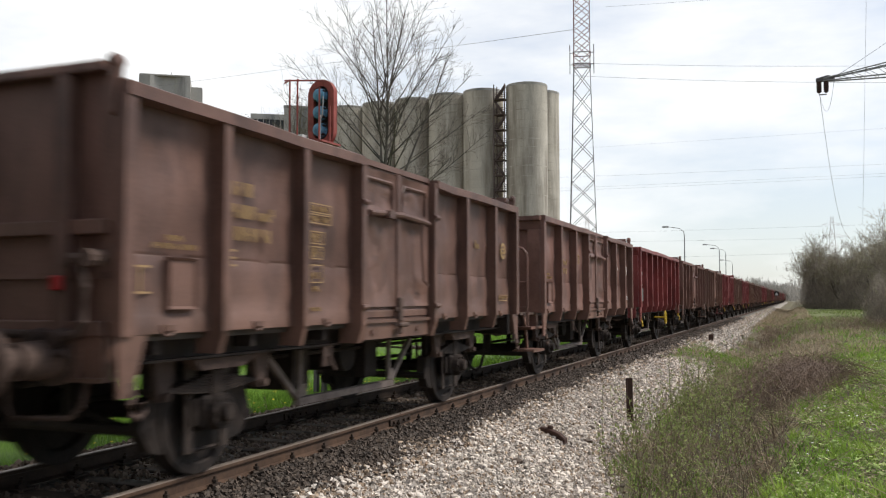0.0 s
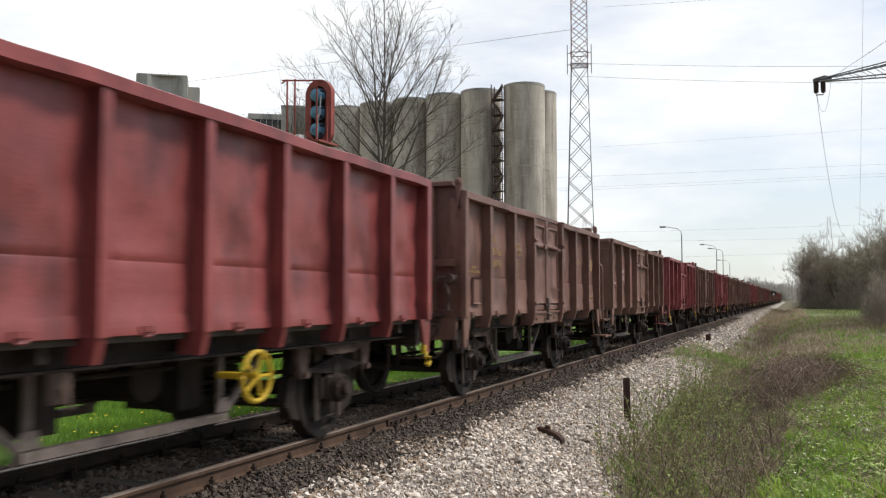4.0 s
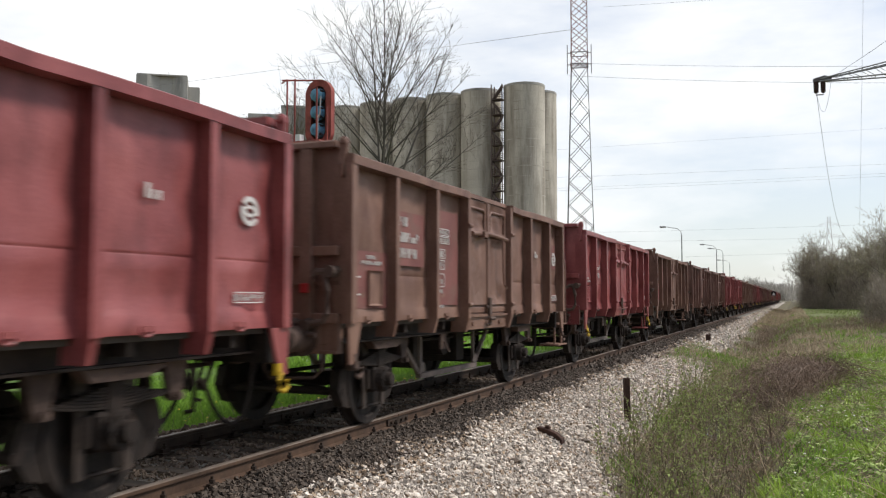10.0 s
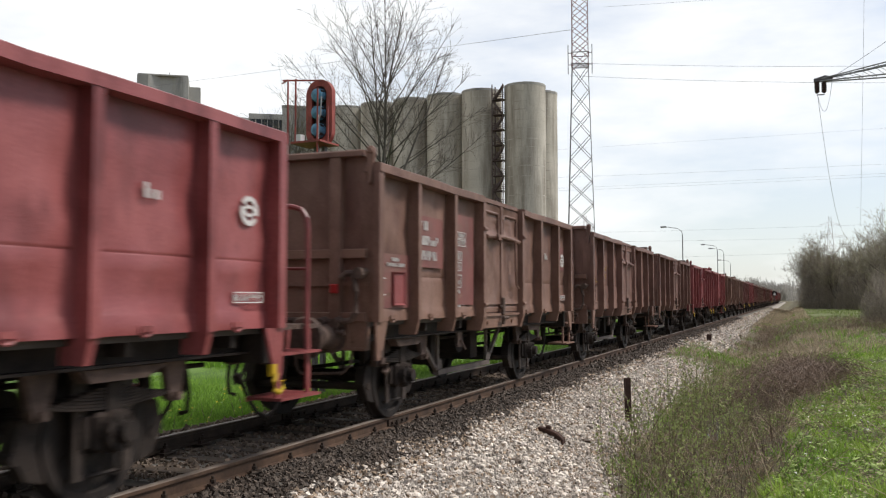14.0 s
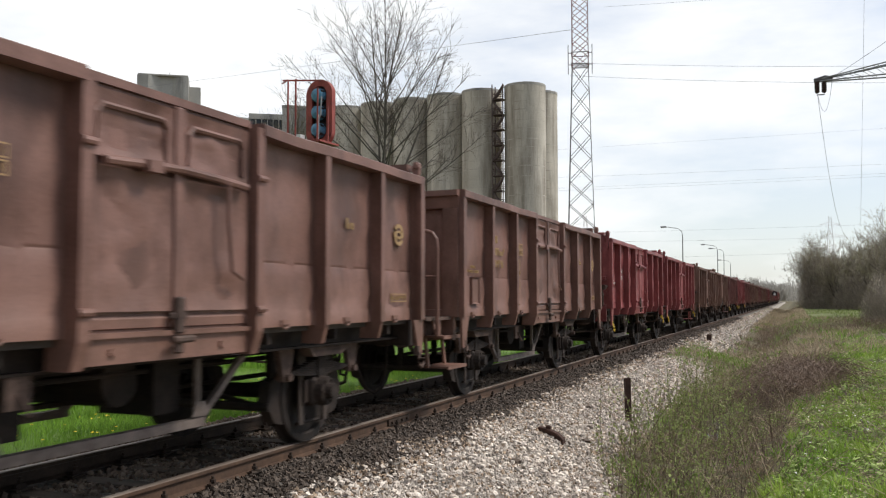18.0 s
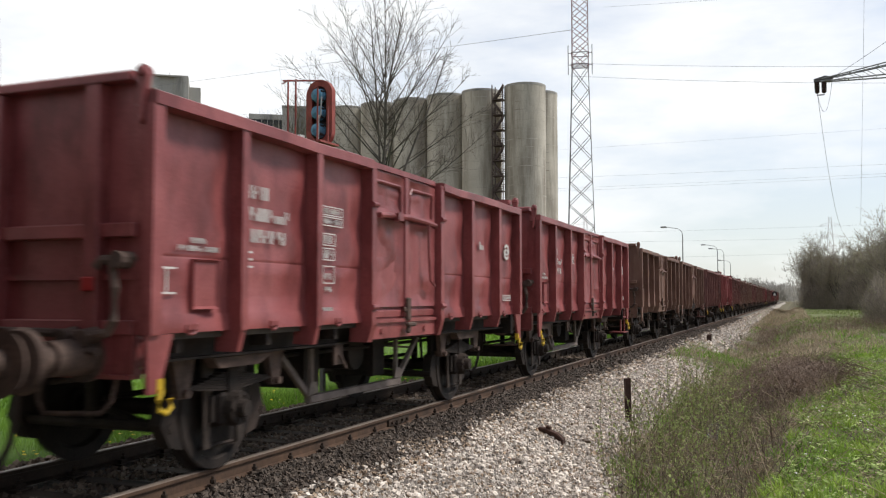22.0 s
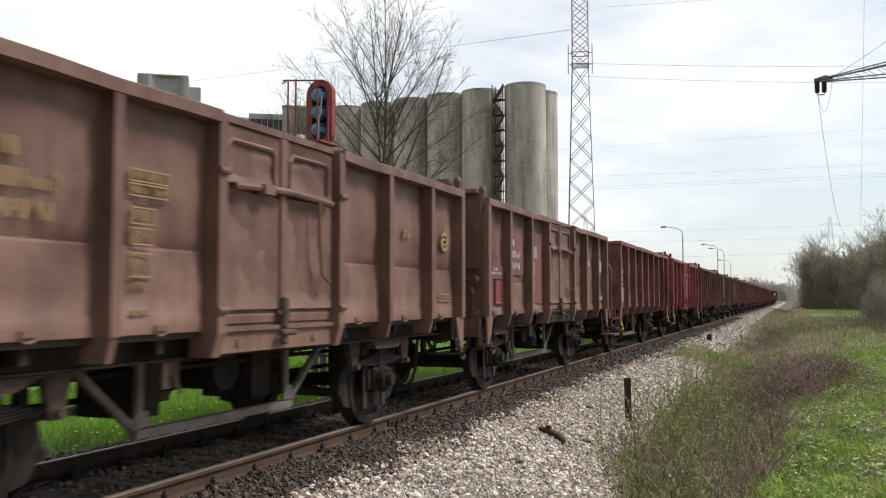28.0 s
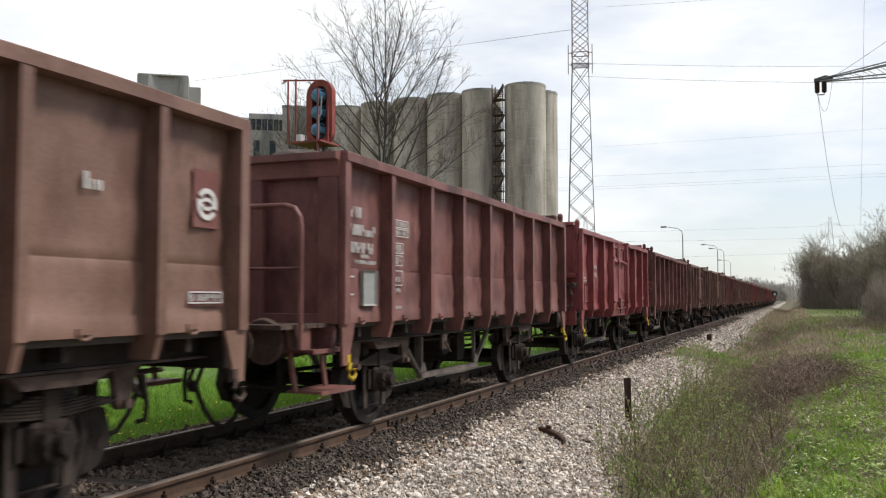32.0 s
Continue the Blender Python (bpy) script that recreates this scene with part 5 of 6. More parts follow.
part("platform", bm, LATTICE, mast)
for s in (-1, 1):
    bm = bmesh.new()
    rod(bm, (s * 1.0, -0.4, 20.4), (s * 1.0, -0.4, 22.9), 0.035, 5)
    rod(bm, (s * 0.6, -0.4, 22.2), (s * 1.0, -0.4, 22.2), 0.03, 5)
    rod(bm, (s * 0.6, -0.4, 21.2), (s * 1.0, -0.4, 21.2), 0.03, 5)
    part("antenna", bm, LATTICE, mast)

pylon = thing("power_pylon", "steel lattice power pylon with a long crossarm", "pylon", at=pose(11.55, 49.6, -0.12))
bm = bmesh.new()
lattice(bm, 1.55, 0.55, -0.3, 19.0, 12, 0.045)
part("mast_frame", bm, LATTICE, pylon)
bm = bmesh.new()
for y in (-0.45, 0.45):
    rod(bm, (-0.7, y, 12.90), (-4.6, y * 0.25, 12.88), 0.040, 5)
    rod(bm, (-0.7, y, 13.66), (-4.6, y * 0.25, 13.00), 0.035, 5)
    for k in range(6):
        a, b = k / 6, (k + 1) / 6
        rod(bm, (-0.7 - 3.9 * a, y * (1 - 0.75 * a), 12.90 - 0.02 * a), (-0.7 - 3.9 * b, y * (1 - 0.75 * b), 13.66 - 0.66 * b), 0.016, 4)
for k in range(7):
    a = k / 6
    rod(bm, (-0.7 - 3.9 * a, 0.45 * (1 - 0.75 * a), 12.90 - 0.02 * a), (-0.7 - 3.9 * a, -0.45 * (1 - 0.75 * a), 12.90 - 0.02 * a), 0.018, 4)
part("crossarm", bm, STEEL, pylon)
bm = bmesh.new()
prism(bm, [(-4.95, 12.86), (-4.1, 12.90), (-4.0, 13.06), (-4.4, 13.16), (-4.95, 13.02)], 1, -0.12, 0.12)
part("arm_tip", bm, LATTICE, pylon)
for x in (-4.80, -4.46):
    bm = bmesh.new()
    rings = []
    for k in range(16):
        z = 13.0 - 0.05 * k
        r = 0.03 if k in (0, 1, 15) else (0.15 if k % 2 else 0.105) - 0.002 * abs(k - 8)
        rings.append([bm.verts.new((x + r * math.cos(2 * math.pi * q / 12), r * math.sin(2 * math.pi * q / 12), z)) for q in range(12)])
    for a, b in zip(rings, rings[1:]):
        for q in range(12):
            bm.faces.new((a[q], b[q], b[(q + 1) % 12], a[(q + 1) % 12]))
    bm.faces.new(rings[0])
    bm.faces.new(rings[-1][::-1])
    part("insulator", bm, CERAMIC, pylon)
bm = bmesh.new()
rod(bm, (-4.82, 0, 12.18), (-4.44, 0, 12.18), 0.03, 6)
part("yoke", bm, LATTICE, pylon)

line = thing("power_line", "thin sagging overhead conductors", "overhead wire")
for a, b, sag, r in (((6.77, 49.6, 12.1), (8.9, 75.0, 6.9), 1.2, 0.018), ((6.77, 49.6, 12.1), (7.5, 49.4, 12.95), 1.35, 0.014),
                     ((9.5, 49.6, 28.0), (10.6, 80.0, 7.5), 0.2, 0.014), ((7.45, 49.6, 12.9), (14.0, 44.0, 16.4), 0.2, 0.02),
                     ((7.4, 49.6, 12.95), (16.0, 49.6, 14.6), 0.1, 0.03), ((7.4, 49.6, 12.9), (16.0, 49.6, 14.4), 0.1, 0.03),
                     ((-12, 73, 21.5), (60, 90, 21.0), 1.2, 0.02), ((-12, 73, 20.4), (60, 90, 19.6), 1.4, 0.02),
                     ((-150, 260, 40), (150, 260, 37.5), 1.5, 0.05), ((-150, 265, 36.5), (150, 265, 36.8), 1.5, 0.05), ((-150, 265, 35.7), (150, 265, 36.0), 1.5, 0.05),
                     ((-150, 200, 36.8), (150, 200, 37.5), 1.0, 0.03), ((-271, 237, 72.6), (-11.8, 73.1, 24.4), 0.5, 0.03), ((-9, 73, 26), (60, 73, 25.5), 1.0, 0.014),
                     ((-60, 300, 24.0), (150, 300, 27.0), 1.2, 0.05), ((-60, 320, 22.0), (150, 300, 22.5), 1.2, 0.05), ((-40, 300, 15.0), (150, 300, 21.0), 1.2, 0.05)):
    bm = bmesh.new()
    sagging(bm, a, b, sag, r * (0.6 if b[1] < 140 else 0.38))
    part("wire", bm, WIRE, line)

far_pylons = [(23.2, 500, 44), (-99.0, 470, 46), (60, 420, 42)]
for x, y, h in far_pylons:
    t = thing("power_pylon", "distant grey lattice power pylon", "pylon", at=pose(x, y, 0))
    bm = bmesh.new()
    lattice(bm, 3.2, 0.6, -0.3, h, 8, 0.05)
    part("mast_frame", bm, FARSTEEL, t)
    for z, w in ((h * 0.62, 9), (h * 0.76, 7), (h * 0.9, 5)):
        bm = bmesh.new()
        for k in (-1, 1):
            rod(bm, (k * w, 0, z), (0, 0, z), 0.06, 4)
            rod(bm, (k * w, 0, z), (0, 0, z + 1.6), 0.06, 4)
        part("crossarm", bm, FARSTEEL, t)


# ---- street lamps ----
def street_lamp(x, y, h, reach):
    t = thing("street_lamp", "tall grey street lamp with a curved arm", "street lamp", "street lamps beside the road", at=pose(x, y, 0))
    bm = bmesh.new()
    rod(bm, (0, 0, -0.5), (0, 0, h - 0.9), 0.095, 8, 0.06)
    part("pole", bm, STEEL, t)
    bm = bmesh.new()
    tube(bm, [(0, 0, h - 1.0), (-0.1, 0, h - 0.5), (-0.5, 0, h - 0.15), (-reach + 0.3, 0, h + 0.1)], 0.04, 6)
    part("arm", bm, STEEL, t)
    bm = bmesh.new()
    box(bm, (-reach - 0.4, -0.16, h + 0.0), (-reach + 0.35, 0.16, h + 0.2))
    bevel(bm, 0.06)
    part("lamp_head", bm, STEEL, t)


for x, y, h in ((-7.0, 109.3, 10.0), (-6.1, 149.5, 10.1), (-6.05, 162.6, 10.15), (-7.3, 199.6, 9.6)):
    street_lamp(x, y, h, 2.2)

# ---- railway signal ----
signal = thing("railway_signal", "red railway signal seen from behind, blue lamp housings", "railway signal", at=pose(-3.08, 14.95, -0.07, 0, 0, -4))
bm = bmesh.new()
for x in (-0.09, 0.09):
    box(bm, (x - 0.035, -0.05, -0.5), (x + 0.035, 0.05, 4.55))
for k in range(9):
    box(bm, (-0.06, -0.03, 0.2 + k * 0.5), (0.06, 0.03, 0.26 + k * 0.5))
part("mast", bm, LATTICE, signal, "grey steel mast")
bm = bmesh.new()
ring_o, ring_i = [], []
for k in range(40):
    a = 2 * math.pi * k / 40
    cz = 0.36 if math.sin(a) > 0 else -0.36
    ring_o.append((0.30 * math.cos(a), 5.12 + cz + 0.30 * math.sin(a)))
    ring_i.append((0.17 * math.cos(a), 5.12 + cz + 0.17 * math.sin(a)))
for k in range(40):
    j = (k + 1) % 40
    prism(bm, [ring_o[k], ring_o[j], ring_i[j], ring_i[k]], 1, -0.06, 0.06)
part("back_board", bm, MASTRED, signal)
bm = bmesh.new()
prism(bm, ring_i, 1, 0.02, 0.05)
part("inner_plate", bm, BLACK, signal)
for k in range(3):
    bm = bmesh.new()
    z = 4.78 + k * 0.34
    rod(bm, (0.0, -0.16, z), (0.0, 0.02, z), 0.12, 18, 0.155)
    rod(bm, (0.0, -0.20, z), (0.0, -0.16, z), 0.06, 12, 0.12)
    smooth(bm)
    housing = part("lamp_housing", bm, LENSBLUE, signal)
    bm = bmesh.new()
    rod(bm, (0.0, -0.03, z), (0.0, 0.018, z), 0.165, 18)
    part("gasket", bm, BLACK, housing)
    bm = bmesh.new()
    for a in (0.6, 2.2, 3.9, 5.5):
        box(bm, (0.125 * math.cos(a) - 0.02, -0.15, z + 0.125 * math.sin(a) - 0.02), (0.125 * math.cos(a) + 0.02, -0.03, z + 0.125 * math.sin(a) + 0.02))
    part("clamp", bm, BLACK, housing)
bm = bmesh.new()
box(bm, (-0.32, -0.55, 4.46), (0.36, 0.10, 4.50))
part("platform", bm, MASTRED, signal)
bm = bmesh.new()
for p, q in (((-0.42, -0.5, 4.48), (-0.42, -0.5, 5.72)), ((-0.24, -0.5, 4.48), (-0.24, -0.5, 5.72)), ((-0.55, -0.5, 5.72), (0.1, -0.1, 5.74)), ((-0.55, -0.5, 5.66), (-0.42, -0.5, 5.72)), ((0.26, -0.5, 3.6), (0.26, -0.5, 5.5)), ((0.30, -0.2, 4.46), (0.30, -0.2, 5.2))):
    rod(bm, p, q, 0.017, 6)
part("guard_rail", bm, MASTRED, signal)
bm = bmesh.new()
tube(bm, [(0.10, -0.24, 4.40), (0.11, -0.24, 4.95), (0.15, -0.23, 5.05), (0.16, -0.22, 5.40)], 0.016, 6)
part("cable_pipe", bm, STEEL, signal, "grey cable pipe")
# White disc in place of a glint on the lamp housing.
bm = bmesh.new()
rod(bm, (0.09, -0.23, 5.02), (0.09, -0.20, 5.02), 0.03, 10)
part("tail_reflector", bm, SIGNWHITE, signal, "small white disc painted as a lamp glint")
bm = bmesh.new()
box(bm, (-0.26, -0.5, 4.51), (-0.12, -0.36, 4.64))
part("junction_box", bm, SIGNWHITE, signal, "small white box")


# ---- trees ----
def grow(paths, p, d, length, r, depth, rng, spread, up, kids, inside=None):
    if inside and depth < 3 and not inside(p):
        return
    pts = [p.copy()]
    n = 4 if depth > 1 else 3
    for _ in range(n):
        d = (d + Vector((rng.gauss(0, 0.10), rng.gauss(0, 0.10), rng.gauss(up, 0.05)))).normalized()
        p = p + d * length / n
        pts.append(p.copy())
    paths.append((depth, pts, r))
    if depth == 0:
        return
    for k in range(kids):
        i = rng.randint(1, n) if k else n
        a = rng.uniform(0, 2 * math.pi)
        side = d.orthogonal().normalized()
        side = Matrix.Rotation(a, 3, d) @ side
        nd = (d + side * spread * rng.uniform(0.6, 1.3)).normalized()
        grow(paths, pts[i], nd, length * rng.uniform(0.55, 0.85), r * rng.uniform(0.45, 0.65), depth - 1, rng, spread, up, kids, inside)


def paths_mesh(name, paths, mat, sides, least=0.006, taper=0.5):
    verts, faces = [], []
    for depth, pts, r in paths:
        base = len(verts)
        m = len(pts)
        for i, p in enumerate(pts):
            d = (pts[min(i + 1, m - 1)] - pts[max(i - 1, 0)]).normalized()
            q = d.to_track_quat("Z", "Y").to_matrix()
            rr = max(least, r * (1 - taper * i / (m - 1)))
            for k in range(sides):
                a = 2 * math.pi * k / sides
                verts.append(p + q @ Vector((rr * math.cos(a), rr * math.sin(a), 0)))
        for i in range(m - 1):
            for k in range(sides):
                faces.append((base + i * sides + k, base + i * sides + (k + 1) % sides, base + (i + 1) * sides + (k + 1) % sides, base + (i + 1) * sides + k))
    me = bpy.data.meshes.new(name)
    me.from_pydata([v[:] for v in verts], [], faces)
    me.polygons.foreach_set("use_smooth", [True] * len(faces))
    me.materials.append(mat)
    return me


def leaf_mesh(name, spots, size, mat, rng, rise=1.0):
    verts, faces = [], []
    for p in spots:
        a = Vector((rng.gauss(0, 1), rng.gauss(0, 1), rng.gauss(0, rise))).normalized()
        b = a.cross(Vector((rng.gauss(0, rise * 0.6), rng.gauss(0, rise * 0.6), 1))).normalized()
        s = size * rng.uniform(0.6, 1.4)
        i = len(verts)
        verts += [(p + a * s)[:], (p + b * s * 0.45)[:], (p - a * s)[:], (p - b * s * 0.45)[:]]
        faces.append((i, i + 1, i + 2, i + 3))
    me = bpy.data.meshes.new(name)
    me.from_pydata(verts, [], faces)
    me.materials.append(mat)
    return me


def bare_tree(label, height, seed, stems, spread, up, depth, kids, trunk_r, twig_mat, buds=0, bud_mat=None, trunk_share=0.16, first=0.36, least=0.006, name="tree", lean=0.35, trunk=True, bud_size=0.05, inside=None):
    rng = random.Random(seed)
    t = thing(name, label, "tree" if name == "tree" else "shrub")
    paths = []
    th = height * trunk_share
    trunk_pts = [Vector((0, 0, -0.6)), Vector((0.03, 0.02, th * 0.5)), Vector((0, 0.04, th))]
    for k in range(stems):
        a = 2 * math.pi * (k + rng.uniform(-0.3, 0.3)) / stems
        tilt = rng.uniform(0.15, 1.0) * lean if k else 0.02
        d = Vector((math.cos(a) * tilt, math.sin(a) * tilt, 1)).normalized()
        grow(paths, Vector((0.02, 0, th * rng.uniform(0.55, 1.0))), d, height * first * (1.0 if k == 0 else rng.uniform(0.75, 1.0)), trunk_r * (0.6 if k == 0 else rng.uniform(0.3, 0.5)), depth, rng, spread, up, kids, inside)
    if trunk:
        part("trunk", paths_mesh("trunk", [(9, trunk_pts, trunk_r)], BARK, 10), BARK, t)
    part("branching", paths_mesh("branching", [p for p in paths if p[0] >= depth - 1], BARK if trunk else twig_mat, 6, least), BARK, t)
    part("crown", paths_mesh("crown", [p for p in paths if p[0] < depth - 1], twig_mat, 3, least), twig_mat, t)
    if buds:
        tips = [q for d, pts, r in paths if d <= 1 for q in pts[1:]]
        spots = [rng.choice(tips) + Vector((rng.gauss(0, 0.06), rng.gauss(0, 0.06), rng.gauss(0, 0.06))) for _ in range(buds)]
        part("foliage", leaf_mesh("foliage", spots, bud_size, bud_mat, rng), bud_mat, t)
    return t


def curved(p, d, length, up, rng, n=5, wobble=0.05):
    """A limb that leaves p along d and bends upward."""
    pts = [p.copy()]
    for _ in range(n):
        d = (d + Vector((rng.gauss(0, wobble), rng.gauss(0, wobble), up))).normalized()
        p = p + d * length / n
        pts.append(p.copy())
    return pts


def along(pts, u):
    f = u * (len(pts) - 1)
    i = min(int(f), len(pts) - 2)
    return pts[i].lerp(pts[i + 1], f - i), (pts[i + 1] - pts[i]).normalized()


def aside(d, angle, rng):
    s = Matrix.Rotation(rng.uniform(0, 6.28), 3, d) @ d.orthogonal().normalized()
    return (d * math.cos(angle) + s * math.sin(angle)).normalized()


def upswept_tree(label, height, fork, radius, limbs, seed, twig_mat):
    """An open bare crown: straight limbs that fan out from a short trunk, with alternate side branches and fine twigs."""
    rng = random.Random(seed)
    t = thing("tree", label, "tree")
    mid = fork + (height - fork) * 0.32
    inside = lambda p: (p.x ** 2 + p.y ** 2) / (radius * (1 + 0.16 * noise.noise(p * 0.7))) ** 2 + ((p.z - mid) / (height - mid if p.z > mid else mid * 0.85)) ** 2 < 1
    trunk = [Vector((0, 0, -0.6)), Vector((0.04, 0, fork * 0.5)), Vector((0, 0.03, fork))]
    bough, lateral, spray, twig = [], [], [], []

    def clipped(pts):
        n = next((i for i, p in enumerate(pts) if i and not inside(p)), len(pts))
        return pts[:max(2, n)]

    def length_of(pts):
        return sum((q - p).length for p, q in zip(pts, pts[1:]))

    for k in range(limbs):
        u = max(0.0, (k - 3.5) / (limbs - 4))
        az = k * 2.4 + rng.gauss(0, 0.25)
        tilt = radians((3 + 4 * k if k < 4 else 64 - 34 * u) + rng.gauss(0, 4))
        p = Vector((0, 0.02, fork)) if k < 4 else along(bough[k % 3][1], 0.62 * u)[0]
        d = Vector((math.sin(tilt) * math.cos(az), math.sin(tilt) * math.sin(az), math.cos(tilt)))
        pts = clipped(curved(p, d, (height - fork) * 1.3, 0.014, rng, 16, 0.035))
        bough.append((3, pts, 0.085 if k < 4 else 0.055 - 0.02 * u))
    for _, pts, r in list(bough):
        span = length_of(pts)
        for k in range(int(span * 1.5)):
            u = 0.36 + 0.61 * (k + rng.random()) / (span * 1.5)
            p, d = along(pts, min(0.98, u))
            nd = (aside(d, radians(rng.uniform(26, 48)), rng) + Vector((0, 0, 0.10))).normalized()
            lateral.append((2, clipped(curved(p, nd, (0.6 + 0.27 * span * (1 - u)) * rng.uniform(0.6, 1.15), 0.03, rng, 6, 0.05)), r * 0.26))
    for _, pts, r in lateral:
        span = length_of(pts)
        for k in range(int(1 + span * 2.6)):
            p, d = along(pts, rng.uniform(0.18, 0.97))
            nd = (aside(d, radians(rng.uniform(25, 48)), rng) + Vector((0, 0, 0.06))).normalized()
            spray.append((1, curved(p, nd, rng.uniform(0.5, 1.2), 0.03, rng, 3, 0.06), 0.0075))
    for _, pts, r in spray:
        for k in range(2):
            p, d = along(pts, rng.uniform(0.2, 1.0))
            q = aside(d, radians(rng.uniform(20, 50)), rng)
            twig.append((0, [p, p + q * rng.uniform(0.2, 0.55)], 0.005))
    part("trunk", paths_mesh("trunk", [(9, trunk, 0.17)], BARK, 10, 0.03), BARK, t)
    part("branching", paths_mesh("branching", bough, BARK, 6, 0.010, 0.85), BARK, t)
    part("crown", paths_mesh("crown", lateral, twig_mat, 4, 0.006, 0.75), twig_mat, t)
    part("branch_spray", paths_mesh("branch_spray", spray, twig_mat, 3, 0.005), twig_mat, t)
    part("twig_spray", paths_mesh("twig_spray", twig, twig_mat, 3, 0.0035), twig_mat, t)
    for ob in t.children:
        if not ob.name.startswith("trunk"):
            ob["kind"] = "stuff"
    return t


tall = upswept_tree("tall bare tree with upswept branches in early spring", 17.8, 5.2, 6.0, 40, 12, TWIG)
tall.matrix_basis = pose(-14.2, 40.6, -0.4)
side_tree = upswept_tree("slim bare tree behind the signal", 12.9, 4.4, 3.5, 28, 5, TWIGPALE)
side_tree.matrix_basis = pose(-19.0, 40.0, -0.4)
low_tree = bare_tree("young tree with yellow-green spring leaves", 14.8, 8, 5, 0.5, 0.06, 3, 5, 0.10, TWIGPALE, 9000, SHOOT, 0.12, 0.40, 0.008, lean=0.5, bud_size=0.10)
low_tree.matrix_basis = pose(-33.0, 42.0, -0.4)

# the thicket beside the line ahead
def thicket_shrub(label, radius, height, count, seed):
    """A leafless shrub: a dome of fine upward twigs on a few stems, filled down to the ground."""
    rng = random.Random(seed)
    t = thing("shrub", label, "shrub")
    stems, twigs = [], []
    for _ in range(14):
        a, q = rng.uniform(0, 6.28), rng.uniform(0.1, 0.7)
        tip = Vector((math.cos(a) * radius * q, math.sin(a) * radius * q, height * rng.uniform(0.5, 0.95)))
        stems.append((1, [Vector((tip.x * 0.2, tip.y * 0.2, -0.3)), tip * 0.5 + Vector((0, 0, 0.2)), tip], 0.035))
    for _ in range(count):
        while True:
            p = Vector((rng.uniform(-1, 1), rng.uniform(-1, 1), rng.uniform(0, 1)))
            if p.x ** 2 + p.y ** 2 + (p.z * 0.95) ** 2 < 1 + 0.5 * noise.noise(p * 2.3 + Vector((seed, 0, 0))):
                break
        p = Vector((p.x * radius, p.y * radius, p.z * height))
        d = Vector((p.x / radius * 0.6 + rng.gauss(0, 0.35), p.y / radius * 0.6 + rng.gauss(0, 0.35), 1.0)).normalized() * rng.uniform(0.3, 0.7)
        twigs.append((0, [p - d * 0.5, p + d * 0.6], rng.uniform(0.006, 0.013)))
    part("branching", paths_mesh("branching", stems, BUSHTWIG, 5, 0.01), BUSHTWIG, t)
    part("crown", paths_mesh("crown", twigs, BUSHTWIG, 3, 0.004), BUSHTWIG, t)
    tips = [pts[-1] for _, pts, _ in twigs]
    spots = [rng.choice(tips) + Vector((rng.gauss(0, 0.1), rng.gauss(0, 0.1), rng.gauss(0, 0.1))) for _ in range(count // 2)]
    part("foliage", leaf_mesh("foliage", spots, 0.05, BUDS, rng), BUDS, t)
    return t


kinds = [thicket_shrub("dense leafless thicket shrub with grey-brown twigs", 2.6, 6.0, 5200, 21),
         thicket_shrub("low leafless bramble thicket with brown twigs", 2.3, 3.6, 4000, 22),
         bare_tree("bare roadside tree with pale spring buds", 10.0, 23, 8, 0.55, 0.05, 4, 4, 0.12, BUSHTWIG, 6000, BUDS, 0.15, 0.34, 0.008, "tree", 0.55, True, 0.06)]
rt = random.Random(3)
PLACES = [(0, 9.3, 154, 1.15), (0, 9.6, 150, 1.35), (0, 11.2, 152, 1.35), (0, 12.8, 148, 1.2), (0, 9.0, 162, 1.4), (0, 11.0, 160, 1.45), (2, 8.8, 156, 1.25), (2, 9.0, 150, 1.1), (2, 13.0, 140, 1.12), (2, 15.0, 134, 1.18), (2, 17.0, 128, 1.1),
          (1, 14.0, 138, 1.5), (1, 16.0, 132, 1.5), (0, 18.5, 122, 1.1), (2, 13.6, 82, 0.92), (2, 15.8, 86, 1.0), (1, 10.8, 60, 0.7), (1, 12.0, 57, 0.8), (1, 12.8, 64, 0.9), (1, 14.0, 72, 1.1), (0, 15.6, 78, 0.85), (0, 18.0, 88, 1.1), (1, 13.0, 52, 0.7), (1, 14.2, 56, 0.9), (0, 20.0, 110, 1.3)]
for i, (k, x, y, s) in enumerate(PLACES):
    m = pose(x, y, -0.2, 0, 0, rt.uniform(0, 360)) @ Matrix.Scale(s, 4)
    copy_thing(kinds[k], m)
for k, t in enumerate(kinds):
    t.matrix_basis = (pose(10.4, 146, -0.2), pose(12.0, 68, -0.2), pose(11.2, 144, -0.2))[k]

# far woods that close the view
rng = random.Random(17)
verts, faces = [], []
for _ in range(5200):
    u = rng.random()
    if u < 0.5:
        x, y = rng.uniform(-60, 4), rng.uniform(395, 470)
    else:
        x, y = rng.uniform(4, 260), rng.uniform(250, 470)
    h = rng.uniform(5, 11) * (0.7 + 0.5 * noise.noise(Vector((x * 0.03, y * 0.02, 0))))
    for _ in range(26):
        i = len(verts)
        px, py, pz = x + rng.gauss(0, 1.6), y + rng.gauss(0, 1.6), max(0.0, rng.random() ** 0.7 * h)
        w = rng.uniform(0.05, 0.2)
        a = rng.uniform(0, 3.14)
        verts += [(px - w * math.cos(a), py - w * math.sin(a), pz), (px + w * math.cos(a), py + w * math.sin(a), pz), (px + rng.gauss(0, 0.3), py, pz + rng.uniform(0.6, 2.0))]
        faces.append((i, i + 1, i + 2))
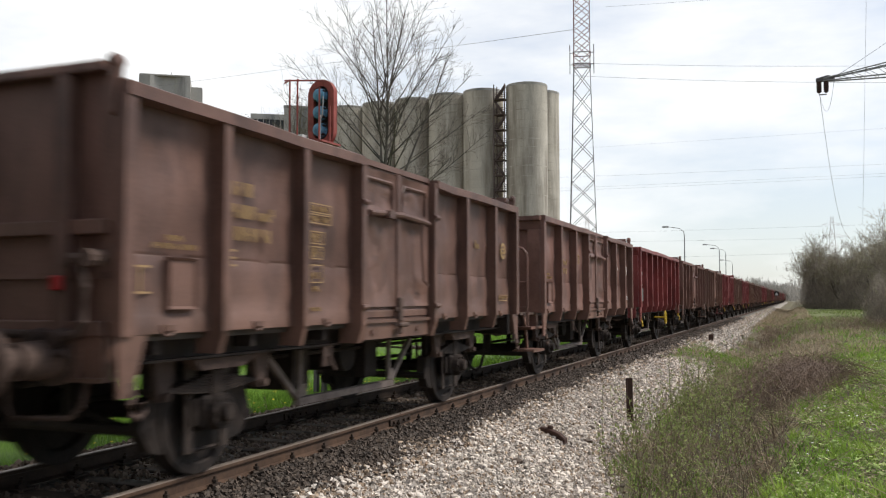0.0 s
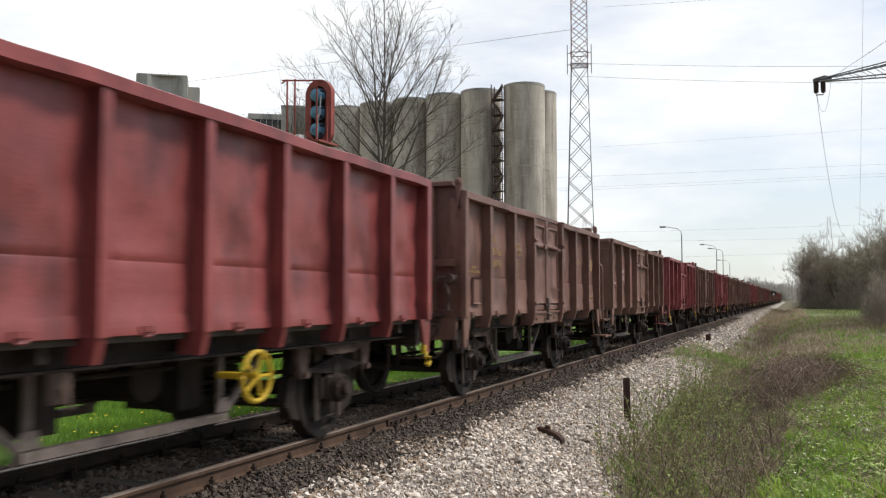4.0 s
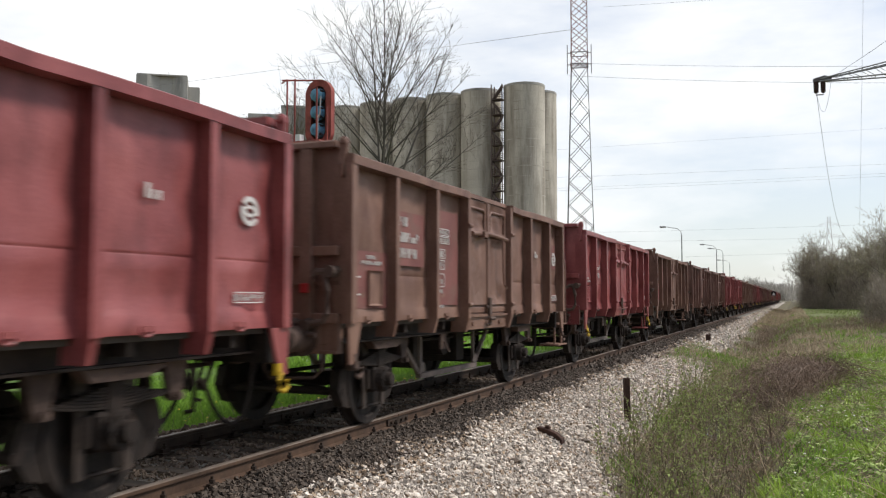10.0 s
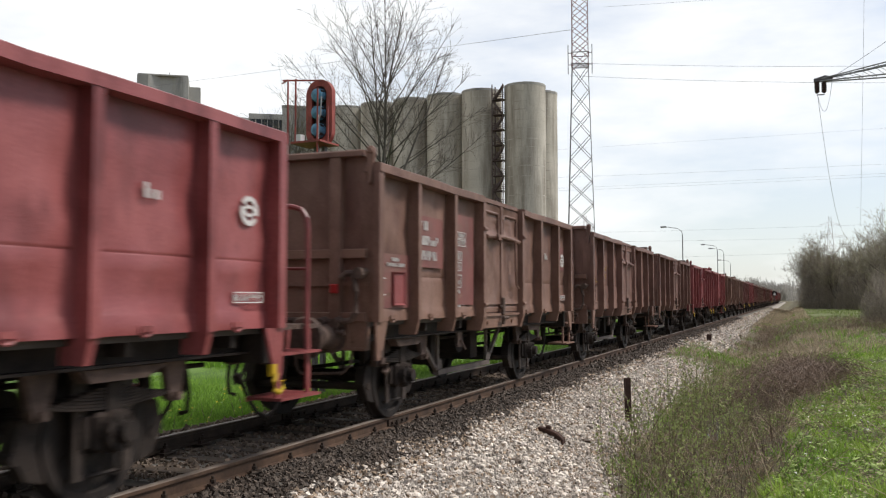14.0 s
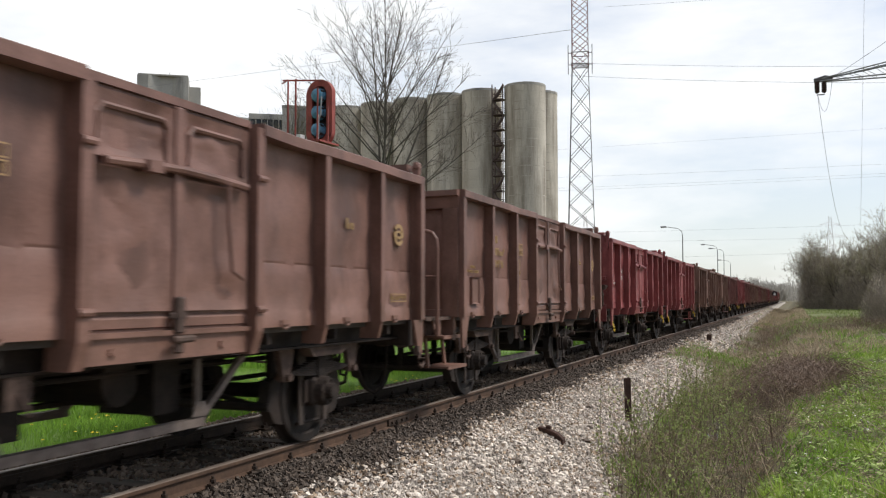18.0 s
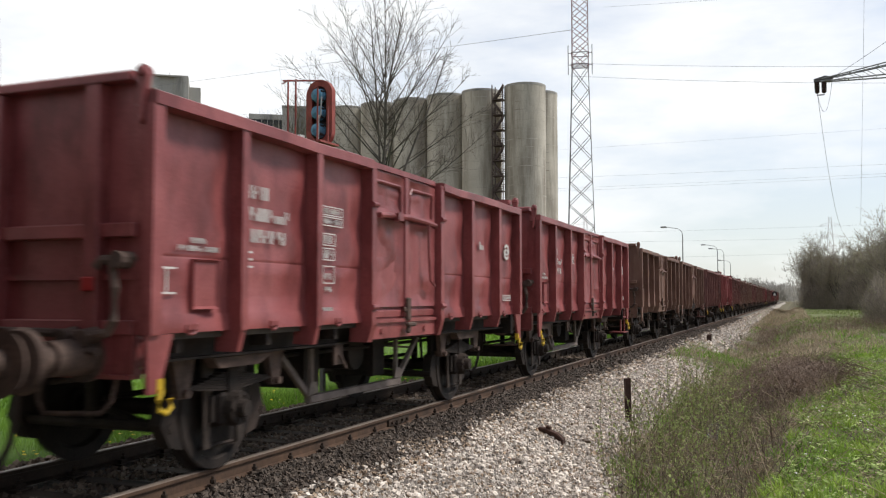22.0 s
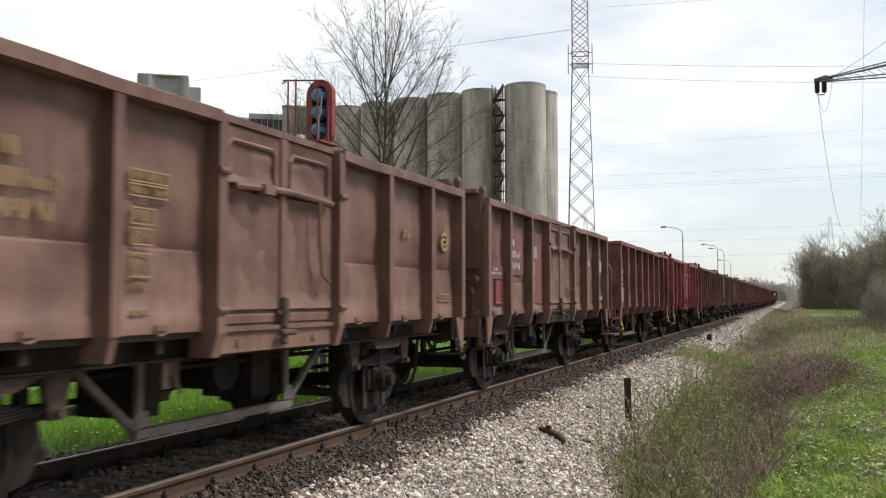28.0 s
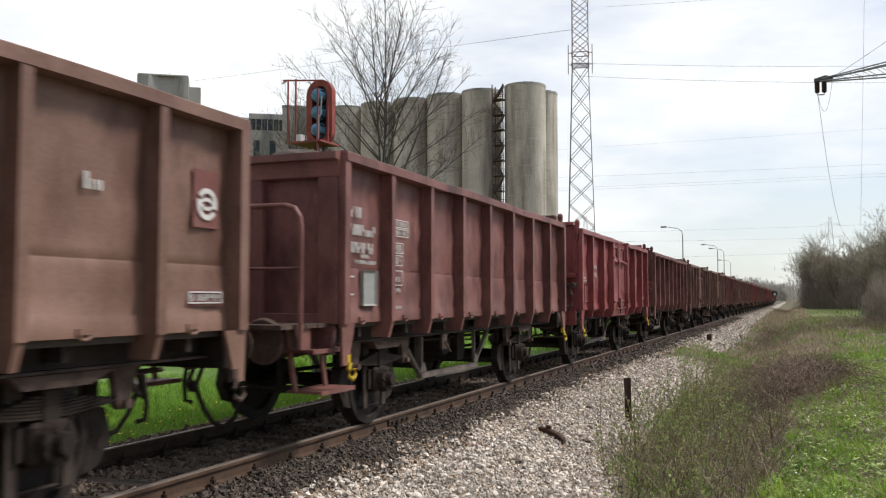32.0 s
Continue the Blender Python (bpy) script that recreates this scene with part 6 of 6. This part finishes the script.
# The pale grey puts aerial haze into the colour of the woods.
woods = sheet("far_woods", verts, faces, leafy("haze_lightened_woodland", (0.30, 0.285, 0.255), (0.42, 0.40, 0.36), 0.5, 0.2))
tagged(woods, "distant leafless woods along the horizon", "woods", kind="stuff")

# ---- posts and scraps along the line ----
post = thing("steel_post", "short rusty steel post standing in the ballast", "post", at=pose(2.87, 14.7, -0.66, 0, -1, 20))
bm = bmesh.new()
box(bm, (-0.055, -0.012, 0), (0.055, 0.012, 0.80))
box(bm, (-0.055, -0.05, 0), (-0.035, 0.012, 0.80))
bevel(bm, 0.006)
part("post_angle", bm, RUST, post)
post = thing("marker_post", "small dark wooden marker post beside the ballast", "post", at=pose(2.2, 37.0, -0.52, 0, 2, 10))
bm = bmesh.new()
box(bm, (-0.09, -0.09, 0), (0.09, 0.09, 0.52))
bevel(bm, 0.02)
part("stump", bm, RUST, post)
scrap = thing("brake_block", "rusty broken brake block lying on the ballast", "scrap iron", at=pose(2.44, 11.35, -0.36, 0, 12, -14) @ Matrix.Scale(0.8, 4))
bm = bmesh.new()
prism(bm, [(-0.27, 0.04), (-0.22, 0.11), (-0.05, 0.12), (0.12, 0.10), (0.25, 0.04), (0.27, -0.05), (0.1, -0.03), (-0.1, -0.02), (-0.25, -0.02)], 1, -0.06, 0.06)
box(bm, (-0.10, -0.04, 0.10), (-0.02, 0.04, 0.17))
bevel(bm, 0.012)
part("block", bm, RUST, scrap)
for x, y, s in ((2.5, 9.6, 0.09), (2.78, 11.9, 0.10), (2.62, 12.8, 0.08), (2.3, 14.2, 0.09)):
    t = thing("dark_rock", "dark grey lump of rock among pale ballast", "rock", at=pose(x, y, ballast_z(x, y) + 0.02, 0, 0, x * 400))
    bm = bmesh.new()
    bmesh.ops.create_icosphere(bm, subdivisions=2, radius=s)
    for v in bm.verts:
        v.co *= 0.8 + 0.5 * noise.noise(v.co * 11 + Vector((x, y, 0)))
        v.co.z *= 0.5
    part("lump", bm, STONEDARK, t)

sign = thing("track_sign", "black and white triangular track sign on a post", "railway sign", at=pose(2.45, 150, 0.5) @ Matrix.Scale(0.62, 4))
bm = bmesh.new()
rod(bm, (0, 0, -0.6), (0, 0, 3.2), 0.06, 8)
part("pole", bm, LATTICE, sign)
bm = bmesh.new()
prism(bm, [(-0.55, 2.2), (0.55, 2.2), (0.6, 3.0), (0.3, 3.3), (-0.3, 3.3), (-0.6, 3.0)], 1, -0.08, -0.04)
part("plate", bm, BLACK, sign)
bm = bmesh.new()
prism(bm, [(-0.42, 2.26), (0.42, 2.26), (0.0, 3.05)], 1, -0.10, -0.084)
part("triangle", bm, SIGNWHITE, sign)


# ---- grass, weeds and brush ----
HERB = leafy("bright_herb_leaves", (0.16, 0.24, 0.06), (0.40, 0.49, 0.17), 0.45, 0.65)
def blades(name, spots, hmin, hmax, width, bend, mat, label, seed, parent=None):
    """Thin bent blades in one mesh; spots: x, y and z of the roots."""
    r = np.random.RandomState(seed)
    p = np.array(spots)
    n = len(p)
    h = r.uniform(hmin, hmax, n)
    a = r.uniform(0, 2 * np.pi, n)
    side = np.stack([np.cos(a), np.sin(a), np.zeros(n)], 1) * (width * r.uniform(0.6, 1.4, n))[:, None]
    b = r.uniform(0, 2 * np.pi, n)
    lean = np.stack([np.cos(b), np.sin(b), np.zeros(n)], 1) * (h * bend * r.uniform(0.2, 1.3, n))[:, None]
    up = np.stack([np.zeros(n), np.zeros(n), h], 1)
    v = np.stack([p - side, p + side, p + up * 0.55 + lean * 0.35 + side * 0.8, p + up * 0.55 + lean * 0.35 - side * 0.8, p + up * 0.95 + lean], 1).reshape(-1, 3)
    i = (np.arange(n) * 5)[:, None]
    faces = np.concatenate([i + [0, 1, 2, 3]], 1).tolist() + np.concatenate([i + [3, 2, 4]], 1).tolist()
    me = bpy.data.meshes.new(name)
    me.from_pydata(v, [], faces)
    me.materials.append(mat)
    ob = new(name, me)
    return tagged(ob, label, name.replace("_", " "), kind="stuff")


def roots(n, x0, x1, y0, y1, seed, keep=None, near=1.0):
    """Random root points on the ground, denser towards y0 when near > 1."""
    r = np.random.RandomState(seed)
    out = []
    xs, us = r.uniform(x0, x1, n), r.rand(n) ** near
    for x, u in zip(xs, us):
        y = y0 + (y1 - y0) * u
        if keep is None or keep(x, y):
            z = ground_z(x, y)
            if 0 < x < ballast_edge(y):
                z = max(z, ballast_z(x, y))
            out.append((x, y, z - 0.01))
    return out


def clump(x, y, s=0.8, k=0.0, at=0.0):
    return noise.noise(Vector((x * s, y * s * 0.6, k))) > at


def leaf_cover(name, spots, size, mat, label, seed):
    """Low leafy ground cover: small tilted leaves close to the ground."""
    r = random.Random(seed)
    pts = [Vector((x, y, z + r.uniform(0.01, 0.09) + 0.22 * max(0.0, noise.noise(Vector((x * 2.6, y * 1.8, 6.0)))) * r.random())) for x, y, z in spots]
    ob = new(name, leaf_mesh(name, pts, size, mat, r, 0.4))
    return tagged(ob, label, "ground cover", kind="stuff")


def litter(name, spots, lo, hi, r0, mat, label, seed):
    """Straws and dead stems lying criss-cross."""
    r = random.Random(seed)
    rods = []
    for x, y, z in spots:
        a, n = r.uniform(0, 6.28), r.uniform(lo, hi)
        p = Vector((x, y, z + r.uniform(0.02, 0.10)))
        d = Vector((math.cos(a), math.sin(a), r.gauss(0.15, 0.25))) * n
        rods.append((0, [p, p + d * 0.5 + Vector((0, 0, 0.04 * n)), p + d], r0))
    return tagged(new(name, paths_mesh(name, rods, mat, 3, r0 * 0.5)), label, "litter", kind="stuff")


def arching(name, spots, lo, hi, mat, label, seed):
    """Bramble canes that rise, arch over and come down again."""
    r = random.Random(seed)
    canes = []
    for x, y, z in spots:
        a, h, n = r.uniform(0, 6.28), r.uniform(lo, hi), r.uniform(0.3, 1.1)
        d = Vector((math.cos(a), math.sin(a), 0)) * n
        p = Vector((x, y, z))
        canes.append((0, [p, p + d * 0.2 + Vector((0, 0, h * 0.7)), p + d * 0.5 + Vector((r.gauss(0, 0.05), r.gauss(0, 0.05), h)), p + d * 0.85 + Vector((0, 0, h * 0.75)), p + d * 1.1 + Vector((0, 0, h * r.uniform(0.1, 0.5)))], r.uniform(0.003, 0.006)))
    return tagged(new(name, paths_mesh(name, canes, mat, 3, 0.002)), label, "brambles", kind="stuff")


verge = lambda x, y: x > ballast_edge(y) + 0.05 + 0.25 * noise.noise(Vector((y * 1.3, x, 0)))
on_bank = lambda x, y: x > np.interp(y, (8, 15, 20, 30, 45), (5.15, 5.5, 5.95, 6.7, 7.2)) + 0.5 * noise.noise(Vector((y * 0.7, x * 0.5, 8)))
thorny = lambda x, y: ((x - 5.45 - 0.03 * (y - 20)) / 0.95) ** 2 + ((y - 20.3) / 3.2) ** 2 < 1 + 0.9 * noise.noise(Vector((x * 1.2, y * 0.5, 4)))
HERBPALE = leafy("pale_herb_tips", (0.36, 0.42, 0.15), (0.58, 0.62, 0.30), 0.4, 0.55)
blades("bank_grass", roots(20000, 5.0, 10.5, 7.0, 40, 1, lambda x, y: on_bank(x, y) and clump(x, y, 1.3, 3, -0.25), 1.6), 0.04, 0.14, 0.006, 0.9, BLADE, "bright spring grass on the bank", 1)
rt = np.random.RandomState(77)
tufts = []
for x, y, z in roots(1500, 4.9, 9.5, 7.0, 34, 71, lambda x, y: on_bank(x, y) and clump(x, y, 1.7, 35, -0.1), 1.4):
    for _ in range(18):
        tufts.append((x + rt.normal(0, 0.05), y + rt.normal(0, 0.05), z))
blades("grass_tufts", tufts, 0.08, 0.24, 0.006, 0.9, TUFT, "taller yellow-green grass tufts on the bank", 72)
blades("near_grass", roots(9000, 3.9, 9.5, -7, 7.5, 13, lambda x, y: verge(x, y) and clump(x, y, 1.1, 3, -0.2)), 0.04, 0.14, 0.010, 0.9, BLADE, "short spring grass underfoot", 13)
blades("near_straw", roots(5000, 3.9, 8.0, -7, 7.5, 14, lambda x, y: verge(x, y) and clump(x, y, 0.9, 6, -0.1)), 0.06, 0.2, 0.008, 1.6, BLADEDRY, "dry grass underfoot", 14)
blades("far_bank_grass", roots(9000, 5.0, 18, 45, 130, 2, lambda x, y: clump(x, y, 0.2, 2, -0.2), 1.3), 0.10, 0.25, 0.02, 0.7, FIELDGRASS, "patches of green grass in the field", 2)
blades("ditch_grass", roots(15000, 3.0, 6.0, 7.5, 30, 3, lambda x, y: verge(x, y) and not thorny(x, y) and clump(x, y, 1.1, 4, 0.0), 1.4), 0.05, 0.18, 0.006, 0.8, BLADE, "green grass tufts in the ditch", 3)
blades("dry_grass", roots(15000, 3.0, 6.2, 7.5, 45, 4, lambda x, y: verge(x, y) and not on_bank(x, y) and clump(x, y, 0.9, 9, 0.0), 1.2), 0.08, 0.26, 0.005, 1.9, BLADEDRY, "dry straw-coloured grass in the ditch", 4)
blades("far_dry_grass", roots(30000, 1.9, 13.0, 26, 160, 6, lambda x, y: x > ballast_edge(y) + 0.05 and (y < 75 or x < 6) and clump(x, y, 0.5, 11, -0.05), 1.8), 0.10, 0.40, 0.012, 1.0, BLADEDRY, "dry grass along the far ditch", 6)
blades("far_verge_grass", roots(24000, 1.6, 11.0, 26, 160, 7, lambda x, y: x > ballast_edge(y) - 0.1 and (y < 75 or x < 6) and clump(x, y, 0.45, 31, -0.05), 1.8), 0.08, 0.26, 0.014, 0.8, BLADE, "green verge grass along the line", 7)
blades("distant_verge_grass", roots(9000, 1.9, 6.5, 70, 175, 12, lambda x, y: x > ballast_edge(y) + 0.1 and clump(x, y, 0.3, 33, -0.2)), 0.15, 0.40, 0.03, 0.8, BLADEDRY, "pale dry grass far along the line", 12)
blades("crossing_straw", roots(2600, 1.6, 4.8, 25.5, 36, 15, lambda x, y: x > 1.8 + 0.4 * noise.noise(Vector((y, 0, 0)))), 0.05, 0.18, 0.010, 1.2, BLADEDRY, "dry grass over the ballast edge", 15)
blades("crossing_grass", roots(2600, 1.6, 4.8, 25.5, 35, 8, lambda x, y: x > 1.85 + 0.4 * noise.noise(Vector((y, 0, 0))) and clump(x, y, 1.0, 2, -0.25)), 0.05, 0.16, 0.010, 0.8, BLADE, "green grass spreading over the ballast", 8)
blades("meadow_grass", roots(46000, -9.0, -1.75, 1.5, 22, 9, None, 1.2), 0.08, 0.26, 0.008, 0.7, BLADE, "lush green meadow grass beyond the track", 9)
blades("far_meadow_grass", roots(22000, -26.0, -1.9, 20, 70, 10, None, 1.5), 0.12, 0.32, 0.022, 0.7, BLADE, "green meadow grass beyond the track", 10)

leaf_cover("bank_herbs", roots(62000, 4.9, 10.0, 7.0, 38, 41, lambda x, y: on_bank(x, y) and clump(x, y, 2.2, 15, -0.12), 1.35), 0.036, HERB, "low leafy herbs among the bank grass", 41)
leaf_cover("pale_bank_herbs", roots(36000, 4.9, 10.0, 7.0, 38, 44, lambda x, y: on_bank(x, y) and clump(x, y, 2.6, 25, 0.06), 1.35), 0.025, HERBPALE, "pale yellow-green herb tips on the bank", 44)
leaf_cover("ditch_herbs", roots(16000, 3.2, 5.8, 7.5, 26, 42, lambda x, y: verge(x, y) and not thorny(x, y) and clump(x, y, 1.2, 17, 0.0), 1.2), 0.016, SHOOT, "pale green herbs in the ditch", 42)
leaf_cover("dead_leaves", roots(12000, 3.1, 6.6, 7.5, 34, 43, verge, 1.2), 0.020, BLADEDRY, "dead brown leaves and litter", 43)
litter("straw_litter", roots(2600, 3.2, 7.2, 8, 36, 51, lambda x, y: verge(x, y) and clump(x, y, 0.8, 41, -0.1), 1.1), 0.15, 0.5, 0.0055, BLADEDRY, "pale dry straws lying criss-cross", 51)
litter("dead_stems", roots(2400, 3.2, 7.0, 8, 36, 52, lambda x, y: verge(x, y) and clump(x, y, 0.8, 45, -0.1), 1.1), 0.15, 0.5, 0.004, STALK, "dead brown stems lying in the ditch", 52)
arching("bramble_tangle", roots(5200, 3.8, 7.0, 16, 25, 53, lambda x, y: verge(x, y) and thorny(x, y), 1.0), 0.12, 0.48, CANE, "dark tangled bramble patch beside the ditch", 53)
arching("far_brambles", roots(5000, 3.4, 13.0, 32, 62, 54, lambda x, y: clump(x, y, 0.22, 47, 0.05), 1.2), 0.3, 0.75, CANE, "brown brambles along the far verge", 54)


def flowers(name, spots, size, mat, label):
    verts, faces = [], []
    r = random.Random(4)
    for x, y, z in spots:
        c = Vector((x, y, z + r.uniform(0.12, 0.24)))
        i = len(verts)
        verts.append((c + Vector((0, 0, 0.006)))[:])
        for k in range(7):
            a = 2 * math.pi * k / 7
            verts.append((c + Vector((size * math.cos(a), size * math.sin(a), r.uniform(-0.006, 0.006))))[:])
        faces += [(i, i + 1 + k, i + 1 + (k + 1) % 7) for k in range(7)]
    return tagged(sheet(name, verts, faces, mat), label, "flowers", kind="stuff")


flowers("dandelions", roots(260, -5.5, -1.9, 3, 18, 21, lambda x, y: clump(x, y, 0.6, 3, -0.1)), 0.022, DANDELION, "yellow dandelions in the meadow grass")
flowers("daisies", roots(420, 5.4, 9.0, 7.5, 24, 22, lambda x, y: clump(x, y, 0.7, 5, 0.05)), 0.014, DAISY, "small white flowers in the bank grass")


def shoots(name, spots, hmin, hmax, leaves, leaf, stem_mat, leaf_mat, label, seed, lean=0.25):
    """Upright shoots with small leaves, in one mesh."""
    r = random.Random(seed)
    stems, leaf_spots = [], []
    for x, y, z in spots:
        h = r.uniform(hmin, hmax)
        d = Vector((r.gauss(0, lean), r.gauss(0, lean), 1))
        bendy = Vector((r.gauss(0, 0.10), r.gauss(0, 0.10), 0))
        pts = [Vector((x, y, z)) + d * (h * u) + bendy * (u * u * h * 2) for u in (0, 0.35, 0.7, 1.0)]
        stems.append((0, pts, 0.0045))
        for k in range(leaves):
            u = r.uniform(0.15, 1.0)
            leaf_spots.append(Vector((x, y, z)) + d * (h * u) + bendy * (u * u * h * 2) + Vector((r.gauss(0, 0.018), r.gauss(0, 0.018), 0)))
    ob = new(name, paths_mesh(name, stems, stem_mat, 3, 0.002))
    tagged(ob, label, "brush", kind="stuff")
    if leaves:
        lm = new("leaf_sprays", leaf_mesh("leaf_sprays", leaf_spots, leaf, leaf_mat, r))
        lm.parent = ob
        lm["kind"] = "stuff"
    return ob


shoots("willow_shoots", roots(230, 3.0, 4.7, 8.2, 22, 31, verge, 1.0), 0.45, 1.15, 34, 0.024, STALK, SHOOT, "slender green willow shoots at the ballast edge", 31, 0.13)
shoots("low_brush", roots(520, 3.2, 5.1, 8.5, 24, 32, verge, 1.0), 0.2, 0.5, 18, 0.016, STALK, SHOOT, "low brown brush with sparse new leaves", 32, 0.4)
shoots("weed_stalks", roots(420, 3.4, 5.3, 8.3, 17, 36, verge, 1.0), 0.25, 0.65, 0, 0.02, STALK, SHOOT, "reddish-brown dead weed stalks", 36, 0.3)
shoots("pale_canes", roots(110, 3.3, 5.6, 8.5, 30, 34, verge, 1.0), 0.3, 0.8, 0, 0.02, BLADEDRY, SHOOT, "long pale dry stems leaning over", 34, 0.8)
shoots("track_weeds", roots(60, -2.6, -1.5, 3, 20, 35), 0.15, 0.5, 8, 0.014, STALK, SHOOT, "thin weeds beside the far rail", 35, 0.3)

puddle = sheet("ditch_water", [(3.85, 15.6, -0.91), (4.45, 15.4, -0.91), (4.6, 18.6, -0.91), (4.0, 19.0, -0.91)], [(0, 1, 2, 3)], WATER)
tagged(puddle, "still murky water in the ditch", "water", kind="structure")


# ---- what moves ----
def motions():
    radius = WHEEL_R
    for top, axles, back in WAGONS:
        walk(top, [(t, pose(0, s + back, 0)) for t, s in TRAVEL])
        if back > 215:
            continue
        fine = [0.1 * k for k in range(321)]
        way = [np.interp(t, [r[0] for r in TRAVEL], [r[1] for r in TRAVEL]) for t in fine]
        for ax in axles:
            at = ax.location.copy()
            walk(ax, [(t, pose(*at, math.degrees((TRAVEL[0][1] - s) / radius))) for t, s in zip(fine, way)])


motions()
